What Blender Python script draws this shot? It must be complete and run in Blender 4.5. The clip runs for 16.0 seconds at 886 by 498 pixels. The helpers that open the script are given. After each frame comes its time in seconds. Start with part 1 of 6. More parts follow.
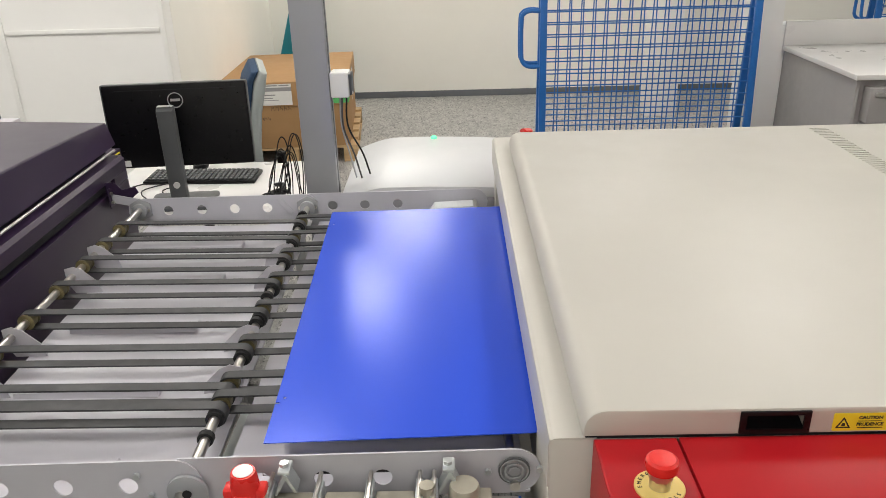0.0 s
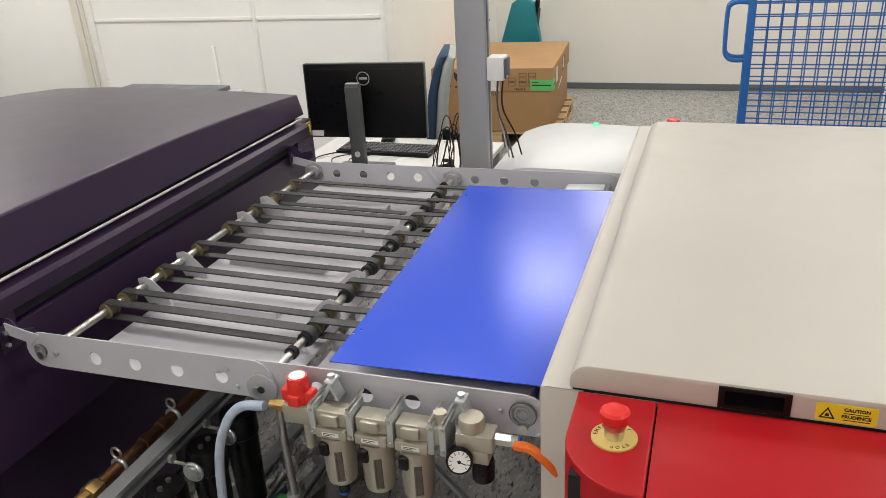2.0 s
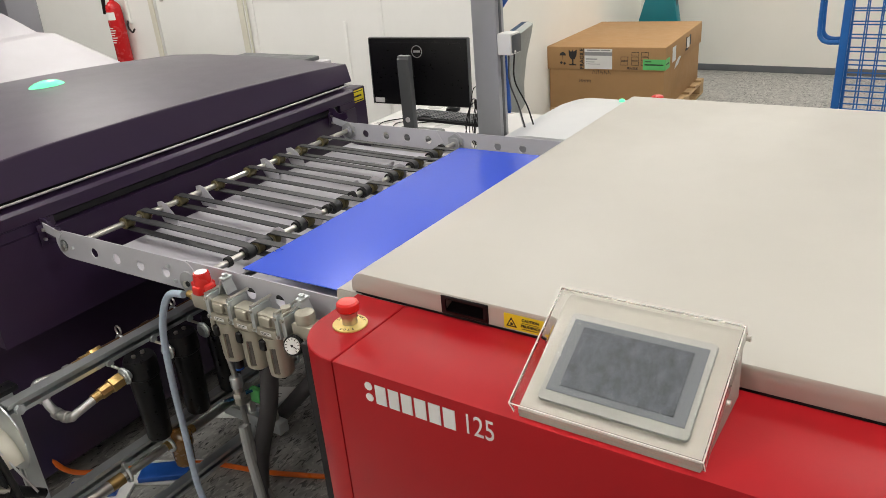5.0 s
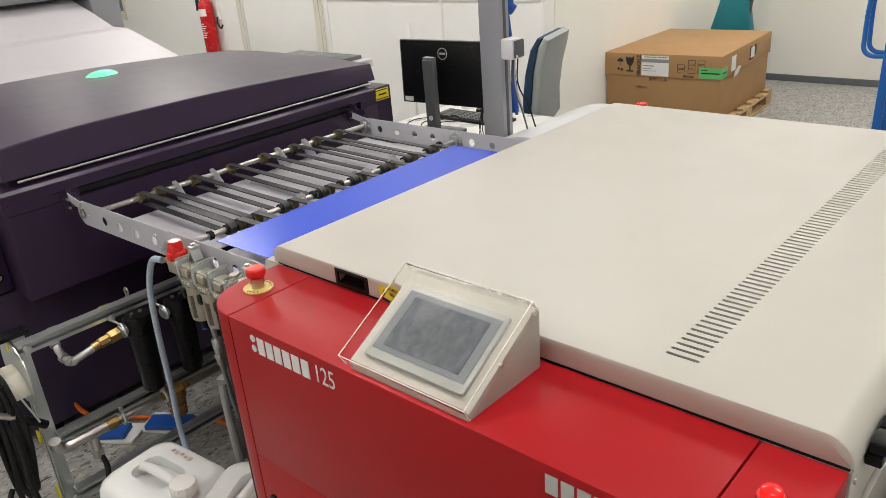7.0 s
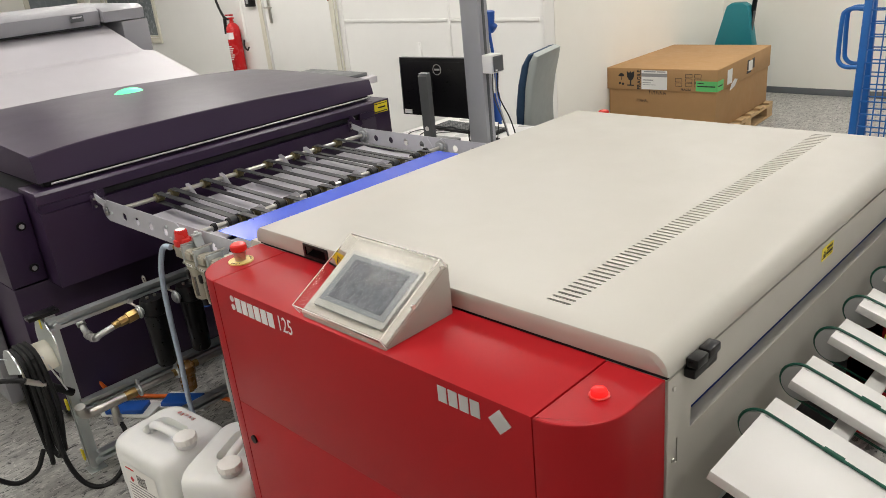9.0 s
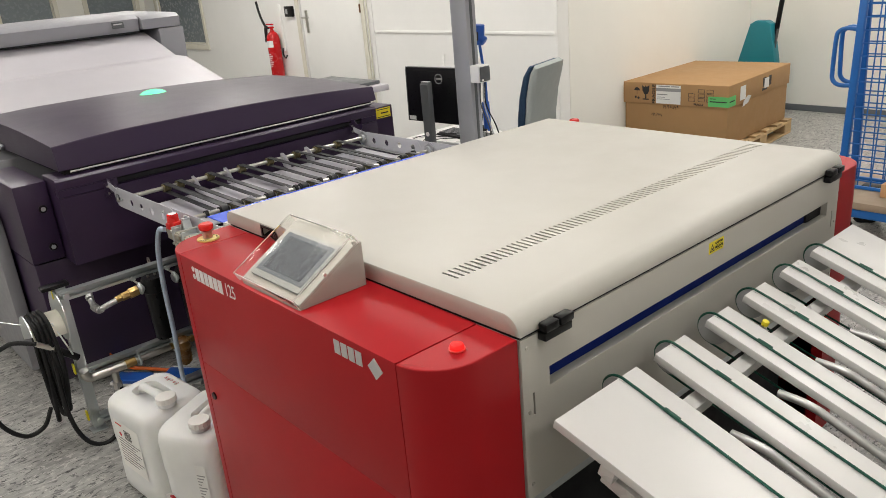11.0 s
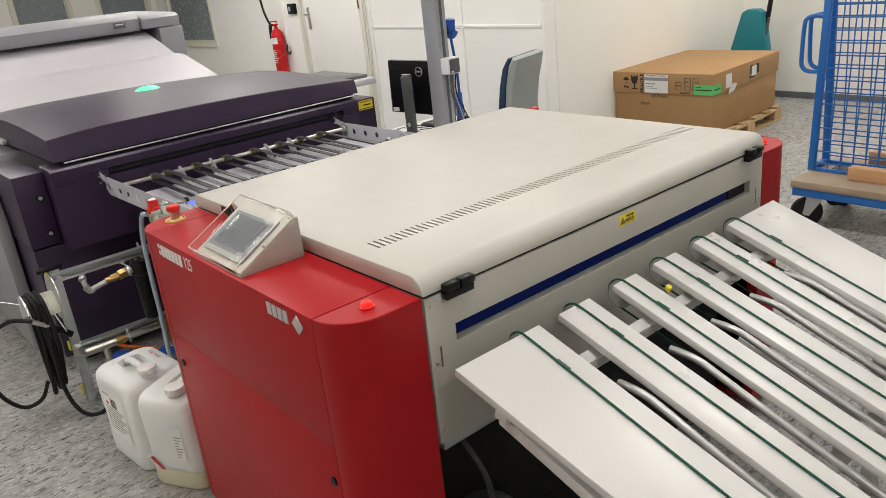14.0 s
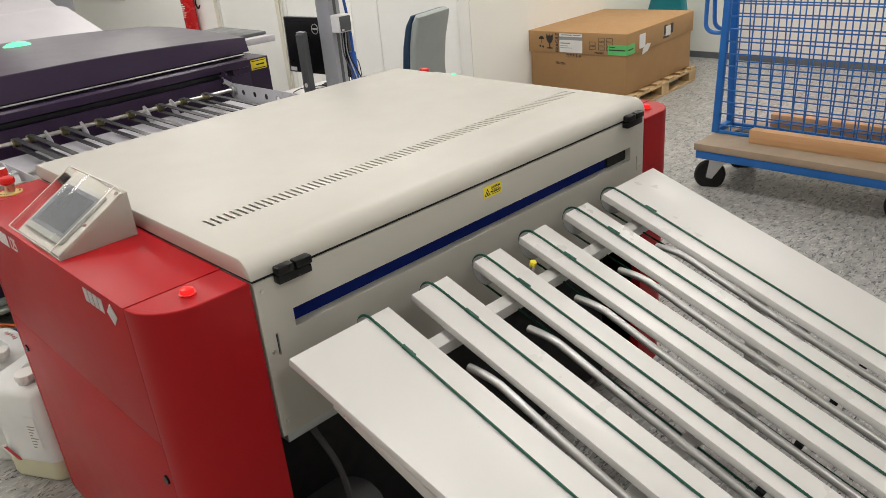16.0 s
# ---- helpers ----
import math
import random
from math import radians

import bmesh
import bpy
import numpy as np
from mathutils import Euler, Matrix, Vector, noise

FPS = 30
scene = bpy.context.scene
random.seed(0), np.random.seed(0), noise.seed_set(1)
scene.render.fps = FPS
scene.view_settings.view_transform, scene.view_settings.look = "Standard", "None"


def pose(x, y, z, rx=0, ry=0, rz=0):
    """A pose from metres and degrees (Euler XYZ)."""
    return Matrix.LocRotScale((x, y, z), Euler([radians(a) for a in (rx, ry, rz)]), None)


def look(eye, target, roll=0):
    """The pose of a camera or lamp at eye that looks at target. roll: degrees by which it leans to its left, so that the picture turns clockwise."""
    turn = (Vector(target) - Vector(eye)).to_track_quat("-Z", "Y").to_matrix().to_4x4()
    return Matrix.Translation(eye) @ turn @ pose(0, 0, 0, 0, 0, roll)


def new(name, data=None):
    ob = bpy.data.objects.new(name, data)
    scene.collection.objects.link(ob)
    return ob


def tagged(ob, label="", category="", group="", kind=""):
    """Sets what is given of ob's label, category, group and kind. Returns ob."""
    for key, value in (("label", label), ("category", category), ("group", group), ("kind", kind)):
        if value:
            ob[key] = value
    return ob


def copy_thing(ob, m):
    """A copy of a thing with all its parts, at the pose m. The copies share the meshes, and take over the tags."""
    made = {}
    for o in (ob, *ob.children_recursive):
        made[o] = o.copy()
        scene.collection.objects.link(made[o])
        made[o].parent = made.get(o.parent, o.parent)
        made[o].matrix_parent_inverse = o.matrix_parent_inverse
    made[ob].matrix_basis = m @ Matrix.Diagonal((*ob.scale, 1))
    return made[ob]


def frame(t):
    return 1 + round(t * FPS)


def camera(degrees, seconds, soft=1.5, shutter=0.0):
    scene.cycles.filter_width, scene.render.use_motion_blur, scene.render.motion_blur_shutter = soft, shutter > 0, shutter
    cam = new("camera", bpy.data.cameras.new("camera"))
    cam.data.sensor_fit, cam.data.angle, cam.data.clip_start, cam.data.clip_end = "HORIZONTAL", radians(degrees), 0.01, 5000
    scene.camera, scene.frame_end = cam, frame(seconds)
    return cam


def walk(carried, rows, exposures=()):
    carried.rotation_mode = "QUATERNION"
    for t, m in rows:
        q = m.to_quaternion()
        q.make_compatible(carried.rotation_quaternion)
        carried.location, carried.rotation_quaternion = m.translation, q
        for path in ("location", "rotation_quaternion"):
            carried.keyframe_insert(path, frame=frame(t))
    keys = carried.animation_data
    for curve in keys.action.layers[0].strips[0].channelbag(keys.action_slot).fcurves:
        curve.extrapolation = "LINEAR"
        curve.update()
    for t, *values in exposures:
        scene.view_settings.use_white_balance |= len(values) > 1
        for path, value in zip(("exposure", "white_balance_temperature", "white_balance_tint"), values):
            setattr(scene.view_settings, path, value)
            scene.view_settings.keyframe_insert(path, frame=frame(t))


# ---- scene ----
cam = camera(60.1, 16.0, soft=0.7)
PATH = [
    (0, (-0.165, 0.004, 1.729), (-0.202, 1.835, 0.924), -1.7),
    (0.5, (-0.055, -0.003, 1.721), (-0.231, 1.812, 0.9), -1.3),
    (1, (0.02, -0.036, 1.726), (-0.347, 1.748, 0.901), -2.5),
    (1.5, (0.07, -0.071, 1.726), (-0.435, 1.687, 0.917), -3.4),
    (2, (0.161, -0.107, 1.728), (-0.463, 1.616, 0.928), -3.4),
    (2.5, (0.273, -0.135, 1.733), (-0.457, 1.541, 0.922), -3.5),
    (3, (0.395, -0.103, 1.732), (-0.468, 1.515, 0.934), -3.7),
    (3.5, (0.538, -0.073, 1.727), (-0.421, 1.494, 0.937), -3.5),
    (4, (0.655, -0.069, 1.731), (-0.346, 1.473, 0.944), -4.7),
    (4.5, (0.758, -0.098, 1.725), (-0.27, 1.423, 0.932), -5.5),
    (4.7, (0.812, -0.111, 1.724), (-0.222, 1.4, 0.92), -5.3),
    (6.8, (1.3, 0.008, 1.723), (0.032, 1.334, 0.926), -4.8),
    (7, (1.315, -0.01, 1.731), (0.056, 1.327, 0.937), -4.7),
    (7.5, (1.37, -0.029, 1.733), (0.097, 1.3, 0.95), -5.3),
    (8, (1.45, -0.063, 1.732), (0.164, 1.26, 0.959), -5.3),
    (8.5, (1.575, -0.099, 1.739), (0.264, 1.206, 0.978), -5.4),
    (9, (1.669, -0.106, 1.744), (0.336, 1.187, 1.003), -5.8),
    (9.2, (1.706, -0.099, 1.747), (0.367, 1.193, 1.012), -5.8),
    (11.3, (2.092, -0.063, 1.739), (0.648, 1.133, 1.043), -5.0),
    (11.5, (2.12, -0.076, 1.738), (0.668, 1.113, 1.048), -4.9),
    (12, (2.194, -0.096, 1.737), (0.726, 1.07, 1.042), -4.6),
    (12.5, (2.266, -0.09, 1.736), (0.8, 1.069, 1.024), -4.6),
    (13, (2.318, -0.093, 1.739), (0.854, 1.068, 1.024), -5.1),
    (13.5, (2.339, -0.08, 1.743), (0.871, 1.079, 1.033), -5.7),
    (14, (2.348, -0.022, 1.739), (0.884, 1.14, 1.028), -6.3),
    (14.5, (2.371, 0.074, 1.732), (0.918, 1.232, 0.991), -6.8),
    (15, (2.396, 0.164, 1.722), (0.96, 1.318, 0.942), -6.4),
    (15.5, (2.407, 0.211, 1.716), (1.01, 1.395, 0.91), -5.7),
    (16, (2.391, 0.218, 1.71), (1.057, 1.461, 0.886), -5.2),
]
walk(cam, [(t, look(eye, target, roll)) for t, eye, target, roll in PATH])

# ---------------------------------------------------------------- world, lamps
world = bpy.data.worlds.new("world")
world.use_nodes = True
world.node_tree.nodes["Background"].inputs[0].default_value = (0.8, 0.85, 0.9, 1)
world.node_tree.nodes["Background"].inputs[1].default_value = 0.25
scene.world = world
CEIL = 2.95
LAMP_POWER = 12.0
# Assumed layout; y=-1.5 row, y=3.5 pair and (3.3, 5.9) added as fill light.
LAMPS = [(-6.6, 0.9), (-3.9, 0.9), (-0.95, 0.9), (1.3, 0.9), (3.3, 0.9), (-6.6, 3.1), (-3.9, 3.1), (-0.95, 3.1), (1.3, 3.1), (-0.95, 5.4), (1.0, 5.9), (-0.6, 7.1), (-2.4, 3.5), (-5.2, 3.5), (3.3, 5.9),
         (-3.6, -1.5), (-1.7, -1.5), (0.3, -1.5)]


# ---------------------------------------------------------------- materials
def node_mat(name, colour, rough=0.5, metal=0.0, var=0.06, scale=6.0, bump=0.0, bump_scale=200.0, rough_var=0.08, spec=0.5,
             coat=0.0, trans=0.0, ior=1.45, emit=None, strength=0.0, stretch=None, piece=0.0):
    """A plain surface with two scales of variation in tone and gloss, and fine relief."""
    m = bpy.data.materials.new(name)
    m.use_nodes = True
    nt = m.node_tree
    b = nt.nodes["Principled BSDF"]
    b.inputs["Base Color"].default_value = (*colour, 1)
    b.inputs["Roughness"].default_value = rough
    b.inputs["Metallic"].default_value = metal
    b.inputs["IOR"].default_value = ior
    b.inputs["Specular IOR Level"].default_value = spec
    b.inputs["Coat Weight"].default_value = coat
    b.inputs["Transmission Weight"].default_value = trans
    if emit:
        b.inputs["Emission Color"].default_value = (*emit, 1)
        b.inputs["Emission Strength"].default_value = strength
    geo = nt.nodes.new("ShaderNodeNewGeometry")
    at = geo.outputs["Position"]
    if stretch:
        mp = nt.nodes.new("ShaderNodeMapping")
        mp.inputs["Scale"].default_value = stretch
        nt.links.new(at, mp.inputs["Vector"])
        at = mp.outputs["Vector"]
    if var or rough_var:
        n1 = nt.nodes.new("ShaderNodeTexNoise")
        n1.inputs["Scale"].default_value = scale
        n1.inputs["Detail"].default_value = 6
        n1.inputs["Roughness"].default_value = 0.65
        nt.links.new(at, n1.inputs["Vector"])
        hsv = nt.nodes.new("ShaderNodeHueSaturation")
        hsv.inputs["Color"].default_value = (*colour, 1)
        rng = nt.nodes.new("ShaderNodeMapRange")
        rng.inputs["From Min"].default_value, rng.inputs["From Max"].default_value = 0.25, 0.75
        rng.inputs["To Min"].default_value, rng.inputs["To Max"].default_value = 1 - var, 1 + var
        nt.links.new(n1.outputs["Fac"], rng.inputs["Value"])
        value = rng.outputs["Result"]
        if piece:
            info = nt.nodes.new("ShaderNodeObjectInfo")
            r3 = nt.nodes.new("ShaderNodeMapRange")
            r3.inputs["To Min"].default_value, r3.inputs["To Max"].default_value = 1 - piece, 1 + piece
            nt.links.new(info.outputs["Random"], r3.inputs["Value"])
            mul = nt.nodes.new("ShaderNodeMath")
            mul.operation = "MULTIPLY"
            nt.links.new(value, mul.inputs[0])
            nt.links.new(r3.outputs["Result"], mul.inputs[1])
            value = mul.outputs[0]
        nt.links.new(value, hsv.inputs["Value"])
        nt.links.new(hsv.outputs["Color"], b.inputs["Base Color"])
        n2 = nt.nodes.new("ShaderNodeTexNoise")
        n2.inputs["Scale"].default_value = scale * 3.7
        n2.inputs["Detail"].default_value = 4
        nt.links.new(at, n2.inputs["Vector"])
        r2 = nt.nodes.new("ShaderNodeMapRange")
        r2.inputs["From Min"].default_value, r2.inputs["From Max"].default_value = 0.3, 0.7
        r2.inputs["To Min"].default_value, r2.inputs["To Max"].default_value = max(0.02, rough - rough_var), min(1, rough + rough_var)
        nt.links.new(n2.outputs["Fac"], r2.inputs["Value"])
        nt.links.new(r2.outputs["Result"], b.inputs["Roughness"])
    if bump:
        n3 = nt.nodes.new("ShaderNodeTexNoise")
        n3.inputs["Scale"].default_value = bump_scale
        n3.inputs["Detail"].default_value = 3
        nt.links.new(at, n3.inputs["Vector"])
        bp = nt.nodes.new("ShaderNodeBump")
        bp.inputs["Strength"].default_value = bump
        bp.inputs["Distance"].default_value = 0.002
        nt.links.new(n3.outputs["Fac"], bp.inputs["Height"])
        nt.links.new(bp.outputs["Normal"], b.inputs["Normal"])
    return m


def floor_mat():
    """Grey vinyl with dark and pale chips that lie roughly one way."""
    m = bpy.data.materials.new("speckled_vinyl")
    m.use_nodes = True
    nt = m.node_tree
    b = nt.nodes["Principled BSDF"]
    geo = nt.nodes.new("ShaderNodeNewGeometry")

    def chips(scale, stretch, turn, low, high):
        mp = nt.nodes.new("ShaderNodeMapping")
        mp.inputs["Scale"].default_value = stretch
        mp.inputs["Rotation"].default_value = (0, 0, radians(turn))
        nt.links.new(geo.outputs["Position"], mp.inputs["Vector"])
        n = nt.nodes.new("ShaderNodeTexNoise")
        n.inputs["Scale"].default_value, n.inputs["Detail"].default_value = scale, 5
        n.inputs["Roughness"].default_value = 0.6
        n.inputs["Distortion"].default_value = 0.7
        nt.links.new(mp.outputs["Vector"], n.inputs["Vector"])
        r = nt.nodes.new("ShaderNodeMapRange")
        r.inputs["From Min"].default_value, r.inputs["From Max"].default_value = low, high
        nt.links.new(n.outputs["Fac"], r.inputs["Value"])
        return r.outputs["Result"]

    def mix(fac, a, c):
        x = nt.nodes.new("ShaderNodeMix")
        x.data_type = "RGBA"
        nt.links.new(fac, x.inputs["Factor"])
        if isinstance(a, tuple):
            x.inputs["A"].default_value = (*a, 1)
        else:
            nt.links.new(a, x.inputs["A"])
        x.inputs["B"].default_value = (*c, 1)
        return x.outputs["Result"]

    col = mix(chips(22, (1, 0.55, 1), 24, 0.35, 0.65), (0.245, 0.243, 0.232), (0.41, 0.405, 0.385))
    col = mix(chips(75, (1, 0.42, 1), 20, 0.55, 0.63), col, (0.52, 0.51, 0.485))
    col = mix(chips(62, (1, 0.40, 1), 28, 0.568, 0.620), col, (0.12, 0.12, 0.118))
    col = mix(chips(70, (1, 0.36, 1), 16, 0.620, 0.650), col, (0.025, 0.025, 0.027))
    nt.links.new(col, b.inputs["Base Color"])
    b.inputs["Roughness"].default_value = 0.42
    return m


M = {}
M["floor"] = floor_mat()
M["wall"] = node_mat("cream_wall", (0.86, 0.845, 0.785), 0.7, var=0.02, scale=2, bump=0.06, bump_scale=90)
M["panel_white"] = node_mat("white_wall_panel", (0.86, 0.855, 0.83), 0.5, var=0.02, scale=3)
M["trim"] = node_mat("grey_skirting", (0.13, 0.14, 0.15), 0.55)
M["ceiling"] = node_mat("ceiling_board", (0.82, 0.82, 0.80), 0.85, var=0.02, bump=0.15, bump_scale=120)
M["beige"] = node_mat("warm_grey_powder_coat", (0.52, 0.503, 0.457), 0.42, var=0.025, scale=3, bump=0.05, bump_scale=900, rough_var=0.05)
M["red"] = node_mat("red_powder_coat", (0.40, 0.010, 0.015), 0.40, spec=0.25, var=0.03, scale=3, bump=0.05, bump_scale=900, rough_var=0.015)
M["purple"] = node_mat("aubergine_paint", (0.028, 0.0135, 0.042), 0.42, var=0.03, scale=3, rough_var=0.015, spec=0.45, coat=0.22, bump=0.04, bump_scale=800)
M["purple"].node_tree.nodes["Principled BSDF"].inputs["Coat Roughness"].default_value = 0.30
M["blue_plate"] = node_mat("blue_plate_coating", (0.030, 0.092, 0.70), 0.22, metal=0.1, spec=0.38, var=0.02, scale=2, rough_var=0.0)
M["rail"] = node_mat("grey_lacquered_steel", (0.52, 0.52, 0.57), 0.42, metal=0.1, var=0.04, scale=8)
M["tray"] = node_mat("pale_sheet_steel", (0.50, 0.49, 0.535), 0.4, metal=0.1, var=0.06, scale=5)
M["steel"] = node_mat("bright_steel", (0.62, 0.60, 0.56), 0.28, metal=1.0, var=0.0, rough_var=0.0)
M["zinc"] = node_mat("zinc_plated_steel", (0.60, 0.635, 0.645), 0.33, metal=0.80, var=0.03, scale=14, rough_var=0.03)
M["strip"] = node_mat("bright_hinge_strip", (0.66, 0.645, 0.62), 0.34, metal=0.8, var=0.0, rough_var=0.0)
M["alu"] = node_mat("anodised_aluminium", (0.38, 0.39, 0.41), 0.40, metal=0.35, var=0.03, scale=6)
M["tube_alu"] = node_mat("brushed_aluminium_tube", (0.50, 0.50, 0.495), 0.40, metal=0.9, var=0.02, scale=14, rough_var=0.0)
M["rubber"] = node_mat("black_rubber", (0.012, 0.012, 0.013), 0.6, var=0.2, scale=20, spec=0.35)
M["belt"] = node_mat("grey_black_belt", (0.034, 0.035, 0.038), 0.45, var=0.2, scale=12)
M["roller"] = node_mat("olive_plastic_roller", (0.15, 0.125, 0.06), 0.42, var=0.15, scale=40)
M["black"] = node_mat("black_plastic", (0.005, 0.005, 0.006), 0.34, var=0.1, scale=20, spec=0.32)
# Near-black: shade painted into gaps and cavities, plus a few dark parts.
M["deep"] = node_mat("shade_and_dark_parts", (0.012, 0.012, 0.014), 0.8, var=0.1)
M["grey_plastic"] = node_mat("grey_plastic", (0.40, 0.41, 0.41), 0.45, var=0.05)
M["dark_grey"] = node_mat("dark_grey_plastic", (0.10, 0.105, 0.11), 0.42, var=0.05)
M["white_plastic"] = node_mat("white_plastic", (0.78, 0.78, 0.76), 0.4, var=0.03)
M["white_board"] = node_mat("white_laminate", (0.70, 0.69, 0.675), 0.33, var=0.02, scale=2)
M["frl"] = node_mat("champagne_cast_metal", (0.42, 0.395, 0.325), 0.36, metal=0.45, var=0.05, scale=40, bump=0.06, bump_scale=400)
M["brass"] = node_mat("brass", (0.42, 0.28, 0.11), 0.40, metal=0.9, var=0.08, scale=30, rough_var=0.05)
M["copper"] = node_mat("aged_copper", (0.22, 0.11, 0.055), 0.45, metal=0.9, var=0.3, scale=18)
M["amber"] = node_mat("amber_bowl", (0.20, 0.10, 0.03), 0.25, var=0.2, scale=12)
M["hose_blue"] = node_mat("braided_clear_hose", (0.42, 0.50, 0.62), 0.35, var=0.12, scale=60, bump=0.5, bump_scale=260)
M["orange"] = node_mat("orange_tube", (0.80, 0.16, 0.02), 0.35, var=0.05)
M["grey_hose"] = node_mat("grey_hose", (0.065, 0.065, 0.07), 0.5, var=0.1)
M["pvc"] = node_mat("dark_grey_pvc", (0.075, 0.07, 0.075), 0.5, var=0.1)
M["estop_red"] = node_mat("red_button_plastic", (0.70, 0.025, 0.02), 0.3, var=0.03)
M["yellow"] = node_mat("yellow_label", (0.88, 0.74, 0.035), 0.45, var=0.03)
M["gold"] = node_mat("yellow_legend_disc", (0.72, 0.55, 0.18), 0.35, metal=0.3, var=0.03)
M["ink"] = node_mat("black_print", (0.02, 0.02, 0.02), 0.6, var=0)
M["white_print"] = node_mat("white_print", (0.82, 0.82, 0.82), 0.5, var=0)
M["silver_print"] = node_mat("silver_print", (0.62, 0.62, 0.62), 0.35, metal=0.5, var=0)
M["red_lens"] = node_mat("red_lamp_lens", (0.50, 0.006, 0.006), 0.15, emit=(1, 0.02, 0.018), strength=0.8)
M["green_lens"] = node_mat("green_lamp_lens", (0.25, 0.8, 0.5), 0.2, emit=(0.03, 0.95, 0.34), strength=0.85)
M["case"] = node_mat("warm_grey_matt_case", (0.38, 0.365, 0.325), 0.62, var=0.03, bump=0.05, bump_scale=900)
M["bezel"] = node_mat("pale_grey_bezel", (0.30, 0.305, 0.285), 0.45, var=0.03)
M["panel_grey"] = node_mat("blue_grey_surround", (0.125, 0.135, 0.15), 0.45, var=0.05)
M["screen"] = node_mat("dusty_dark_screen", (0.060, 0.068, 0.080), 0.55, var=0.6, scale=70, rough_var=0.12, stretch=(1, 0.45, 1))
M["cardboard"] = node_mat("brown_cardboard", (0.40, 0.235, 0.105), 0.75, var=0.05, scale=5, bump=0.08, bump_scale=60)
M["pine"] = node_mat("pale_pine", (0.52, 0.36, 0.19), 0.65, var=0.15, scale=8, bump=0.15, bump_scale=40, stretch=(1, 6, 6), piece=0.1)
M["fir_beam"] = node_mat("fir_beam", (0.56, 0.33, 0.165), 0.6, var=0.14, scale=5, stretch=(0.6, 8, 8))
M["ply"] = node_mat("worn_fibreboard", (0.34, 0.265, 0.19), 0.6, var=0.12, scale=6)
M["teal"] = node_mat("teal_enamel", (0.009, 0.20, 0.25), 0.38, var=0.05)
M["cage_blue"] = node_mat("blue_enamel", (0.018, 0.14, 0.45), 0.36, var=0.06, scale=12)
M["navy_cloth"] = node_mat("navy_upholstery", (0.022, 0.05, 0.10), 0.9, var=0.15, scale=60, bump=0.3, bump_scale=500)
M["chair_shell"] = node_mat("grey_green_shell", (0.34, 0.37, 0.36), 0.5, var=0.05)
M["fire_red"] = node_mat("extinguisher_red", (0.55, 0.012, 0.015), 0.25, var=0.03)
M["paper"] = node_mat("white_paper", (0.80, 0.80, 0.78), 0.7, var=0.03)
M["green_label"] = node_mat("green_sticker", (0.12, 0.52, 0.16), 0.5, var=0.03)
M["blue_plastic"] = node_mat("blue_plastic", (0.015, 0.09, 0.40), 0.4, var=0.06)
M["green_cord"] = node_mat("dark_green_cord", (0.006, 0.080, 0.050), 0.42, var=0.15, scale=60)
M["hood"] = node_mat("mid_grey_cover", (0.30, 0.30, 0.325), 0.42, var=0.04, bump=0.05, bump_scale=700)
M["pale_cover"] = node_mat("pale_grey_cover", (0.52, 0.50, 0.535), 0.46, var=0.04, scale=3, rough_var=0.05)
M["pale_sheet"] = node_mat("pale_painted_sheet", (0.60, 0.615, 0.63), 0.34, var=0.03, scale=3, rough_var=0.05)
M["side_grey"] = node_mat("light_grey_side", (0.26, 0.26, 0.28), 0.45, var=0.03)
M["mesh_dark"] = node_mat("grey_door_glass", (0.22, 0.25, 0.27), 0.25, var=0.05)
M["frame_cream"] = node_mat("cream_frame", (0.70, 0.675, 0.58), 0.5, var=0.04)
M["counter_side"] = node_mat("grey_laminate", (0.34, 0.335, 0.33), 0.5, var=0.03)
M["lamp_glow"] = node_mat("lamp_diffuser", (0.9, 0.9, 0.9), 0.5, var=0, rough_var=0, emit=(1, 0.96, 0.90), strength=6.0)
M["acrylic"] = node_mat("clear_acrylic", (0.98, 0.98, 0.97), 0.05, trans=1.0, ior=1.08, spec=0.3, var=0, rough_var=0.03)
# Pale colour that stands in for highlights on the polished acrylic edges.
M["edge_glint"] = node_mat("painted_edge_glint", (0.78, 0.77, 0.73), 0.25, var=0.05, scale=40)
M["can"] = node_mat("milky_polyethylene", (0.80, 0.81, 0.80), 0.42, trans=0.0, var=0.04, scale=8)
for key in ("can",):
    bs = M[key].node_tree.nodes["Principled BSDF"]
    bs.inputs["Subsurface Weight"].default_value = 0.6
    bs.inputs["Subsurface Radius"].default_value = (0.05, 0.05, 0.045)
    bs.inputs["Subsurface Scale"].default_value = 1.0
M["label_blue"] = node_mat("dark_blue_green_label", (0.012, 0.075, 0.16), 0.35, var=0.5, scale=14)
M["dark_teal"] = node_mat("dark_teal_hose", (0.006, 0.045, 0.048), 0.45, var=0.05)
M["can_fluid"] = node_mat("milky_polyethylene_over_fluid", (0.66, 0.64, 0.46), 0.42, var=0.04, scale=8)
M["white_fluid_cap"] = node_mat("white_screw_cap", (0.88, 0.87, 0.84), 0.45, var=0.02)
M["slot_blue"] = node_mat("deep_blue_sheet", (0.003, 0.014, 0.135), 0.6, var=0.05, spec=0.15)
M["pen_blue"] = node_mat("blue_marker", (0.03, 0.06, 0.42), 0.6, var=0)
M["pen_red"] = node_mat("red_marker", (0.6, 0.04, 0.04), 0.6, var=0)
M["red_tag"] = node_mat("red_hazard_print", (0.6, 0.03, 0.04), 0.5, var=0)
M["grey_print"] = node_mat("grey_print", (0.30, 0.30, 0.31), 0.6, var=0)
M["clear_bowl"] = node_mat("smoky_sight_glass", (0.10, 0.09, 0.08), 0.12, var=0.3, scale=60)


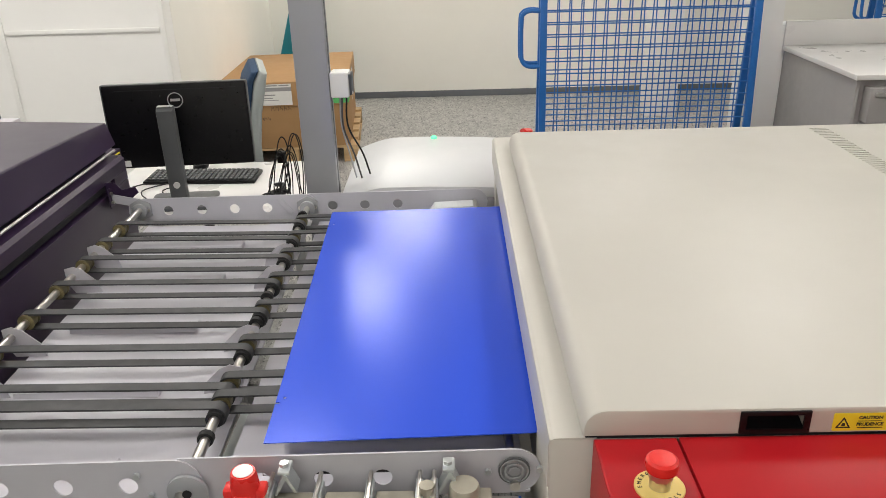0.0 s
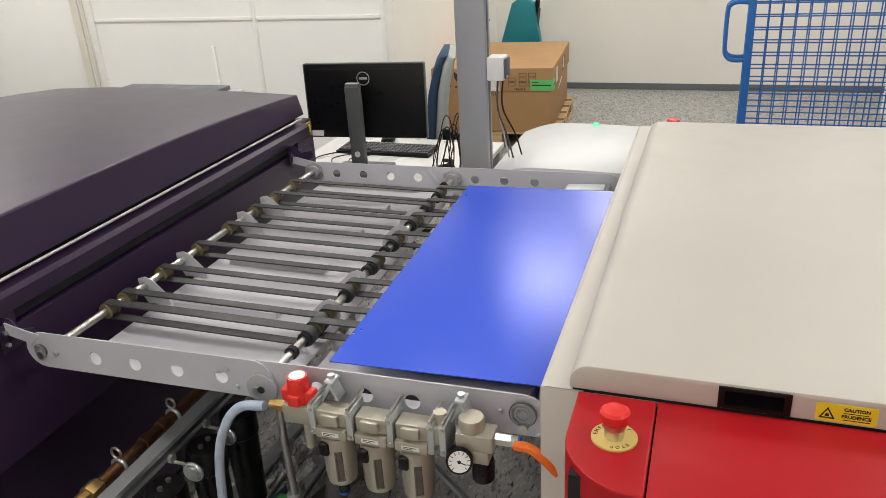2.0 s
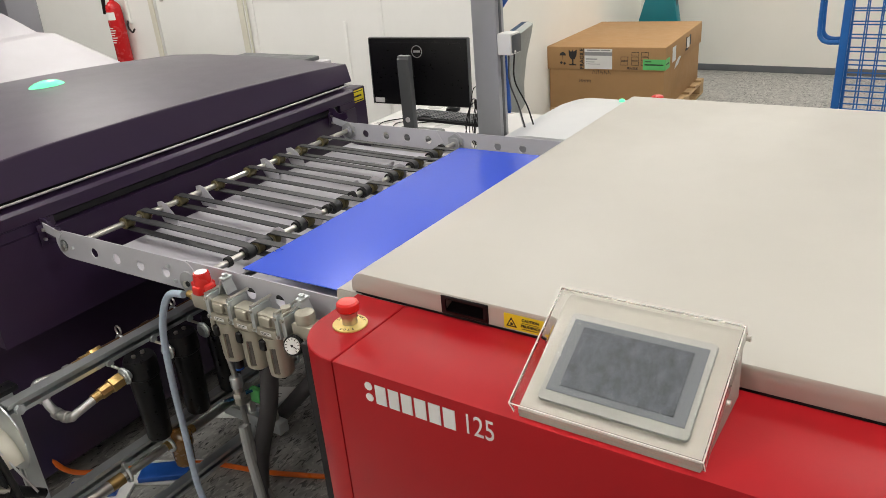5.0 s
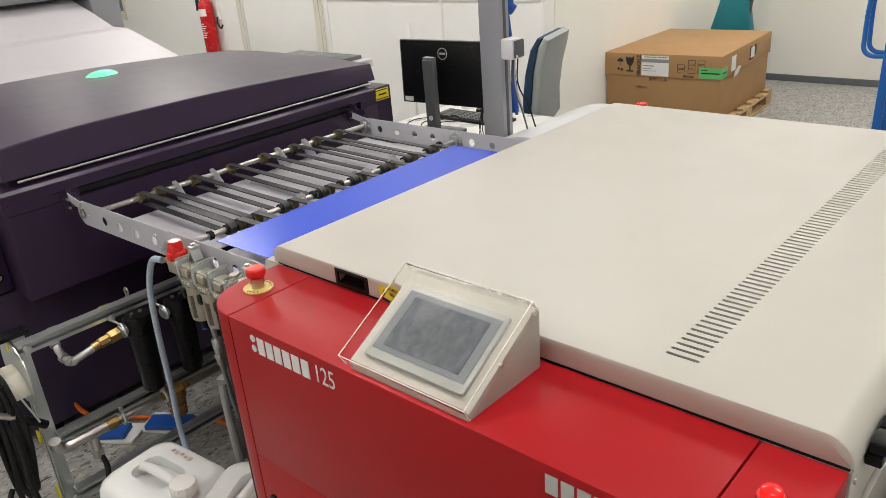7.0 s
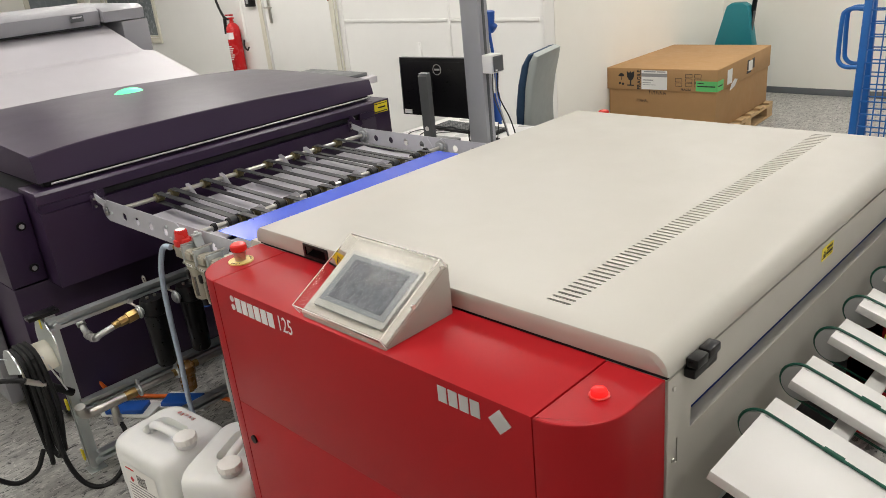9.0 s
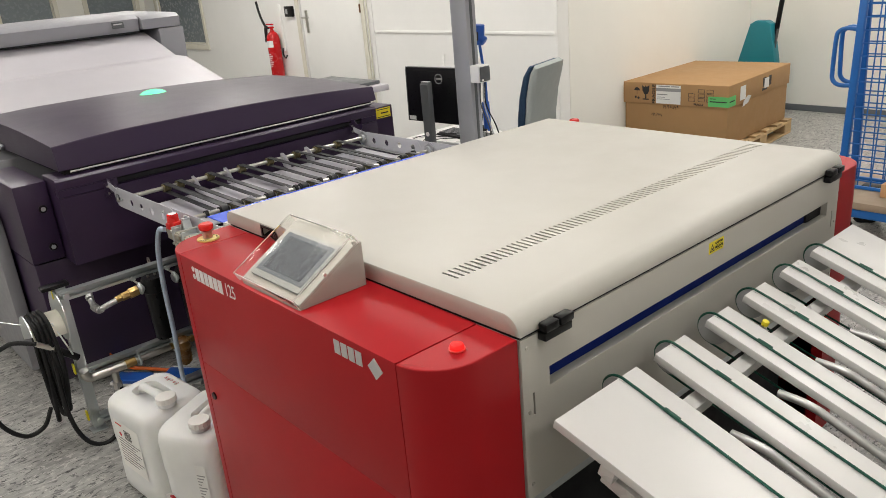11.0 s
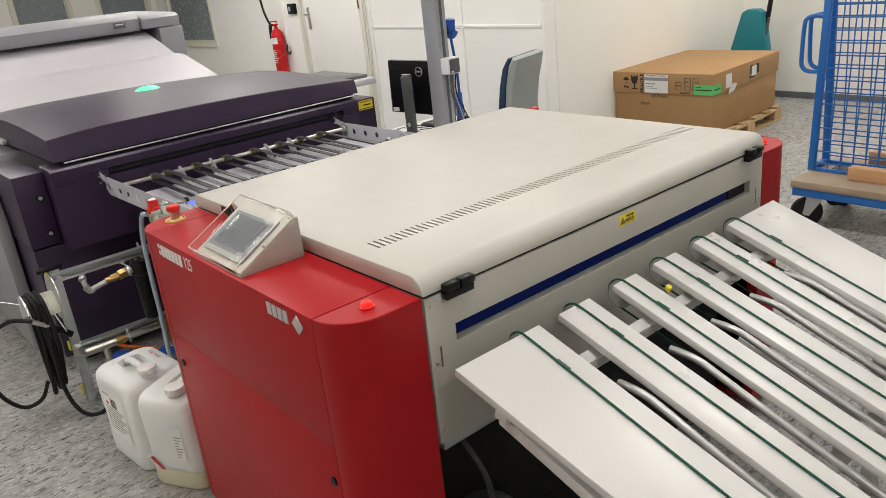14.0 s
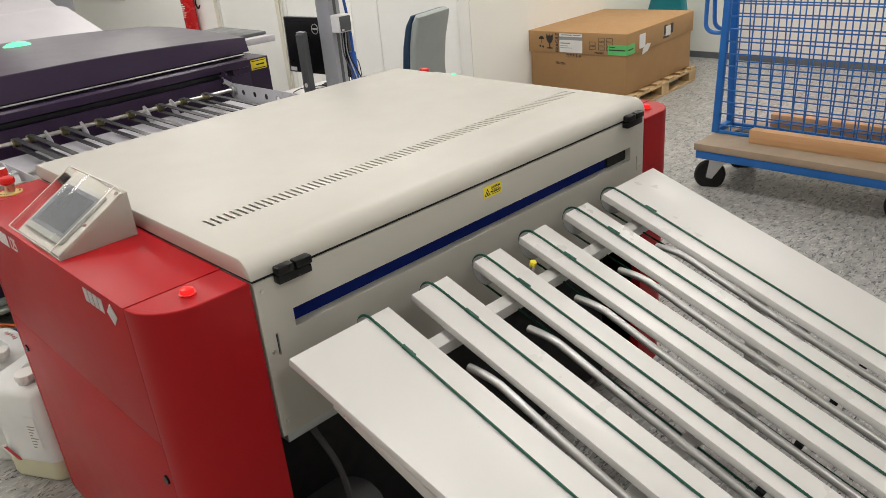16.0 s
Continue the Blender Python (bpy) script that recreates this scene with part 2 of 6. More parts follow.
# ---------------------------------------------------------------- shape tools
def finish(bm, name, mat, angle=35):
    bmesh.ops.recalc_face_normals(bm, faces=bm.faces)
    for f in bm.faces:
        f.smooth = True
    lim = radians(angle)
    for e in bm.edges:
        e.smooth = len(e.link_faces) == 2 and e.calc_face_angle(0) < lim
    me = bpy.data.meshes.new(name)
    bm.to_mesh(me)
    bm.free()
    for mm in (mat if isinstance(mat, (list, tuple)) else [mat]):
        me.materials.append(mm)
    return me


def thing(name, at, label, category, group="", kind=""):
    ob = new(name)
    ob.empty_display_size = 0.1
    ob.location = at
    return tagged(ob, label, category, group, kind)


def part(name, bm, mat, parent=None, label="", angle=35):
    me = bm if isinstance(bm, bpy.types.Mesh) else finish(bm, name, mat, angle)
    ob = new(name, me)
    if parent is not None:
        ob.parent = parent
        ob.matrix_parent_inverse = Matrix.Translation(-parent.location)
    if label:
        ob["label"] = label
    return ob


def solo(name, bm, mat, label, category, group="", kind="", angle=35):
    return tagged(part(name, bm, mat, None, "", angle), label, category, group, kind)


def bm_box(x0, x1, y0, y1, z0, z1, bev=0.0, seg=2):
    bm = bmesh.new()
    bmesh.ops.create_cube(bm, size=1, matrix=Matrix.Translation(((x0 + x1) / 2, (y0 + y1) / 2, (z0 + z1) / 2))
                          @ Matrix.Diagonal((abs(x1 - x0), abs(y1 - y0), abs(z1 - z0), 1)))
    if bev:
        bmesh.ops.bevel(bm, geom=bm.edges[:], offset=bev, segments=seg, profile=0.5, affect="EDGES")
    return bm


def bm_add(*bms):
    me = bpy.data.meshes.new("tmp")
    out = bms[0]
    for b in bms[1:]:
        b.to_mesh(me)
        b.free()
        out.from_mesh(me)
    bpy.data.meshes.remove(me)
    return out


def bm_move(bm, m):
    bmesh.ops.transform(bm, matrix=m, verts=bm.verts)
    return bm


def bm_cyl(p0, p1, r, seg=16, r2=None, bev=0.0):
    p0, p1 = Vector(p0), Vector(p1)
    d = p1 - p0
    bm = bmesh.new()
    m = Matrix.Translation((p0 + p1) / 2) @ d.to_track_quat("Z", "Y").to_matrix().to_4x4()
    bmesh.ops.create_cone(bm, cap_ends=True, segments=seg, radius1=r, radius2=r if r2 is None else r2, depth=d.length, matrix=m)
    if bev:
        es = [e for e in bm.edges if any(len(f.verts) > 4 for f in e.link_faces)]
        bmesh.ops.bevel(bm, geom=es, offset=bev, segments=2, profile=0.5, affect="EDGES")
    return bm


def smooth_path(pts, n=6):
    pts = [Vector(p) for p in pts]
    out = []
    for i in range(len(pts) - 1):
        a, b = pts[i], pts[i + 1]
        p = pts[i - 1] if i else a * 2 - b
        q = pts[i + 2] if i + 2 < len(pts) else b * 2 - a
        for k in range(n):
            t = k / n
            out.append(0.5 * (2 * a + (b - p) * t + (2 * p - 5 * a + 4 * b - q) * t * t + (3 * a - p - 3 * b + q) * t ** 3))
    return out + [pts[-1]]


def bm_tube(pts, r, seg=8, closed=False):
    """A round tube along pts; r is a number or a function of the share of the way."""
    pts = [Vector(p) for p in pts]
    bm = bmesh.new()
    n = len(pts)
    rings, up = [], None
    for i, p in enumerate(pts):
        if closed:
            d = (pts[(i + 1) % n] - pts[i - 1]).normalized()
        else:
            d = (pts[min(i + 1, n - 1)] - pts[max(i - 1, 0)]).normalized()
        if up is None:
            up = d.orthogonal().normalized()
        else:
            up = up - d * up.dot(d)
            up = up.normalized() if up.length > 1e-6 else d.orthogonal().normalized()
        side = d.cross(up)
        rr = r(i / max(1, n - 1)) if callable(r) else r
        rings.append([bm.verts.new(p + (up * math.cos(a) + side * math.sin(a)) * rr) for a in [2 * math.pi * k / seg for k in range(seg)]])
    for i in range(n if closed else n - 1):
        a, b = rings[i], rings[(i + 1) % n]
        for k in range(seg):
            bm.faces.new((a[k], a[(k + 1) % seg], b[(k + 1) % seg], b[k]))
    if not closed:
        bm.faces.new(rings[0][::-1])
        bm.faces.new(rings[-1])
    return bm


def bm_prism(pts, axis, a, b, bev=0.0, seg=2):
    """A polygon drawn across an axis (x: y,z; y: x,z; z: x,y), pushed from a to b along it."""
    bm = bmesh.new()
    put = {"x": lambda u, v, w: (w, u, v), "y": lambda u, v, w: (u, w, v), "z": lambda u, v, w: (u, v, w)}[axis]
    lo = [bm.verts.new(put(u, v, a)) for u, v in pts]
    hi = [bm.verts.new(put(u, v, b)) for u, v in pts]
    bm.faces.new(lo)
    bm.faces.new(hi[::-1])
    for i in range(len(pts)):
        j = (i + 1) % len(pts)
        bm.faces.new((lo[i], hi[i], hi[j], lo[j]))
    bmesh.ops.recalc_face_normals(bm, faces=bm.faces)
    if bev:
        rim = [e for e in bm.edges if any(len(f.verts) == len(pts) and len(f.verts) != 4 for f in e.link_faces)] or bm.edges[:]
        bmesh.ops.bevel(bm, geom=rim, offset=bev, segments=seg, profile=0.5, affect="EDGES")
    return bm


def bm_lathe(profile, seg=24, m=None):
    """A profile of (radius, height) turned about z, then placed by m."""
    bm = bmesh.new()
    rings = []
    for r, z in profile:
        rings.append([bm.verts.new((r * math.cos(2 * math.pi * k / seg), r * math.sin(2 * math.pi * k / seg), z)) for k in range(seg)])
    for a, b in zip(rings, rings[1:]):
        for k in range(seg):
            bm.faces.new((a[k], a[(k + 1) % seg], b[(k + 1) % seg], b[k]))
    bm.faces.new(rings[0][::-1])
    bm.faces.new(rings[-1])
    if m is not None:
        bm_move(bm, m)
    return bm


def arc(cx, cy, r, a0, a1, n=8):
    return [(cx + r * math.cos(radians(a0 + (a1 - a0) * k / n)), cy + r * math.sin(radians(a0 + (a1 - a0) * k / n))) for k in range(n + 1)]


def round_rect(x0, x1, y0, y1, r, n=5):
    return arc(x1 - r, y1 - r, r, 0, 90, n) + arc(x0 + r, y1 - r, r, 90, 180, n) + arc(x0 + r, y0 + r, r, 180, 270, n) + arc(x1 - r, y0 + r, r, 270, 360, n)


def bm_cut(bm, cutter):
    """bm less cutter, worked out once while the place is built."""
    ma, mb = bpy.data.meshes.new("cut_a"), bpy.data.meshes.new("cut_b")
    for b, me in ((bm, ma), (cutter, mb)):
        bmesh.ops.recalc_face_normals(b, faces=b.faces)
        b.to_mesh(me)
        b.free()
    a, c = new("cut_a", ma), new("cut_b", mb)
    mod = a.modifiers.new("cut", "BOOLEAN")
    mod.object, mod.operation, mod.solver = c, "DIFFERENCE", "EXACT"
    bpy.context.view_layer.update()
    me = bpy.data.meshes.new_from_object(a.evaluated_get(bpy.context.evaluated_depsgraph_get()))
    out = bmesh.new()
    out.from_mesh(me)
    bpy.data.objects.remove(a)
    bpy.data.objects.remove(c)
    for x in (ma, mb, me):
        bpy.data.meshes.remove(x)
    return out


def text_mesh(words, size, m, mat, bold=0.0):
    cu = bpy.data.curves.new("words", "FONT")
    cu.body, cu.size, cu.align_x, cu.align_y, cu.extrude, cu.offset = words, size, "CENTER", "CENTER", 0.0004, bold
    cu.resolution_u = 3
    ob = new("words", cu)
    me = bpy.data.meshes.new_from_object(ob.evaluated_get(bpy.context.evaluated_depsgraph_get()))
    bpy.data.objects.remove(ob)
    me.transform(m)
    me.materials.clear()
    me.materials.append(mat)
    return me


def face(at, right, up):
    """A frame whose x runs along right and y along up, at a place: for flat marks on a surface."""
    r, u = Vector(right).normalized(), Vector(up).normalized()
    n = r.cross(u)
    m = Matrix((r, u, n)).transposed().to_4x4()
    m.translation = at
    return m


def marks(rects, m, t=0.0006):
    """Flat bars (x0, x1, y0, y1) in the frame m, joined."""
    return bm_move(bm_add(*[bm_box(a, b, c, d, 0, t) for a, b, c, d in rects]), m)


# ---------------------------------------------------------------- the room
XL, XR, YB, YF = -9.55, 4.9, -2.6, 7.62      # inner faces of the outer walls
YW, XC = 4.50, -1.80                         # white partition, cream return wall
XC_FAR = -1.92                               # the return wall runs slightly askew

def fz(y):
    """Height of the floor, which falls slightly towards the far wall."""
    return 0.097 - 0.007 * (y - 0.4)


def settle(ob, height, lift=0.0):
    """Stand a thing on the floor, its top staying at the given height, or that much above it."""
    z = fz(ob.location.y)
    ob.location.z = z
    ob.scale.z = (height + lift - z) / height


solo("floor", bm_prism([(YB - 0.2, -0.12), (YF + 0.2, -0.12), (YF + 0.2, fz(YF + 0.2)), (YB - 0.2, fz(YB - 0.2))], "x", XL - 0.2, XR + 0.2), M["floor"], "grey speckled sheet vinyl floor", "floor", kind="structure")
solo("ceiling", bm_box(XL - 0.2, XR + 0.2, YB - 0.2, YF + 0.2, CEIL, CEIL + 0.15), M["ceiling"], "plain white ceiling of board", "ceiling", kind="structure")
solo("wall_north", bm_box(XC_FAR, XR, YF, YF + 0.2, 0, CEIL), M["wall"], "cream painted far wall", "wall", kind="structure")
solo("wall_return", bm_prism([(XC - 0.14, YW + 0.124), (XC, YW + 0.124), (XC_FAR, YF + 0.2), (XC_FAR - 0.14, YF + 0.2)], "z", 0, CEIL), M["wall"], "cream painted return wall beside the carton", "wall", kind="structure")
WEST_PANES = ((3.70, 4.36), (2.58, 3.25), (1.44, 2.12), (0.30, 0.98))
west = bm_cut(bm_box(XL - 0.2, XL, YB - 0.2, YW + 0.12, 0, CEIL), bm_add(*[bm_box(XL - 0.3, XL + 0.1, a, b, 0.975, 2.195) for a, b in WEST_PANES]))
solo("wall_west", west, M["wall"], "plain cream wall", "wall", kind="structure")
solo("wall_east", bm_box(XR, XR + 0.2, YB - 0.2, YF + 0.2, 0, CEIL), M["wall"], "plain cream wall", "wall", kind="structure")
solo("wall_south", bm_box(XL, XR, YB - 0.2, YB, 0, CEIL), M["wall"], "plain cream wall", "wall", kind="structure")

# white partition with a real door opening and two glazed openings
part_wall = bm_box(XL, XC, YW, YW + 0.12, 0, CEIL)
part_wall = bm_cut(part_wall, bm_box(-5.36, -4.25, YW - 0.05, YW + 0.2, -0.01, 2.12))
part_wall = bm_cut(part_wall, bm_box(-9.10, -7.72, YW - 0.05, YW + 0.2, 0.975, 2.195))
wp = solo("wall_partition", part_wall, M["panel_white"], "white panelled partition wall", "wall", kind="structure")
for x in (-4.08, -2.745, XC - 0.012):
    part("batten", bm_box(x - 0.018, x + 0.012, YW - 0.008, YW - 0.0005, 0.0, CEIL, 0.002), M["panel_white"], wp)
for x0, x1 in ((-4.06, -2.765), (-2.73, XC - 0.035)):
    part("rail_strip", bm_box(x0, x1, YW - 0.010, YW - 0.0005, 1.150, 1.174, 0.003), M["panel_white"], wp)
part("cable_duct", bm_box(-3.12, -3.09, YW - 0.012, YW - 0.0005, 0.0, 0.98, 0.003), M["panel_white"], wp)
part("corner_strip", bm_box(-4.16, -4.135, YW - 0.014, YW - 0.0085, 0, 2.2, 0.002), M["frame_cream"], wp)

door = thing("door_1", (-4.75, YW, 0), "white flush door with a lever handle, closed", "door", kind="structure")
part("leaf", bm_box(-5.345, -4.265, YW + 0.012, YW + 0.052, 0.008, 2.105, 0.003), M["panel_white"], door)
for a, b, c, d in ((-5.425, -5.362, 0, 2.18), (-4.248, -4.185, 0, 2.18), (-5.3615, -4.2485, 2.122, 2.18)):
    part("door_frame", bm_box(a, b, YW - 0.014, YW - 0.001, c, d, 0.003), M["frame_cream"], door)
hd = part("door_handle", bm_add(bm_box(-5.270, -5.230, YW - 0.001, YW + 0.012, 1.14, 1.37, 0.004), bm_cyl((-5.250, YW - 0.05, 1.30), (-5.250, YW + 0.01, 1.30), 0.009),
          bm_cyl((-5.255, YW - 0.05, 1.30), (-5.130, YW - 0.05, 1.30), 0.009, bev=0.003)), M["steel"], door, "brushed steel lever handle")
part("hinge", bm_cyl((-4.245, YW - 0.018, 1.34), (-4.245, YW - 0.018, 1.42), 0.008, 10), M["copper"], door)
sw = thing("door_lock_reader", (-5.42, YW, 1.28), "small black access reader beside the door", "lock")
part("case", bm_box(-5.50, -5.34, YW - 0.03, YW - 0.0005, 1.26, 1.37, 0.006), M["black"], sw)
part("window", bm_box(-5.47, -5.43, YW - 0.033, YW - 0.0302, 1.29, 1.34, 0.001), M["grey_plastic"], sw)
hook = thing("wall_hook", (-5.62, YW, 0.84), "bent black hook on a white holder", "hook")
part("holder", bm_box(-5.665, -5.635, YW - 0.03, YW - 0.0005, 0.90, 1.4, 0.006), M["panel_white"], hook)
part("hook", bm_tube(smooth_path([(-5.65, YW - 0.04, 0.93), (-5.63, YW - 0.06, 0.87), (-5.57, YW - 0.07, 0.83), (-5.53, YW - 0.07, 0.86)]), 0.009), M["black"], hook)

sw.location += Vector((-0.13, 0, 0.05))
hook.location += Vector((-0.10, 0, 0.045))


def window(n, m, w):
    """An inside window of width w, sill at 0.975: m carries x along the wall, y into it."""
    t = thing("window_%d" % n, m.translation, "cream framed inside window with grey obscured glass", "window", kind="structure")
    for q in ((-0.06, 0.0, 0.905, 2.265), (w, w + 0.06, 0.905, 2.265), (0.0005, w - 0.0005, 0.905, 0.975), (0.0005, w - 0.0005, 2.195, 2.265)):
        part("window_frame", bm_move(bm_box(q[0], q[1], -0.022, -0.001, q[2], q[3], 0.004), m), M["frame_cream"], t)
    for q in ((0.0, 0.018, 0.975, 2.195), (w - 0.018, w, 0.975, 2.195), (0.0185, w - 0.0185, 0.975, 0.993), (0.0185, w - 0.0185, 2.177, 2.195)):
        part("glazing_bead", bm_move(bm_box(q[0] + 0.0005, q[1] - 0.0005, 0.018, 0.038, q[2], q[3], 0.002), m), M["frame_cream"], t)
    part("pane", bm_move(bm_box(0.004, w - 0.004, 0.040, 0.048, 0.979, 2.191), m), M["mesh_dark"], t, "grey obscured glass pane")

window(1, Matrix.Translation((-9.10, YW, 0)), 1.38)
for i, (a, b) in enumerate(WEST_PANES):
    window(i + 2, Matrix.Translation((XL, a, 0)) @ pose(0, 0, 0, 0, 0, 90), b - a)

solo("baseboard", bm_add(bm_box(XC_FAR + 0.014, XR, YF - 0.012, YF - 0.0005, 0, 0.108, 0.003), bm_prism([(XC + 0.0005, YW + 0.13), (XC + 0.012, YW + 0.13), (XC_FAR + 0.018, YF - 0.013), (XC_FAR + 0.0065, YF - 0.013)], "z", 0, 0.108)), M["trim"],
     "dark grey coved skirting", "skirting", kind="structure")
solo("column", bm_box(1.50, 1.76, 6.6, 6.86, 0, CEIL, 0.006), M["panel_white"], "square white column by the far wall", "column", kind="structure")
stub = bm_cut(bm_box(1.62, XR, 4.78, 4.95, 0, CEIL, 0.004), bm_box(1.82, 3.6, 4.7, 5.0, 1.05, 2.1))
solo("wall_stub", stub, M["panel_white"], "white partition with a pass-through above the counter", "wall", kind="structure")

# ceiling lights: some inferred from reflections, the others added to brighten the room
def ceiling_light(x, y):
    t = thing("ceiling_light", (x, y, CEIL), "square white ceiling light, switched on, in a layout partly added for brightness", "lamp", "ceiling lights")
    part("frame", bm_box(x - 0.32, x + 0.32, y - 0.32, y + 0.32, CEIL - 0.05, CEIL - 0.0005, 0.006), M["white_plastic"], t)
    part("diffuser", bm_box(x - 0.295, x + 0.295, y - 0.295, y + 0.295, CEIL - 0.056, CEIL - 0.0505), M["lamp_glow"], t, "glowing diffuser")
    la = bpy.data.lights.new("ceiling_lamp", "AREA")
    la.shape, la.size, la.size_y, la.energy, la.color = "RECTANGLE", 0.58, 0.58, LAMP_POWER, (1.0, 0.96, 0.905)
    ob = new("ceiling_lamp", la)
    ob.location = (x, y, CEIL - 0.06)

for lx, ly in LAMPS:
    ceiling_light(lx, ly)


# ---------------------------------------------------------------- plate processor
PX0, PX1 = 0.0, 1.158
LID_Y0, LID_Y1 = 0.855, 2.263
RED_TOP = 1.072
LID_Z = 1.116
proc = thing("plate_processor", (0.58, 1.56, 0), "red and warm-grey plate processor with a wide flat lid", "machine")

# main housing with the delivery slot cut through its end
house = bm_box(-0.045, PX1, LID_Y0 + 0.001, LID_Y1 - 0.001, 0.70, 1.0662, 0.003)
house = bm_cut(house, bm_box(PX1 - 0.30, PX1 + 0.05, 0.934, 2.187, 0.938, 0.980))
house = bm_cut(house, bm_box(PX1 - 0.02, PX1 + 0.05, 0.884, 0.889, 0.892, 0.942))
house = bm_cut(house, bm_box(PX1 - 0.02, PX1 + 0.05, 2.222, 2.227, 0.892, 0.942))
house = bm_cut(house, bm_box(-0.1, 0.14, 1.0, 2.2, 0.885, 0.985))
part("housing", house, M["beige"], proc, "warm-grey powder-coated housing")
# Near-black backs paint the shade inside the two slits.
for y in (0.884, 2.222):
    part("slot_back", bm_box(PX1 - 0.0195, PX1 - 0.005, y + 0.0002, y + 0.0048, 0.8922, 0.9418), M["deep"], proc)
part("inlet_cover", bm_prism([(-0.046, 0.985)] + arc(-0.034, 1.056, 0.012, 180, 90, 4) + [(0.02, 1.068), (0.02, 0.985)], "y", LID_Y0 + 0.002, 2.38), M["beige"], proc)
part("inlet_column", bm_box(-0.043, 0.010, 0.862, 0.93, 0.12, 0.698, 0.003), M["beige"], proc)
part("outlet_sheet", bm_box(PX1 - 0.25, PX1 - 0.024, 0.94, 2.09, 0.9385, 0.974), M["slot_blue"], proc, "deep blue sheet just inside the slot")
# Near-black block painted as shade at the far end of the slot.
part("slot_end", bm_box(PX1 - 0.25, PX1 - 0.018, 2.0905, 2.1865, 0.9385, 0.9795), M["deep"], proc)
# Near-black block stands in for the shade below the housing.
part("inner_base", bm_box(0.03, 1.05, 0.90, 2.2, 0.12, 0.695), M["deep"], proc, "near-black block, painted shade under the tanks")
part("bottom_flange", bm_box(1.10, 1.152, 0.868, 2.25, 0.675, 0.699, 0.002), M["zinc"], proc)

# lid with ventilation slots
lid = bm_prism([(PX0, 1.074)] + arc(PX0 + 0.030, LID_Z - 0.030, 0.030, 180, 90, 8) + arc(PX1 + 0.002 - 0.040, LID_Z - 0.040, 0.040, 90, 0, 10) + [(PX1 + 0.002, 1.074)],
               "y", LID_Y0 - 0.004, LID_Y1, 0.004)
n_vent = 80
vents = bm_add(*[bm_prism(round_rect(0.880, 0.932, 0.915 + 1.308 * k / (n_vent - 1) - 0.0032, 0.915 + 1.308 * k / (n_vent - 1) + 0.0032, 0.003, 2), "z", 1.085, 1.2) for k in range(n_vent)])
lid = bm_cut(lid, bm_box(0.86, 0.95, 0.89, 2.240, 1.05, 1.113))
lid = bm_cut(lid, vents)
# Near-black fill, so the vents read as unlit depth.
part("vent_backing", bm_box(0.862, 0.948, 0.892, 2.238, 1.0745, 1.095), M["deep"], proc, "near-black fill, painted shade behind the slots")
lid = bm_cut(lid, bm_box(0.212, 0.296, 0.80, 0.89, 1.081, 1.1085))
part("lid", lid, M["beige"], proc, "broad warm-grey lid with a row of slots")
part("lid_seam", bm_box(0.004, PX1 - 0.004, LID_Y0 + 0.003, LID_Y1 - 0.004, 1.0662, 1.074), M["deep"], proc)
hf = bm_box(0.207, 0.301, LID_Y0 - 0.0068, LID_Y0 - 0.0035, 1.0775, 1.112, 0.001)
hf = bm_cut(hf, bm_box(0.216, 0.292, 0.8, 0.9, 1.0835, 1.106))
part("grip_recess", bm_add(hf, bm_box(0.2125, 0.2955, 0.886, 0.889, 1.0815, 1.108), bm_prism([(0.852, 1.0815), (0.886, 1.0815), (0.886, 1.094)], "x", 0.213, 0.295)), M["black"], proc, "black recessed grip")

# red side cabinets
def cabinet(y_in, y_out, s, RED_TOP):
    r = 0.105
    x0 = PX0 + 0.014
    left = [(0.126, y_in), (x0, y_in)] + [(x0 + r - r * math.cos(radians(a)), y_out - s * r * (1 - math.sin(radians(a)))) for a in range(0, 91, 9)] + [(0.126, y_out)]
    x1 = PX1 - 0.003
    right = [(1.049, y_in), (1.049, y_out)] + [(x1 - r + r * math.sin(radians(a)), y_out - s * r * (1 - math.cos(radians(a)))) for a in range(0, 91, 9)] + [(x1, y_in)]
    for pts in (left, right):
        part("corner_panel", bm_prism(pts, "z", 0.120, RED_TOP, 0.003), M["red"], proc, angle=22)
    y0, y1 = sorted((y_in, y_out))
    part("side_panel", bm_box(0.1285, 1.0465, y0, y1, 0.7504, RED_TOP, 0.0007), M["red"], proc)
    part("side_panel", bm_box(0.1285, 1.0465, y0, y1, 0.120, 0.7498, 0.0007), M["red"], proc)
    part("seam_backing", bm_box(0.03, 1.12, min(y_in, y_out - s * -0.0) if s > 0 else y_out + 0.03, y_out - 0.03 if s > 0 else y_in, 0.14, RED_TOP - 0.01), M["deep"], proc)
    for x in (0.06, 1.09):
        part("foot", bm_cyl((x, y_out - s * 0.08, fz(y_out)), (x, y_out - s * 0.08, 0.121), 0.022, 12), M["red"], proc, "red levelling foot")
    return y_out

cabinet(LID_Y0 - 0.0045, 0.645, -1, RED_TOP)
cabinet(LID_Y1 + 0.0045, 2.473, 1, RED_TOP - 0.024)
for x, z in ((0.162, 0.651), (1.02, 0.652)):
    part("key_lock", bm_cyl((x, 0.6405, z), (x, 0.650, z), 0.011, 16), M["black"], proc, "round black lock")

# maker's marks: plain shapes
rects = []
x = 0.0
for w in (0.026, 0.0245, 0.025, 0.026, 0.026, 0.026):
    rects.append((x, x + w * 0.8, -0.0175, 0.0175))
    x += w
def block(x0, x1, h, z, mat, name, label):
    part(name, marks([(x0, x1, -h, h)], face((0, 0.6447, z), (1, 0, 0), (0, 0, 1)), 0.001), mat, proc, label)

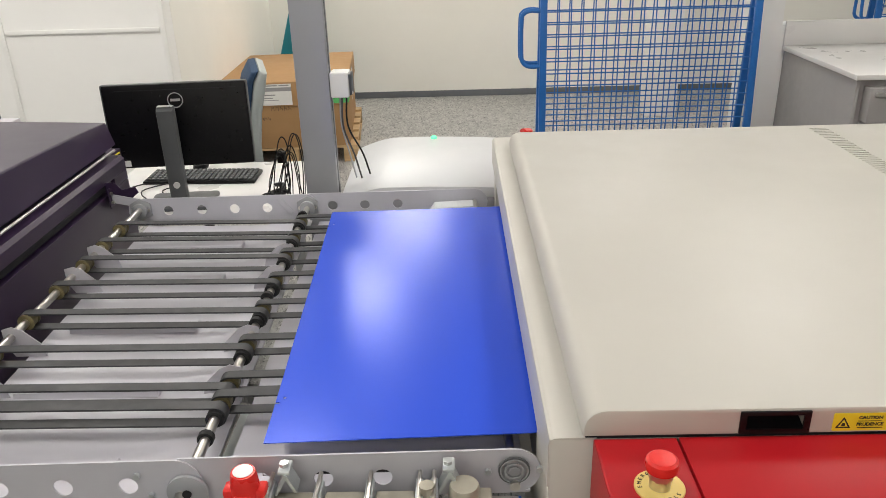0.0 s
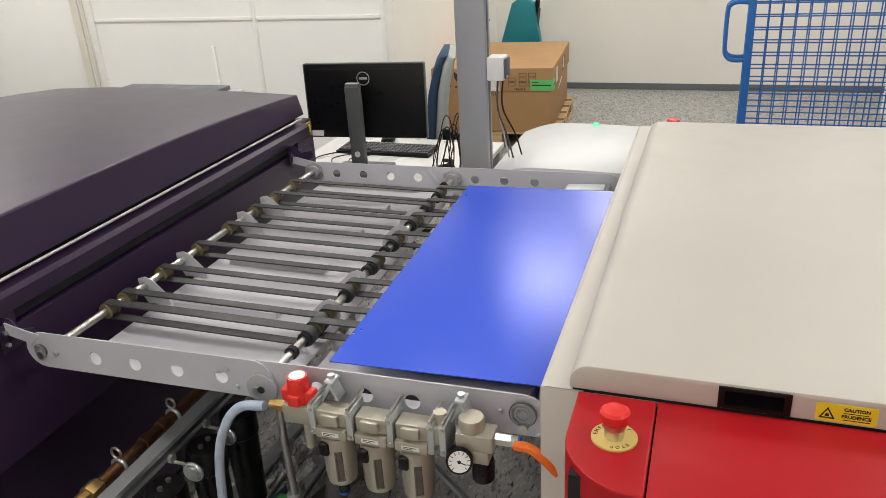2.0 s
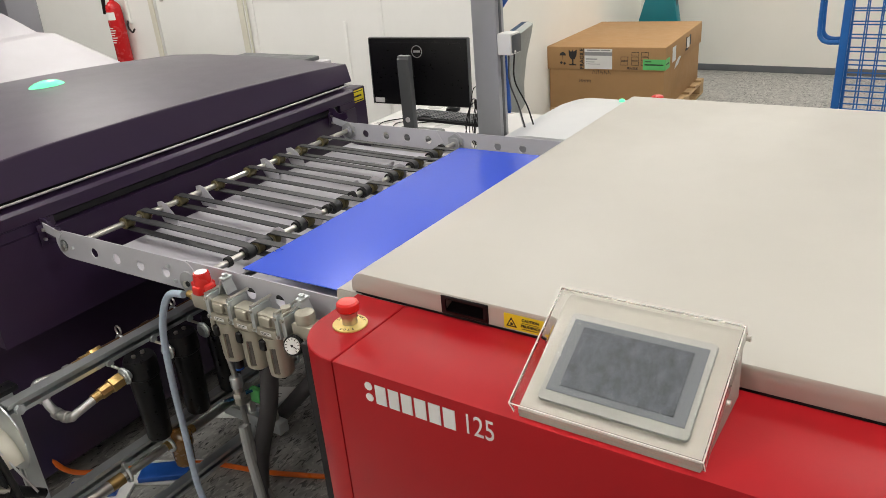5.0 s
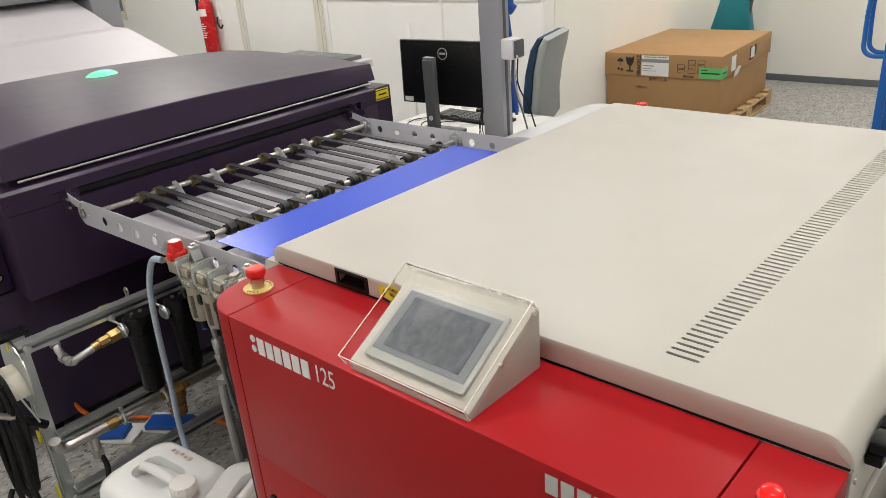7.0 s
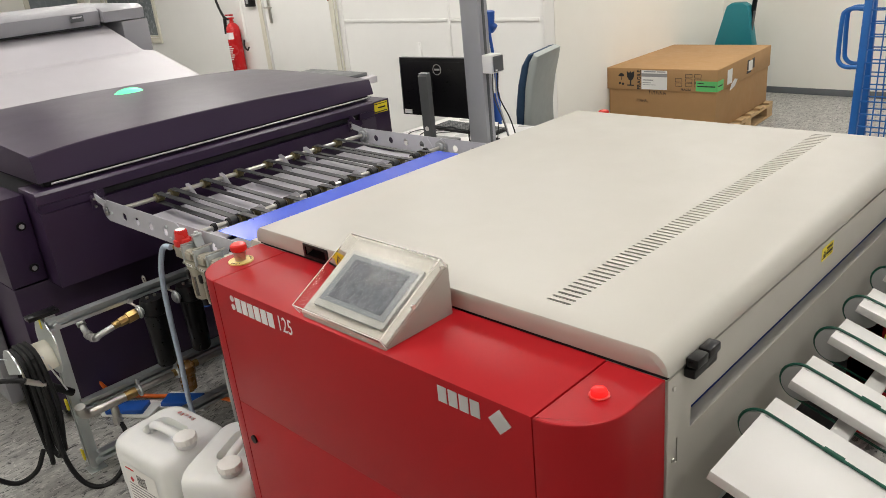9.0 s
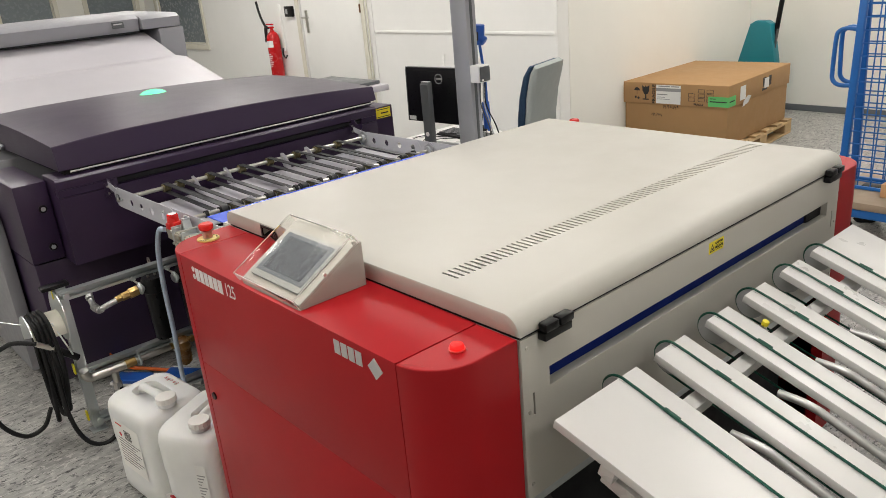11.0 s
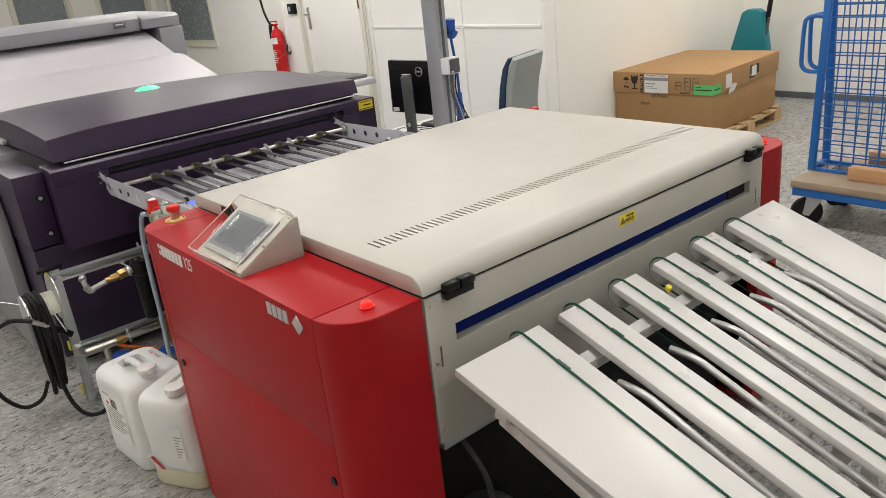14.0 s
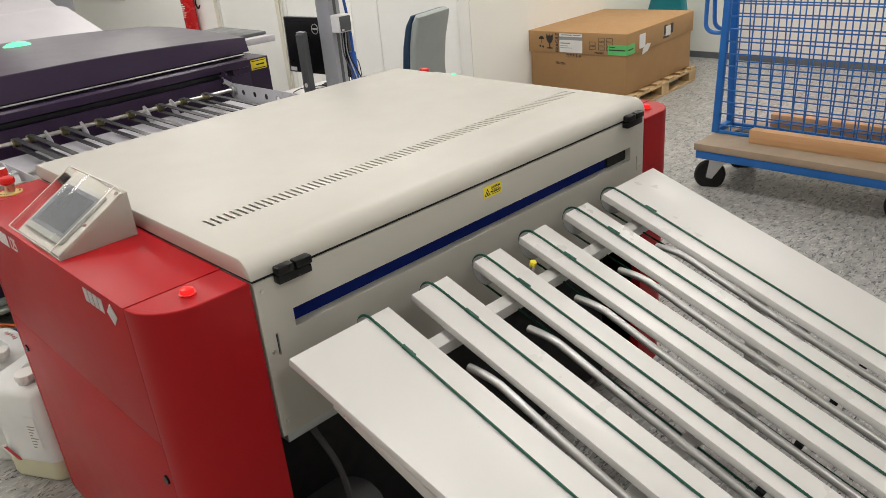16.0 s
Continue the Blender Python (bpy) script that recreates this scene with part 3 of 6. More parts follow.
for a, b, c, d in rects:
    block(0.213 + a, 0.213 + b, 0.0175, 1.036, M["white_print"], "wordmark", "white block mark")
part("numerals", text_mesh("125", 0.050, face((0.401, 0.6447, 1.036), (1, 0, 0), (0, 0, 1)) @ Matrix.Diagonal((0.74, 1, 1, 1)), M["white_print"], 0.0), None, proc, "thin white numerals")
for z in (1.047, 1.026):
    part("wordmark", bm_cyl((0.200, 0.6449, z), (0.200, 0.6438, z), 0.0075, 20), M["white_print"], proc, "white dot")
for k in range(4):
    block(0.848 + 0.0245 * k, 0.868 + 0.0245 * k, 0.0155, 1.042, M["silver_print"], "badge", "silver block mark")
part("badge", bm_move(bm_box(-0.0165, 0.0165, -0.0165, 0.0165, 0, 0.002, 0.0006), face((0.984, 0.6447, 1.038), (1, 0, 0.0), (0, 0, 1)) @ pose(0, 0, 0, 0, 0, 45)), M["silver_print"], proc, "silver diamond")


def estop(x, y, z, parent):
    b = part("emergency_stop", bm_lathe([(0.031, 0), (0.031, 0.0025), (0.030, 0.0035)], 32, pose(x, y, z)), M["gold"], parent, "yellow legend disc")
    part("collar", bm_lathe([(0.0135, 0.0036), (0.0135, 0.016), (0.015, 0.018), (0.015, 0.026)], 24, pose(x, y, z)), M["steel"], b)
    part("button", bm_lathe([(0.0125, 0.018), (0.013, 0.026), (0.0195, 0.030), (0.0205, 0.036), (0.0195, 0.043), (0.016, 0.046), (0.0, 0.0465)], 28, pose(x, y, z)), M["estop_red"], b, "red mushroom button")
    for words, turn in (("EMERGENCY", 25), ("STOP", 205)):
        for i, ch in enumerate(words):
            a = radians(turn + 90 - (i - (len(words) - 1) / 2) * 17)
            m = pose(x, y, z + 0.0036) @ Matrix.Rotation(a, 4, "Z") @ Matrix.Translation((0.0245, 0, 0)) @ Matrix.Rotation(radians(-90), 4, "Z")
            part("lettering", text_mesh(ch, 0.0075, m, M["ink"]), None, b)

estop(0.078, 0.752, RED_TOP, proc)
estop(0.062, 2.375, RED_TOP - 0.024, proc)
for y, z in ((0.752, RED_TOP), (2.372, RED_TOP - 0.024)):
    lamp = part("signal_lamp", bm_lathe([(0.0168, 0), (0.0168, 0.003), (0.015, 0.004)], 24, pose(1.097, y, z)), M["estop_red"], proc, "red lamp base")
    part("lens", bm_lathe([(0.0135, 0.004), (0.0135, 0.009), (0.0115, 0.0125), (0.006, 0.0145), (0.0, 0.015)], 24, pose(1.097, y, z)), M["red_lens"], lamp, "lit red lens")

# black lid hinges on the delivery side
for y in (0.942, 2.178):
    h = part("lid_hinge", bm_box(PX1 + 0.001, PX1 + 0.022, y - 0.040, y + 0.040, 1.052, 1.070, 0.003), M["black"], proc, "black plastic hinge")
    part("knuckle", bm_box(PX1 + 0.004, PX1 + 0.027, y - 0.041, y - 0.003, 1.072, 1.090, 0.004), M["black"], h)
    part("knuckle", bm_box(PX1 + 0.004, PX1 + 0.027, y + 0.001, y + 0.041, 1.072, 1.090, 0.004), M["black"], h)
for y, z in ((0.872, 1.045), (0.872, 0.905), (0.872, 0.735), (2.245, 1.045), (2.245, 0.905), (2.245, 0.735)):
    part("screw", bm_cyl((PX1 - 0.001, y, z), (PX1 + 0.003, y, z), 0.0045, 10, bev=0.001), M["steel"], proc)


def caution(m, w, h, parent):
    """A yellow label with a warning triangle and two words; m: its lower left corner, x along, y up."""
    b = part("caution_label", bm_move(bm_prism(round_rect(0, w, 0, h, 0.002, 2), "z", 0, 0.0005), m), M["yellow"], parent, "yellow caution label")
    s = h * 0.72
    tri = bm_prism([(0, 0), (s, 0), (s / 2, s * 0.88)], "z", 0.0006, 0.0009)
    tri = bm_cut(tri, bm_prism([(s * 0.17, s * 0.10), (s * 0.83, s * 0.10), (s / 2, s * 0.69)], "z", 0, 0.01))
    part("triangle", bm_move(bm_add(tri, bm_prism([(s * 0.36, s * 0.16), (s * 0.64, s * 0.16), (s * 0.60, s * 0.38), (s * 0.42, s * 0.40)], "z", 0.0006, 0.0009)), m @ pose(h * 0.14, h * 0.16, 0)), M["ink"], b)
    for words, f in (("CAUTION", 0.74), ("PRUDENCE", 0.36)):
        part("lettering", text_mesh(words, h * 0.25, m @ pose(w * 0.665, h * f, 0.0007), M["ink"], 0.0002), None, b)
    part("small_print", bm_move(bm_add(bm_box(w * 0.45, w * 0.86, h * 0.53, h * 0.565, 0.0006, 0.0009), bm_box(w * 0.45, w * 0.9, h * 0.15, h * 0.19, 0.0006, 0.0009)), m), M["ink"], b)

caution(face((0.331, LID_Y0 - 0.0045, 1.0785), (1, 0, 0), (0, 0, 1)), 0.074, 0.028, proc)
caution(face((PX1 + 0.0005, 1.520, 1.026), (0, 1, 0), (0, 0, 1)), 0.068, 0.030, proc)

# operator panel on the near cabinet
pnl = thing("control_panel", (0.58, 0.74, RED_TOP), "sloping grey control panel under a clear cover", "control panel")
CX0, CX1, CY0, CY1 = 0.462, 0.712, 0.655, 0.832
Zf, Zb = RED_TOP + 0.014, RED_TOP + 0.105
part("case", bm_prism([(CY0, RED_TOP + 0.0005), (CY1, RED_TOP + 0.0005), (CY1, Zb), (CY1 - 0.018, Zb), (CY0, Zf)], "x", CX0, CX1, 0.002), M["case"], pnl, "warm-grey wedge case")
slope = Vector((0, CY1 - 0.018 - CY0, Zb - Zf)).normalized()
fm = face((CX0, CY0, Zf), (1, 0, 0), slope)
LS = math.hypot(CY1 - 0.018 - CY0, Zb - Zf)
part("bezel", bm_move(bm_prism(round_rect(0.022, 0.228, 0.020, LS - 0.022, 0.006, 3), "z", 0.0005, 0.008, 0.0015), fm), M["bezel"], pnl, "pale touch-screen bezel")
part("surround", bm_move(bm_box(0.030, 0.220, LS * 0.19, LS * 0.82, 0.0081, 0.0088), fm), M["panel_grey"], pnl)
part("screen", bm_move(bm_box(0.047, 0.203, LS * 0.245, LS * 0.765, 0.0089, 0.0096), fm), M["screen"], pnl, "dusty dark screen")
CL, CR, CH = -0.005, 0.256, 0.0235              # sides and height of the clear cover
shell = bm_box(CL, CR, -0.006, LS + 0.006, -0.004, CH, 0.002)
shell = bm_cut(shell, bm_box(CL + 0.0025, CR - 0.0025, -0.0035, LS + 0.0035, -0.02, CH - 0.0025))
cov = part("clear_cover", bm_move(shell, fm), M["acrylic"], pnl, "clear acrylic cover")
cov.visible_shadow = False
rim = ((CL, -0.006), (CR, -0.006), (CR, LS + 0.006), (CL, LS + 0.006))
# Thin pale rods along the rim imitate the glint of the edges.
for i in range(4):
    part("cover_edge", bm_move(bm_cyl((*rim[i], CH), (*rim[(i + 1) % 4], CH), 0.0010, 6), fm), M["edge_glint"], pnl, "pale rod painted as the glint on the polished cover edge")
    part("cover_edge", bm_move(bm_cyl((*rim[i], -0.003), (*rim[i], CH), 0.0009, 6), fm), M["edge_glint"], pnl)
for u in (LS * 0.45, LS * 0.97):
    part("cover_screw", bm_move(bm_cyl((0.2585, u, 0.012), (0.264, u, 0.012), 0.004, 10), fm), M["steel"], pnl)


# ---------------------------------------------------------------- infeed table
tab = thing("infeed_table", (-0.58, 1.53, 0.9), "belt conveyor bridge between two drilled grey side rails", "conveyor")


def rail(y0, y1, zc, holes, hz):
    h = 0.0405
    pieces = []
    for a, b, off in ((-1.125, -0.553, 0.0), (-0.622, -0.045, 0.0)):
        pts = arc(b - h, zc, h, 90, -90, 10) + arc(a + h, zc, h, 270, 90, 8)
        pieces.append((a, b, pts))
    for i, (a, b, pts) in enumerate(pieces):
        ya, yb = (y0, y0 + 0.003) if i == 0 else (y0 + 0.0035, y0 + 0.0065)
        bm = bm_prism(pts, "y", ya, yb)
        cuts = [bm_cyl((x, y0 - 0.05, hz(x)), (x, y0 + 0.05, hz(x)), 0.0145, 20) for x in holes if a + 0.05 < x < b - 0.05 and (i == 0) == (x < -0.6)]
        if cuts:
            bm = bm_cut(bm, bm_add(*cuts))
        part("side_rail", bm, M["rail"], tab, "grey drilled side rail")

rail(0.900, 0.906, 0.966, (-0.955, -0.860, -0.763, -0.665, -0.465, -0.372, -0.283), lambda x: 0.962)
rail(2.150, 2.156, 0.937, (-1.005, -0.905, -0.806, -0.708, -0.512, -0.415, -0.316), lambda x: 0.938)
ROD1, ROD2, ROD3 = (-1.085, 0.957), (-0.586, 0.947), (-0.085, 0.947)
for (x, z), r in ((ROD1, 0.009), (ROD2, 0.009), (ROD3, 0.008)):
    part("shaft", bm_cyl((x, 0.89, z), (x, 2.16, z - 0.01), r, 16), M["steel"], tab, "bright steel shaft")
for x, z, y in ((ROD1[0], 0.945, 2.149), (ROD2[0], 0.938, 2.149)):
    b = part("flange_bearing", bm_cyl((x, y - 0.006, z), (x, y - 0.0005, z), 0.036, 6, bev=0.002), M["alu"], tab, "flanged bearing")
    part("bearing_ring", bm_cyl((x, y - 0.018, z), (x, y - 0.0065, z), 0.022, 20, bev=0.002), M["alu"], b)
    for s in (-1, 1):
        part("bolt", bm_cyl((x + s * 0.024, y - 0.011, z), (x + s * 0.024, y - 0.0065, z), 0.005, 6), M["steel"], b)
part("pulley_disc", bm_cyl((ROD2[0] + 0.01, 0.892, 0.951), (ROD2[0] + 0.01, 0.8985, 0.951), 0.031, 28, bev=0.001), M["alu"], tab, "turned metal disc")
part("pulley_bolt", bm_cyl((ROD2[0] + 0.01, 0.889, 0.951), (ROD2[0] + 0.01, 0.8915, 0.951), 0.007, 12), M["deep"], tab)
for x, r in ((-0.086, 1.0), (-1.088, 0.62)):
    z = 0.972 if x > -1 else 0.965
    bb = part("ball_bearing", bm_cyl((x, 0.8965, z), (x, 0.8999, z), 0.024 * r, 28), M["dark_grey"], tab, "ball bearing in the rail")
    for r0, r1 in ((0.0215, 0.0195), (0.0150, 0.0115), (0.0085, 0.0)):
        part("ring", bm_lathe([(r0 * r, 0.0), (r0 * r, 0.0012), (r1 * r, 0.0012), (r1 * r, 0.0)] if r1 else [(r0 * r, 0.0), (r0 * r, 0.0012), (0, 0.0012)], 24, pose(x, 0.8964, z, 90)), M["alu"], bb)
for x, z in ((-0.648, 0.982), (-0.632, 0.945), (-0.125, 0.972), (-0.048, 0.974), (-1.05, 0.962)):
    part("rail_screw", bm_cyl((x, 0.894, z), (x, 0.8998, z), 0.005, 8), M["zinc"], tab)


def bm_belt(x0, z0, x1, z1, r, y, w=0.023, t=0.0035):
    def loop(rr):
        d = math.degrees(math.atan2(z1 - z0, x1 - x0))
        return arc(x1, z1, rr, d + 90, d - 90, 8) + arc(x0, z0, rr, d + 270, d + 90, 8)
    bm = bmesh.new()
    rows = [[bm.verts.new((u, yy, v)) for u, v in loop(rr)] for rr, yy in ((r, y - w / 2), (r + t, y - w / 2), (r + t, y + w / 2), (r, y + w / 2))]
    n = len(rows[0])
    for i in range(4):
        a, b = rows[i], rows[(i + 1) % 4]
        for k in range(n):
            bm.faces.new((a[k], a[(k + 1) % n], b[(k + 1) % n], b[k]))
    return bm

BELTS = (1.100, 1.160, 1.300, 1.455, 1.600, 1.745, 1.865, 1.985)
for y in BELTS:
    dz = -0.01 * (y - 0.89) / 1.27
    part("belt", bm_belt(ROD1[0], ROD1[1] + dz, ROD2[0], ROD2[1] + dz, 0.0158, y), M["belt"], tab, "flat black belt")
    part("roller", bm_lathe([(0.0095, -0.015), (0.0178, -0.015), (0.0178, -0.0098), (0.0155, -0.009), (0.0155, 0.009), (0.0178, 0.0098), (0.0178, 0.015), (0.0095, 0.015)], 16, pose(ROD1[0], y, ROD1[1] + dz, 90)), M["roller"], tab, "olive plastic roller")
    part("roller", bm_lathe([(0.0095, -0.019), (0.0155, -0.019), (0.0155, 0.019), (0.0095, 0.019)], 16, pose(ROD2[0], y, ROD2[1] + dz, 90)), M["rubber"], tab, "black rubber roller")
    y2 = y + 0.036
    part("belt", bm_belt(ROD2[0], ROD2[1] + dz + 0.0005, ROD3[0], ROD3[1] + dz, 0.0158, y2), M["belt"], tab, "flat black belt")
    part("roller", bm_lathe([(0.0095, -0.010), (0.0175, -0.010), (0.0175, 0.009), (0.0095, 0.009)], 16, pose(ROD2[0], y2, ROD2[1] + dz, 90)), M["roller"], tab, "olive plastic roller")
for y in (1.225, 1.378, 1.672, 1.805):
    for x, z, s in ((ROD1[0], ROD1[1], 1), (ROD2[0], ROD2[1], -1)):
        part("guide_plate", bm_prism([(x - s * 0.016, z - 0.02), (x - s * 0.016, z + 0.014), (x + s * 0.006, z + 0.020), (x + s * 0.026, z + 0.012), (x + s * 0.058, z - 0.020), (x + s * 0.066, z - 0.05), (x, z - 0.05)], "y", y - 0.001, y + 0.001), M["tray"], tab, "thin pale guide plate")
for y in (1.03, 1.42, 1.54, 2.05):
    part("collar_ring", bm_cyl((ROD2[0], y - 0.006, ROD2[1]), (ROD2[0], y + 0.006, ROD2[1]), 0.014, 14), M["rubber"], tab)
part("tray", bm_prism([(-1.06, 0.905), (-1.03, 0.900), (-0.72, 0.894), (-0.64, 0.905), (-0.572, 0.905), (-0.572, 0.901), (-0.638, 0.901), (-0.718, 0.890), (-1.03, 0.896), (-1.06, 0.901)], "y", 0.96, 2.12), M["tray"], tab, "pale folded tray under the belts")
for k, y in enumerate((1.02, 1.25, 1.5, 1.74, 1.95)):
    part("tray_rib", bm_prism([(y - 0.02, 0.8965), (y + 0.02, 0.8965), (y + 0.016, 0.909), (y - 0.016, 0.909)], "x", -1.02, -0.74), M["tray"], tab)
part("support_sheet", bm_box(-0.552, -0.06, 0.995, 2.13, 0.893, 0.897), M["tray"], tab, "pale sheet below the plate")
# Narrow black strip between the rail flange and the support sheet.
part("rubber_strip", bm_box(-0.47, -0.06, 0.959, 0.993, 0.925, 0.930), M["rubber"], tab, "black strip along the rail")
part("rail_flange", bm_box(-0.54, -0.06, 0.9085, 0.9585, 0.922, 0.925), M["tray"], tab, "pale flange inside the rail")
part("near_lip", bm_box(-0.60, -0.49, 0.935, 1.03, 0.897, 0.901), M["tray"], tab)
# brackets to the platesetter
for y, s in ((0.90, 1), (2.15, -1)):
    dz = 0.0 if s > 0 else -0.024
    part("bracket", bm_add(bm_prism([(-1.180, 0.970), (-1.105, 0.982), (-1.085, 0.998), (-1.092, 1.016), (-1.132, 1.008), (-1.152, 1.030), (-1.180, 1.030)], "y", y, y + 0.003), bm_box(-1.1685, -1.166, y - 0.02, y + 0.025, 0.955, 1.015, 0.001)), M["purple"], tab, "aubergine bracket")
    part("bracket_arm", bm_prism([(-1.165, 0.993), (-1.104, 0.980), (-1.080, 1.002), (-1.112, 1.008), (-1.165, 1.020)], "y", y - 0.0035, y - 0.0005), M["rail"], tab, "grey arm from bracket to rail").location.z += dz
    for z in (0.972, 1.0):
        part("bolt", bm_cyl((-1.1655, y - 0.008, z), (-1.159, y - 0.008, z), 0.005, 6), M["steel"], tab)
part("slotted_tab", bm_move(bm_box(-0.008, 0.008, -0.002, 0, -0.03, 0.03, 0.0005), pose(-0.655, 2.148, 0.945, 0, -35)), M["rail"], tab)

part("end_cover", bm_prism([(-0.225, 0.918), (-0.205, 0.946), (-0.09, 0.950), (-0.085, 0.918)], "y", 2.085, 2.14, 0.004), M["pale_sheet"], tab, "white end cover by the far rail")

tab.rotation_euler.z = radians(1.1)
tab.location += Vector((-0.013, 0.010, -0.008))

# the plate on the belts
plate = bm_box(-0.480, 0.30, 0.986, 2.036, 0.9612, 0.9628)
plate = bm_cut(plate, bm_add(bm_box(-0.49, -0.473, 1.094, 1.099, 0.9, 1.0), bm_box(-0.49, -0.473, 1.925, 1.930, 0.9, 1.0), bm_cyl((-0.466, 1.112, 0.9), (-0.466, 1.112, 1.0), 0.003, 12), bm_cyl((-0.466, 1.943, 0.9), (-0.466, 1.943, 1.0), 0.003, 12)))
bm_move(plate, Matrix.Translation((-0.48, 0.986, 0)) @ pose(0, 0, 0, -0.45, 0, 2.1) @ Matrix.Translation((0.48, -0.986, 0)))
solo("printing_plate", plate, M["blue_plate"], "large glossy blue printing plate entering the processor", "plate")


# ---------------------------------------------------------------- platesetter
ps = thing("platesetter", (-2.2, 1.4, 0), "aubergine platesetter with a curved lid and pale loading slope", "machine")
F = -1.17
front = bm_prism([(F - 0.16, 0.70), (F, 0.70), (F, 0.983), (F - 0.035, 0.988), (F - 0.035, 1.012), (F, 1.016), (F, 1.050), (F - 0.010, 1.060), (F - 0.16, 1.062)], "y", 0.69, 2.300, 0.003)
part("front_panel", front, M["purple"], ps, "aubergine front panel with a dark slot")
# Near-black bar in the groove paints the shade of the outlet slot.
part("slot_brush", bm_box(F - 0.034, F - 0.012, 0.93, 2.20, 0.989, 1.011, 0.002), M["deep"], ps, "near-black fill, painted shade in the outlet slot")
part("slot_end", bm_box(F - 0.034, F - 0.0005, 0.692, 0.928, 0.985, 1.0145), M["purple"], ps)
part("slot_end", bm_box(F - 0.034, F - 0.0005, 2.202, 2.298, 0.985, 1.0145), M["purple"], ps)
part("knob_panel", bm_box(-1.75, -1.285, 0.56, 0.688, 0.715, 1.045, 0.004), M["purple"], ps)
part("knob_panel", bm_box(-1.75, -1.250, 2.302, 2.47, 0.715, 1.035, 0.004), M["purple"], ps)
part("lower_body", bm_box(-1.95, -1.30, 0.565, 2.46, 0.170, 0.705, 0.006), M["purple"], ps, "dark aubergine lower body")
for z in (0.772, 0.935):
    k = part("turn_lock", bm_cyl((-1.2845, 0.650, z), (-1.279, 0.650, z), 0.017, 20, bev=0.002), M["black"], ps, "round quarter-turn lock")
    part("core", bm_cyl((-1.2788, 0.650, z), (-1.275, 0.650, z), 0.009, 14), M["zinc"], k)
part("side_cover", bm_prism([(-1.615, 0.13), (-1.598, 0.80), (-1.66, 1.015), (-1.69, 1.035), (-3.9, 1.035), (-3.9, 0.13)], "y", 0.50, 0.555, 0.008), M["side_grey"], ps, "light grey side cover")
part("rear_body", bm_box(-4.0, -1.96, 0.56, 2.40, 0.17, 1.042, 0.008), M["side_grey"], ps)
for x, y in ((-1.42, 0.70), (-1.42, 2.3), (-3.7, 0.7), (-3.7, 2.3)):
    part("foot", bm_cyl((x, y, fz(y)), (x, y, 0.171), 0.04, 16), M["black"], ps)
yl = part("warning_plate", bm_box(-1.2498, -1.2480, 2.358, 2.455, 0.974, 1.027, 0.0005), M["yellow"], ps, "yellow warning plate")
part("warning_frame", bm_add(bm_box(-1.2479, -1.2474, 2.364, 2.450, 1.018, 1.022), bm_box(-1.2479, -1.2474, 2.364, 2.450, 0.979, 0.983), bm_box(-1.2479, -1.2474, 2.39, 2.44, 0.997, 1.004)), M["ink"], yl)

# curved lid, as a loft of cross sections
def lid_top(x, y):
    u = (y - 0.73) / 1.61
    rise = 1.196 - 0.042 * max(0.0, (u - 0.35) / 0.65) ** 2 - 0.016 * max(0.0, (0.22 - u) / 0.22) ** 2
    v = min(1.0, max(0.0, (-1.222 - x) / 0.9))
    return rise + 0.030 * math.sin(v * math.pi * 0.62) * (1 - 0.35 * u) - 0.19 * max(0.0, -2.10 - x) ** 2

bm = bmesh.new()
LX = [-1.205, -1.2225, -1.2245, -1.228, -1.30, -1.45, -1.65, -1.85, -2.05, -2.30, -2.50, -2.66]
LY = [0.725 + 1.61 * k / 24 for k in range(25)]
top = []
for y in LY:
    row = []
    for i, x in enumerate(LX):
        z = lid_top(x, y) - (0.0045 if i == 1 else 0.0012 if i == 2 else 0)
        if i == 0:
            z = 1.084
        row.append(bm.verts.new((x, y, z)))
    row.append(bm.verts.new((-2.66, y, 1.084)))
    top.append(row)
n = len(top[0])
for a, b in zip(top, top[1:]):
    for k in range(n):
        bm.faces.new((a[k], a[(k + 1) % n], b[(k + 1) % n], b[k]))
bm.faces.new(top[0])
bm.faces.new(top[-1][::-1])
part("lid", bm, M["purple"], ps, "broad curved aubergine lid", angle=18)
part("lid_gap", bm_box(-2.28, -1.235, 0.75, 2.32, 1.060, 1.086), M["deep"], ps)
part("hinge_strip", bm_cyl((-1.197, 0.765, 1.0755), (-1.197, 2.30, 1.0755), 0.0038, 10), M["strip"], ps, "long bright hinge strip")
part("lid_handle", bm_box(-2.43, -1.97, 0.696, 0.7235, 1.084, 1.110, 0.006), M["zinc"], ps, "silver side grip")
lb = part("status_lamp", bm_lathe([(0.078, -0.02), (0.076, 0.0), (0.066, 0.012), (0.046, 0.022), (0.022, 0.027), (0, 0.028)], 28, Matrix.Translation((-1.985, 1.475, 1.212)) @ Matrix.Diagonal((0.65, 1.0, 1.0, 1))), M["green_lens"], ps, "domed status lamp, lit green")

# pale loading slope and grey hood behind
part("loading_slope", bm_prism([(-2.20, 1.09), (-2.24, 1.125), (-2.48, 1.190), (-2.88, 1.297), (-2.90, 1.300), (-3.04, 1.301), (-3.055, 1.304), (-3.235, 1.366), (-3.50, 1.447), (-3.60, 1.447), (-3.60, 1.044), (-2.3, 1.044)], "y", 0.79, 2.105, 0.003), M["pale_cover"], ps, "pale loading slope folded in three facets", angle=5)
part("hood", bm_prism([(-3.26, 1.43), (-3.24, 1.515), (-3.29, 1.540), (-4.1, 1.552), (-4.2, 1.10), (-3.43, 1.10), (-3.43, 1.43)], "y", 0.10, 2.05, 0.008), M["hood"], ps, "grey rear hood")
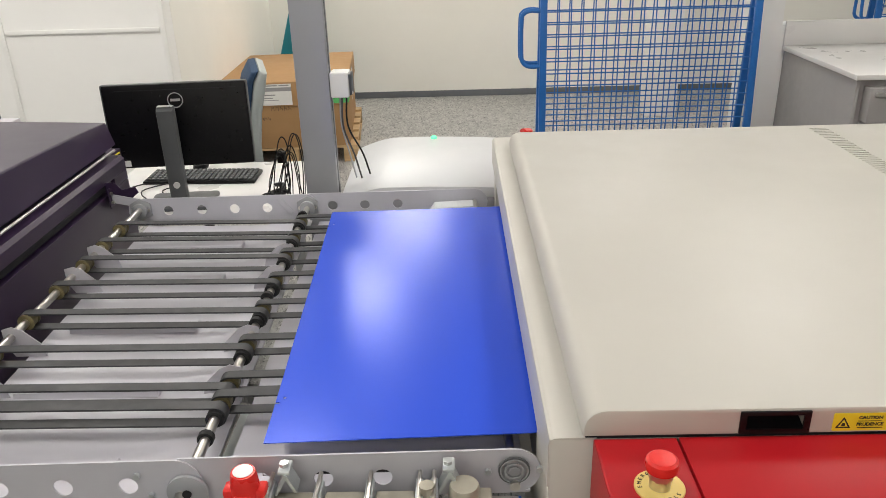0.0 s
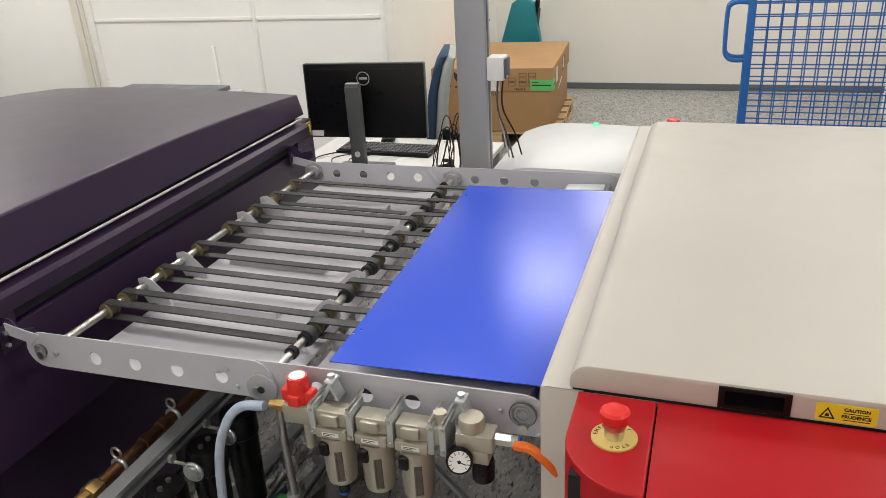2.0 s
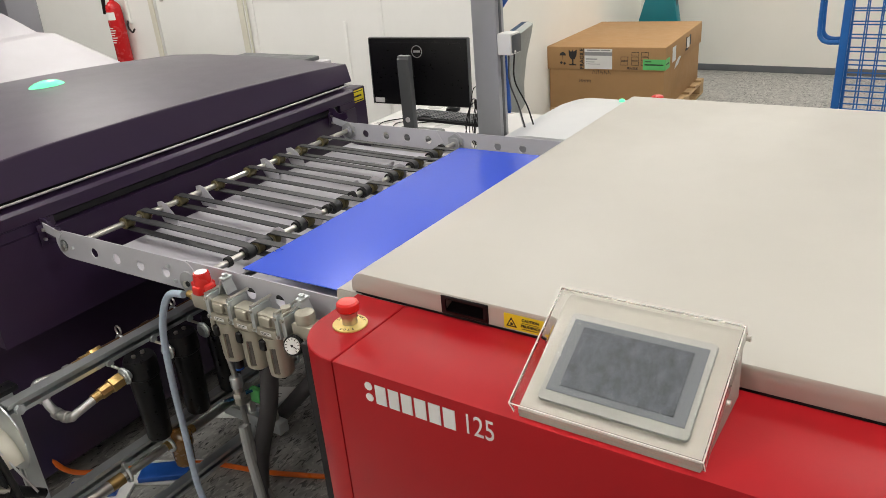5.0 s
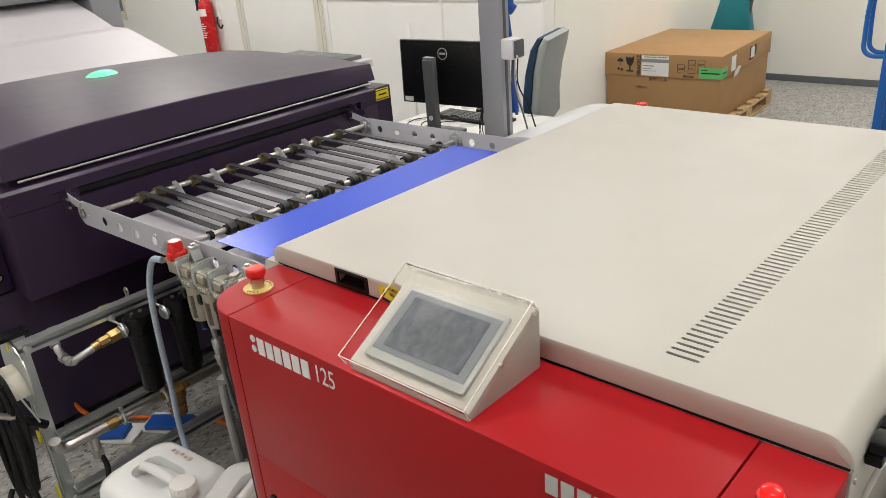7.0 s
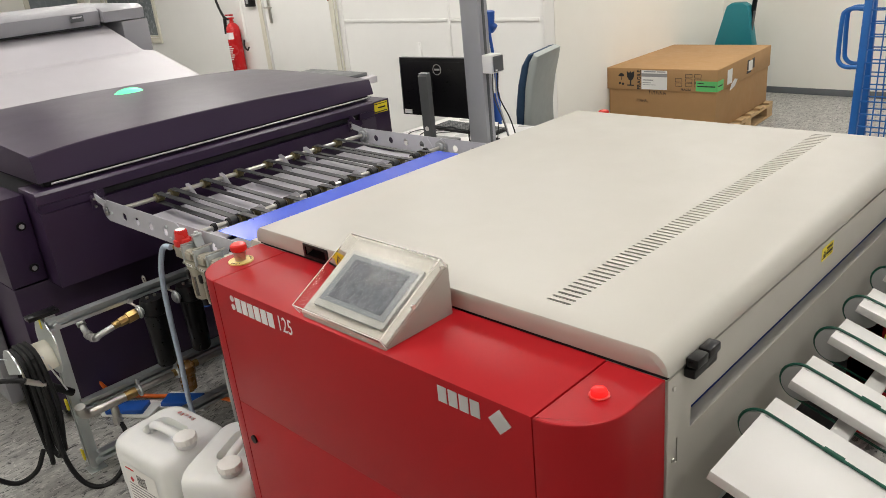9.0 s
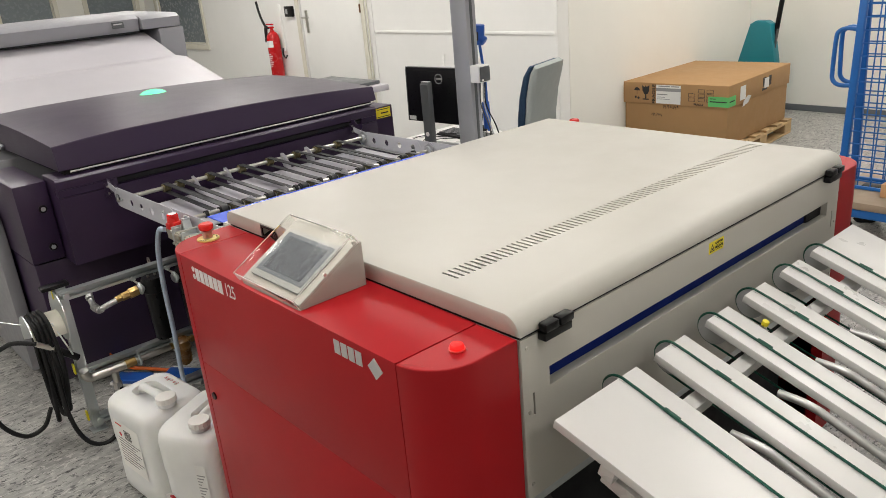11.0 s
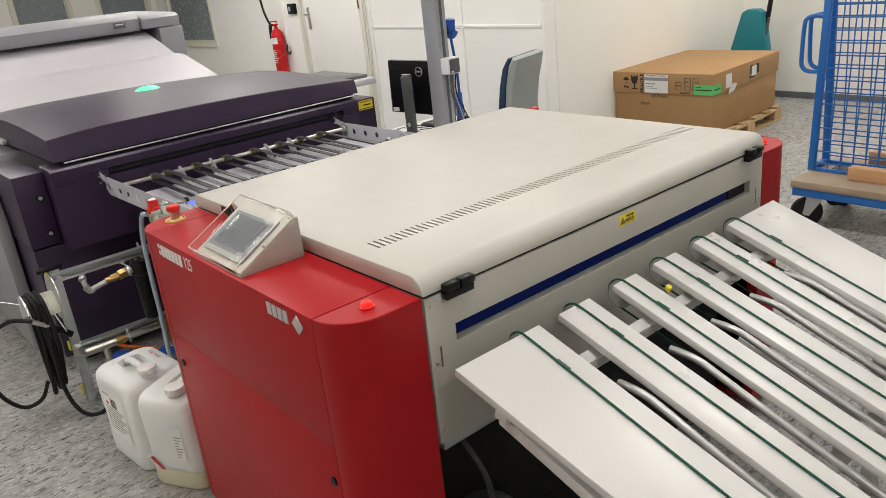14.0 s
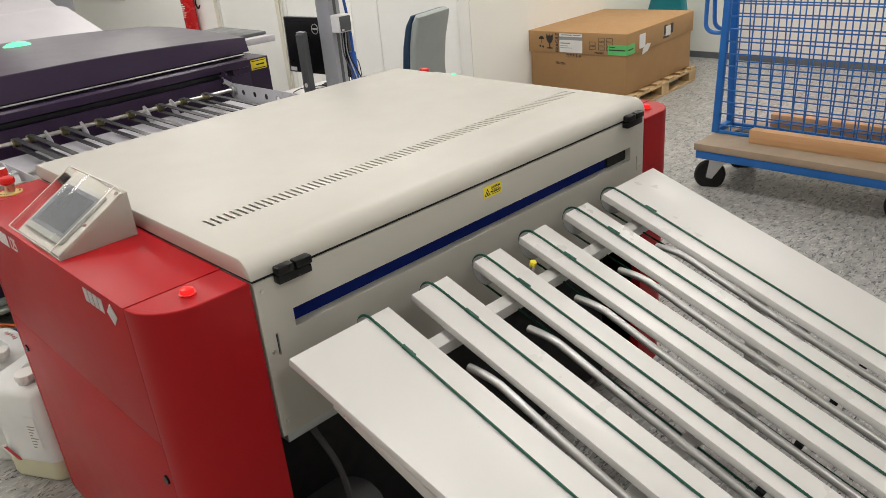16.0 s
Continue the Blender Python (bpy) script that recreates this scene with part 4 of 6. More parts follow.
part("hood_edge", bm_box(-3.248, -3.236, 0.12, 2.04, 1.425, 1.433), M["deep"], ps)
he = part("hood_end", bm_prism([(-3.22, 1.44), (-3.205, 1.505), (-3.26, 1.530), (-4.1, 1.550), (-4.2, 1.44)], "y", 2.055, 2.335, 0.012), M["hood"], ps, "rounded grey hood end")
part("hood_leg", bm_prism([(-3.24, 1.10), (-3.22, 1.434), (-4.2, 1.434), (-4.2, 1.10)], "y", 2.17, 2.35, 0.008), M["hood"], ps)
b = part("badge", bm_box(-3.238, -3.232, 1.86, 1.94, 1.465, 1.505, 0.001), M["dark_grey"], ps, "small dark badge")
part("badge_bar", bm_box(-3.2318, -3.231, 1.87, 1.93, 1.488, 1.496), M["silver_print"], b)
for o in ps.children:
    if o.name.startswith(("hood", "badge")):
        o.location += Vector((-0.17, 0, 0.03))
ps.rotation_euler.z = radians(0.78)
ps.location.x -= 0.022
bx = thing("flat_tray", (-2.0, 2.75, 1.0), "flat dark tray on a pale ledge behind the platesetter", "tray")
part("ledge", bm_box(-2.46, -1.84, 2.48, 2.9, 1.01, 1.048, 0.004), M["pale_cover"], bx)
part("post", bm_box(-2.3, -2.2, 2.6, 2.8, 0.0, 1.0095), M["side_grey"], bx)
part("tray", bm_box(-2.44, -1.90, 2.50, 2.88, 1.0485, 1.070, 0.005), M["dark_grey"], bx)


# ---------------------------------------------------------------- stacker
st = thing("plate_stacker", (1.9, 1.53, 0), "sloping stacker of white boards with green cords", "stacker")
SL = 0.33
LEN = 1.42
SX, SZ = 1.228, 0.921
run = Vector((1, 0, -SL)).normalized()
nor = Vector((SL, 0, 1)).normalized()
sm = Matrix((run, (0, 1, 0), nor)).transposed().to_4x4()
sm.translation = (SX, 0, SZ)
BOARDS = ((0.864, 1.125, 0.05, 0.0), (1.194, 1.307, -0.014, -0.014), (1.400, 1.495, -0.028, -0.028), (1.571, 1.674, -0.026, -0.026), (1.762, 1.862, -0.042, -0.042), (1.938, 2.203, -0.046, -0.046))
CORDS = ((1.067, -0.010), (1.256, -0.014), (1.436, -0.028), (1.614, -0.026), (1.806, -0.042), (1.989, -0.046))
for (a, b, ga, gb), (c, gc) in zip(BOARDS, CORDS):
    pts = [(0, a), (LEN, a + ga * LEN), (LEN, b + gb * LEN), (0, b)]
    brd = part("board", bm_move(bm_prism(pts, "z", -0.019, 0, 0.001), sm), M["white_board"], st, "white laminated board")
    pulley = part("pulley", bm_move(bm_lathe([(0.008, -0.006), (0.037, -0.006), (0.034, 0), (0.037, 0.006), (0.008, 0.006)], 24, pose(0.010, c, -0.036, 90)), sm), M["grey_plastic"], st, "grey cord pulley")
    loop = arc(0.010, -0.036, 0.0395, 84, 262, 14)
    path = [(LEN * k / 6, c + gc * LEN * k / 6, 0.0035) for k in range(6, 0, -1)] + [(0.045, c, 0.0035)] + [(u, c, v) for u, v in loop] + [(0.2, c, -0.075), (LEN, c + gc * LEN, -0.075)]
    part("cord", bm_move(bm_tube(path, 0.0029, 6), sm), M["green_cord"], st, "dark green drive cord")
    part("cord_joint", bm_move(bm_cyl((0.11, c, 0.004), (0.145, c, 0.004), 0.0046, 8), sm), M["green_cord"], st)
for y in (1.165, 1.362, 1.540, 1.725, 1.903):
    p = smooth_path([(0.215, y, -0.033), (0.255, y, -0.021), (0.29, y, -0.0155), (0.33, y, -0.0165), (0.6, y - 0.010, -0.023), (LEN, y - 0.032, -0.032)], 5)
    part("lift_tube", bm_move(bm_tube(p, 0.0092, 12), sm), M["tube_alu"], st, "bent aluminium tube")
for u, z in ((0.115, -0.060), (0.62, -0.070), (1.1, -0.070)):
    part("cross_bar", bm_move(bm_box(u - 0.017, u + 0.017, 0.90, 2.16, z - 0.02, z + 0.02, 0.003), sm), M["white_board"], st, "pale cross bar")
for y in (0.93, 2.12):
    part("side_bar", bm_move(bm_box(0.10, LEN - 0.05, y - 0.012, y + 0.012, -0.112, -0.082, 0.003), sm), M["white_board"], st)
    for x in (1.62, 2.45):
        z = SZ - SL * (x - SX) - 0.10
        part("leg", bm_box(x - 0.02, x + 0.02, y - 0.02, y + 0.02, fz(y), z, 0.002), M["white_board"], st)
    part("strut", bm_cyl((1.18, y, 0.45), (1.62, y, 0.30), 0.015, 8), M["white_board"], st)
for u in (0.78,):
    for y in (1.165, 1.362, 1.540, 1.725, 1.903):
        part("clip", bm_move(bm_box(u - 0.009, u + 0.009, y + 0.007, y + 0.025, -0.031, -0.0195, 0.002), sm), M["black"], st)
sensor = part("sensor", bm_move(bm_cyl((0.085, 1.523, -0.052), (0.085, 1.523, -0.012), 0.0075, 14), sm), M["steel"], st, "small sensor with a yellow cap")
part("cap", bm_move(bm_cyl((0.085, 1.523, -0.0115), (0.085, 1.523, 0.001), 0.0085, 14, bev=0.002), sm), M["yellow"], sensor, "yellow cap")

# hoses in the dark under the processor
for pts, r, mt, nm in (([(1.10, 0.95, 0.66), (1.17, 0.97, 0.55), (1.16, 1.0, 0.38), (1.10, 1.08, 0.2), (1.0, 1.2, 0.03)], 0.008, "grey_hose", "grey drain hose"),
                       ([(1.08, 0.93, 0.3), (1.16, 0.98, 0.34), (1.2, 1.1, 0.24), (1.14, 1.22, 0.06)], 0.007, "grey_hose", "thin grey hose")):
    solo("hose", bm_tube(smooth_path(pts, 8), r), M[mt], nm + " hanging below the processor", "hose")
pts = smooth_path([(1.08, 1.0, 0.16), (1.2, 1.1, 0.20), (1.24, 1.28, 0.26), (1.15, 1.42, 0.26), (1.04, 1.48, 0.22)], 26)
solo("corrugated_hose", bm_tube(pts, lambda s: 0.023 if int(s * (len(pts) - 1)) % 2 else 0.0195, 12), M["dark_teal"], "dark teal corrugated hose below the processor", "hose")
solo("drum", bm_lathe([(0.0, 0.0), (0.10, 0.0), (0.105, 0.01), (0.105, 0.30), (0.095, 0.32), (0, 0.32)], 24, pose(1.13, 0.98, fz(0.98))), M["dark_grey"], "dark grey plastic drum below the outlet", "container")


# ---------------------------------------------------------------- air service unit on the near rail
air = thing("air_service_unit", (-0.33, 0.86, 0.9), "row of air filters, valve and regulator on the rail", "air unit")
YA = 0.862
vb = part("valve_block", bm_box(-0.525, -0.468, YA - 0.020, YA + 0.018, 0.925, 0.962, 0.003), M["frl"], air, "champagne valve block")
part("valve_neck", bm_cyl((-0.489, YA, 0.865), (-0.489, YA, 0.925), 0.0085, 14), M["frl"], air)
kn = part("valve_knob", bm_add(bm_lathe([(0.020, 0.963), (0.021, 0.985), (0.019, 1.008), (0.0175, 1.013), (0, 1.0135)], 20, pose(-0.497, YA, 0)), bm_box(-0.528, -0.466, YA - 0.012, YA + 0.012, 0.963, 0.988, 0.004),
          bm_box(-0.509, -0.485, YA - 0.026, YA + 0.026, 0.963, 0.985, 0.004)), M["estop_red"], air, "red turning knob")
part("knob_disc", bm_cyl((-0.497, YA, 1.0137), (-0.497, YA, 1.0145), 0.0145, 20), M["white_print"], kn)
for i, x in enumerate((-0.432, -0.357, -0.283)):
    h = part("filter_head", bm_add(bm_box(x - 0.029, x + 0.029, YA - 0.018, YA + 0.018, 0.930, 0.960, 0.004), bm_box(x - 0.017, x + 0.017, YA - 0.027, YA - 0.0175, 0.935, 0.958, 0.004)), M["frl"], air, "cast filter head")
    part("collar", bm_box(x - 0.030, x + 0.030, YA - 0.026, YA + 0.022, 0.908, 0.9295, 0.004), M["frl"], h)
    part("name_plate", marks([(-0.016, 0.016, -0.004, 0.004)], face((x, YA - 0.0262, 0.919), (1, 0, 0), (0, 0, 1))), M["paper"], h)
    part("small_print", marks([(-0.013, 0.010, 0.001, 0.0022), (-0.013, 0.004, -0.0022, -0.001)], face((x, YA - 0.0269, 0.919), (1, 0, 0), (0, 0, 1)), 0.0003), M["ink"], h)
    cup = bm_lathe([(0.0, 0.803), (0.020, 0.803), (0.0265, 0.809), (0.0285, 0.826), (0.0295, 0.9075)], 24, pose(x, YA, 0))
    cup = bm_cut(cup, bm_box(x + 0.004, x + 0.017, YA - 0.04, YA - 0.015, 0.818, 0.884))
    bw = part("bowl_guard", cup, M["frl"], air, "champagne bowl guard")
    part("sight_glass", bm_lathe([(0.0, 0.810), (0.0245, 0.810), (0.0245, 0.90), (0, 0.90)], 20, pose(x, YA, 0)), M["clear_bowl"], bw)
    part("latch", bm_box(x - 0.022, x - 0.004, YA - 0.035, YA - 0.022, 0.876, 0.902, 0.004), M["black"], bw, "black bowl latch")
    part("drain", bm_cyl((x, YA, 0.778 if i == 0 else 0.792), (x, YA, 0.8025), 0.0115 if i == 0 else 0.007, 12), M["black"], bw)
    if i == 0:
        part("drain_ring", bm_cyl((x, YA, 0.772), (x, YA, 0.7775), 0.0105, 12), M["blue_plastic"], bw, "blue release ring")
for x in (-0.466, -0.3945, -0.320, -0.247, -0.226):
    c = part("joint_clamp", bm_box(x - 0.006, x + 0.006, YA - 0.024, YA + 0.030, 0.912, 0.972, 0.002), M["zinc"], air, "plated joint clamp")
    for z in (0.920, 0.964):
        part("clamp_screw", bm_cyl((x, YA - 0.029, z), (x, YA - 0.0245, z), 0.004, 10), M["steel"], c)
    part("clamp_bolt", bm_cyl((x, YA - 0.024, 0.975), (x, YA + 0.04, 0.975), 0.0035, 8), M["steel"], c)
part("outlet_block", bm_add(bm_box(-0.248, -0.222, YA - 0.018, YA + 0.018, 0.928, 0.962, 0.003), bm_cyl((-0.236, YA, 0.962), (-0.236, YA, 0.984), 0.0115, 8)), M["frl"], air)
rg = part("regulator", bm_add(bm_box(-0.205, -0.142, YA - 0.022, YA + 0.020, 0.930, 0.962, 0.004), bm_lathe([(0.0215, 0.962), (0.022, 0.980), (0.020, 0.984), (0, 0.985)], 24, pose(-0.182, YA, 0)), bm_box(-0.195, -0.150, YA - 0.020, YA + 0.018, 0.905, 0.930, 0.003)), M["frl"], air, "champagne pressure regulator")
part("regulator_knob", bm_cyl((-0.165, YA, 0.862), (-0.165, YA, 0.9045), 0.019, 14, bev=0.003), M["black"], rg, "black ribbed knob")
gm = look((-0.194, 0.826, 0.919), (0.15, -0.4, 1.35))
gauge = part("pressure_gauge", bm_move(bm_lathe([(0.0215, -0.002), (0.0225, 0.0), (0.0225, 0.024), (0.018, 0.028), (0, 0.028)], 28), gm @ pose(0, 0, 0)), M["black"], air, "round black pressure gauge")
part("dial", bm_move(bm_cyl((0, 0, -0.0042), (0, 0, -0.0022), 0.0180, 28), gm), M["paper"], gauge, "white dial")
part("dial_marks", bm_move(bm_add(*[bm_move(bm_box(0.0125, 0.0175, -0.0006, 0.0006, -0.0047, -0.0043), pose(0, 0, 0, 0, 0, a)) for a in range(-45, 226, 27)], bm_move(bm_box(-0.004, 0.013, -0.0008, 0.0008, -0.0048, -0.0043), pose(0, 0, 0, 0, 0, 205)), bm_cyl((0, 0, -0.0048), (0, 0, -0.0043), 0.003, 10)), gm), M["ink"], gauge)
part("outlet_fitting", bm_add(bm_cyl((-0.142, YA, 0.948), (-0.115, YA, 0.948), 0.011, 6), bm_cyl((-0.115, YA, 0.948), (-0.104, YA, 0.947), 0.010, 14)), M["steel"], air)
part("fitting_ring", bm_cyl((-0.104, YA, 0.947), (-0.100, YA, 0.947), 0.011, 16), M["blue_plastic"], air, "blue release ring")
part("inlet_fitting", bm_add(bm_cyl((-0.545, YA, 0.944), (-0.525, YA, 0.944), 0.012, 6), bm_cyl((-0.56, YA, 0.944), (-0.545, YA, 0.944), 0.009, 12)), M["brass"], air, "brass hose fitting")
for x in (-0.443, -0.205):
    part("hanger", bm_add(bm_prism([(x - 0.016, 0.962), (x - 0.012, 0.962), (x + 0.003, 0.990), (x + 0.014, 0.968), (x + 0.018, 0.968), (x + 0.005, 0.999), (x + 0.0, 0.999)], "y", YA + 0.006, YA + 0.034), bm_box(x - 0.008, x + 0.010, YA + 0.008, YA + 0.036, 0.997, 1.004, 0.002), bm_cyl((x, YA + 0.022, 1.004), (x, YA + 0.022, 1.010), 0.007, 6)), M["zinc"], air, "plated hanger bracket")

for o in air.children:
    o.matrix_parent_inverse = Matrix.Translation((0.020, 0.010, -0.005)) @ o.matrix_parent_inverse

solo("clear_hose", bm_tube(smooth_path([(-0.546, YA, 0.940), (-0.60, YA, 0.928), (-0.64, YA, 0.880), (-0.668, 0.86, 0.80), (-0.684, 0.86, 0.65), (-0.688, 0.86, 0.48), (-0.674, 0.85, 0.30), (-0.60, 0.84, 0.17), (-0.50, 0.84, 0.106)], 10), 0.0092, 12), M["hose_blue"], "blue-tinted braided hose down from the valve", "hose")
solo("orange_tube", bm_tube(smooth_path([(-0.089, YA, 0.943), (-0.06, YA, 0.940), (-0.028, 0.86, 0.915), (-0.012, 0.88, 0.87), (-0.008, 0.95, 0.80)], 8), 0.0085, 10), M["orange"], "orange air tube into the processor", "hose")
solo("orange_floor_tube", bm_tube(smooth_path([(-1.34, 0.75, 0.30), (-1.30, 0.80, 0.16), (-1.22, 0.92, 0.108), (-1.0, 1.08, 0.102), (-0.75, 1.16, 0.101), (-0.48, 1.28, 0.100), (-0.2, 1.45, 0.099), (-0.02, 1.5, 0.13)], 8), 0.0085, 8), M["orange"], "orange air tube lying on the floor", "hose")
solo("orange_loop", bm_tube(smooth_path([(-0.05, 1.05, 0.62), (-0.18, 1.1, 0.56), (-0.26, 1.15, 0.45), (-0.24, 1.2, 0.32), (-0.12, 1.22, 0.22), (0.02, 1.2, 0.16)], 8), 0.007, 8), M["orange"], "orange air tube in a loose loop", "hose")
solo("steel_hose", bm_tube(smooth_path([(-0.42, 1.3, 0.50), (-0.33, 1.3, 0.40), (-0.2, 1.28, 0.26), (0.0, 1.26, 0.1)], 10), 0.009, 8), M["zinc"], "braided steel hose below the table", "hose")
for i, pts in enumerate(([(-0.49, 1.05, 0.86), (-0.515, 1.05, 0.70), (-0.56, 1.05, 0.50), (-0.64, 1.05, 0.30), (-0.70, 1.06, 0.09)], [(-0.30, 1.30, 0.76), (-0.45, 1.30, 0.60), (-0.60, 1.30, 0.45), (-0.74, 1.30, 0.30), (-0.88, 1.30, 0.15)])):
    solo("drain_pipe", bm_tube(smooth_path(pts, 6), 0.025, 14), M["pvc"], "dark grey plastic drain pipe under the table", "pipe")
solo("pale_hose", bm_tube(smooth_path([(-0.60, 0.98, 0.46), (-0.585, 0.97, 0.36), (-0.555, 0.96, 0.22), (-0.56, 0.98, 0.02)], 8), 0.013, 10), M["grey_plastic"], "pale grey drain hose", "hose")
pts = smooth_path([(-0.70, 1.42, 0.80), (-0.62, 1.40, 0.78), (-0.54, 1.38, 0.80), (-0.48, 1.36, 0.86)], 20)
solo("ribbed_conduit", bm_tube(pts, lambda s: 0.022 if int(s * (len(pts) - 1)) % 2 else 0.017, 12), M["grey_plastic"], "short ribbed grey conduit", "conduit")


# ---------------------------------------------------------------- pipe rack
rack = thing("pipe_rack", (-0.9, 1.2, 0), "galvanised strut rack carrying pipes and filters", "rack")


def strut(p0, p1):
    """A slotted channel: three walls along the line."""
    p0, p1 = Vector(p0), Vector(p1)
    L = (p1 - p0).length
    w = 0.0175
    e = 0.003
    pts = [(-w, -w), (w, -w), (w, w), (w - 0.011, w), (w - 0.011, w - e), (w - e, w - e), (w - e, -w + e), (-w + e, -w + e), (-w + e, w - e), (-w + 0.011, w - e), (-w + 0.011, w), (-w, w)]
    bm = bm_prism(pts, "z", 0, L)
    d = p1 - p0
    q = d.to_track_quat("Z", "X" if abs(d.normalized().y) > 0.9 else "Y").to_matrix().to_4x4()
    return bm_move(bm, Matrix.Translation(p0) @ q)

RX = -0.90
for z, y0, y1 in ((0.712, 0.546, 2.2), (0.382, 0.575, 2.2), (0.165, 0.575, 2.2)):
    part("channel", strut((RX, y0, z), (RX, y1, z)), M["zinc"], rack, "slotted galvanised channel")
for y in (0.566, 1.95):
    part("post", strut((RX - 0.042, y, 0.115), (RX - 0.042, y, 0.735)), M["zinc"], rack)
    part("base_plate", bm_box(RX - 0.07, RX - 0.012, y - 0.03, y + 0.03, fz(y), fz(y) + 0.006, 0.001), M["zinc"], rack)
    part("post_foot", bm_cyl((RX - 0.042, y, fz(y) + 0.006), (RX - 0.042, y, 0.116), 0.012, 8), M["zinc"], rack)
for z in (0.712, 0.382, 0.165):
    part("end_cap", bm_box(RX - 0.064, RX - 0.046, 0.538, 0.545, z - 0.022, z + 0.022, 0.002), M["yellow"], rack, "yellow end cap")
    part("corner_bolt", bm_cyl((RX + 0.0215, 0.566, z), (RX + 0.034, 0.566, z), 0.013, 6), M["zinc"], rack)
part("black_cap", bm_box(RX - 0.065, RX - 0.02, 0.50, 0.60, 0.737, 0.752, 0.003), M["black"], rack)
# upper copper line behind the channel
part("copper_pipe", bm_tube([(-1.0, 0.87, 0.672), (-1.0, 2.2, 0.672)], 0.014, 14), M["copper"], rack, "aged copper pipe")
for y in (1.02, 1.08, 1.30, 1.36):
    part("pipe_joint", bm_cyl((-1.0, y - 0.014, 0.672), (-1.0, y + 0.014, 0.672), 0.0175, 14, bev=0.003), M["copper"], rack)


def brass_union(p, d, s=1.0):
    p, d = Vector(p), Vector(d).normalized()
    u = part("brass_union", bm_cyl(p, p + d * 0.030 * s, 0.017, 8), M["brass"], rack, "brass union")
    part("hex_nut", bm_cyl(p + d * 0.031 * s, p + d * 0.066 * s, 0.022, 6, bev=0.002), M["brass"], u)
    part("sleeve", bm_cyl(p - d * 0.022, p - d * 0.001, 0.0135, 14), M["brass"], u)

brass_union((-1.0, 0.80, 0.672), (0, 1, 0))
brass_union((-0.835, 0.745, 0.655), (0, 1, 0.12))
part("steel_bend", bm_tube(smooth_path([(-1.0, 0.78, 0.672), (-1.0, 0.735, 0.672), (-1.0, 0.672, 0.680), (-0.99, 0.675, 0.655), (-0.96, 0.668, 0.630), (-0.90, 0.664, 0.618), (-0.860, 0.668, 0.622), (-0.842, 0.672, 0.636), (-0.836, 0.725, 0.650)], 6), 0.0115, 14), M["tube_alu"], rack, "bent steel press-fit pipe")
for p, q in (((-1.0, 0.752, 0.672), (-1.0, 0.768, 0.672)), ((-0.985, 0.670, 0.648), (-0.972, 0.669, 0.638)), ((-0.925, 0.664, 0.620), (-0.905, 0.664, 0.618)), ((-0.889, 0.665, 0.618), (-0.870, 0.667, 0.621))):
    part("press_ring", bm_cyl(p, q, 0.0155, 16, bev=0.002), M["tube_alu"], rack)
for y in (0.93, 1.12, 1.45, 1.8):
    cl = part("pipe_clamp", bm_tube([(-1.0 + 0.018 * math.cos(a * math.pi / 8), y, 0.672 + 0.018 * math.sin(a * math.pi / 8)) for a in range(16)], 0.0045, 6, closed=True), M["zinc"], rack, "plated pipe clamp")
    part("clamp_eye", bm_tube([(-1.0 + 0.012 * math.cos(a * math.pi / 6), y, 0.708 + 0.014 * math.sin(a * math.pi / 6)) for a in range(12)], 0.003, 6, closed=True), M["steel"], cl)
# black filter housings
for y in (0.872, 1.012, 1.140):
    f = part("water_filter", bm_lathe([(0.0, 0.432), (0.030, 0.432), (0.034, 0.440), (0.040, 0.640), (0.044, 0.645), (0.044, 0.690), (0.040, 0.702), (0.0, 0.704)], 24, pose(-0.83, y, 0)), M["black"], rack, "tall black filter housing")
    for s in (-1, 1):
        part("cap_bolt", bm_cyl((-0.83, y + s * 0.014, 0.7042), (-0.83, y + s * 0.014, 0.711), 0.006, 8), M["steel"], f)
    part("port", bm_cyl((-0.83, y - 0.062, 0.668), (-0.83, y - 0.03, 0.668), 0.017, 12), M["zinc"], f)
    cl = part("pipe_clamp", bm_tube([(-0.83 + 0.021 * math.cos(a * math.pi / 8), y - 0.052, 0.668 + 0.021 * math.sin(a * math.pi / 8)) for a in range(16)], 0.005, 6, closed=True), M["zinc"], rack, "plated pipe clamp")
    part("clamp_rod", bm_cyl((-0.878, y - 0.056, 0.690), (-0.845, y - 0.054, 0.688), 0.004, 8), M["steel"], cl)
    part("clamp_washer", bm_cyl((-0.8785, y - 0.058, 0.700), (-0.870, y - 0.058, 0.700), 0.011, 6), M["zinc"], cl)
# lower line with tap and amber bowl
part("lower_pipe", bm_cyl((-0.845, 0.585, 0.372), (-0.845, 0.70, 0.372), 0.017, 16), M["steel"], rack, "chromed pipe")
part("lower_pipe", bm_cyl((-0.845, 0.74, 0.372), (-0.845, 1.9, 0.372), 0.012, 12), M["steel"], rack)
part("brass_sleeve", bm_cyl((-0.845, 0.70, 0.372), (-0.845, 0.74, 0.372), 0.018, 12), M["brass"], rack)
for y in (0.755, 0.90, 1.30, 1.42):
    part("pipe_clamp", bm_tube([(-0.845 + 0.020 * math.cos(a * math.pi / 8), y, 0.372 + 0.020 * math.sin(a * math.pi / 8)) for a in range(16)], 0.0055, 6, closed=True), M["zinc"], rack, "plated pipe clamp")
    part("clamp_ear", bm_box(-0.852, -0.838, y - 0.006, y + 0.006, 0.391, 0.415, 0.002), M["zinc"], rack)
part("elbow", bm_tube(smooth_path([(-0.845, 0.60, 0.372), (-0.845, 0.565, 0.375), (-0.838, 0.548, 0.395), (-0.83, 0.545, 0.42)], 5), 0.0175, 12), M["steel"], rack, "chromed elbow")
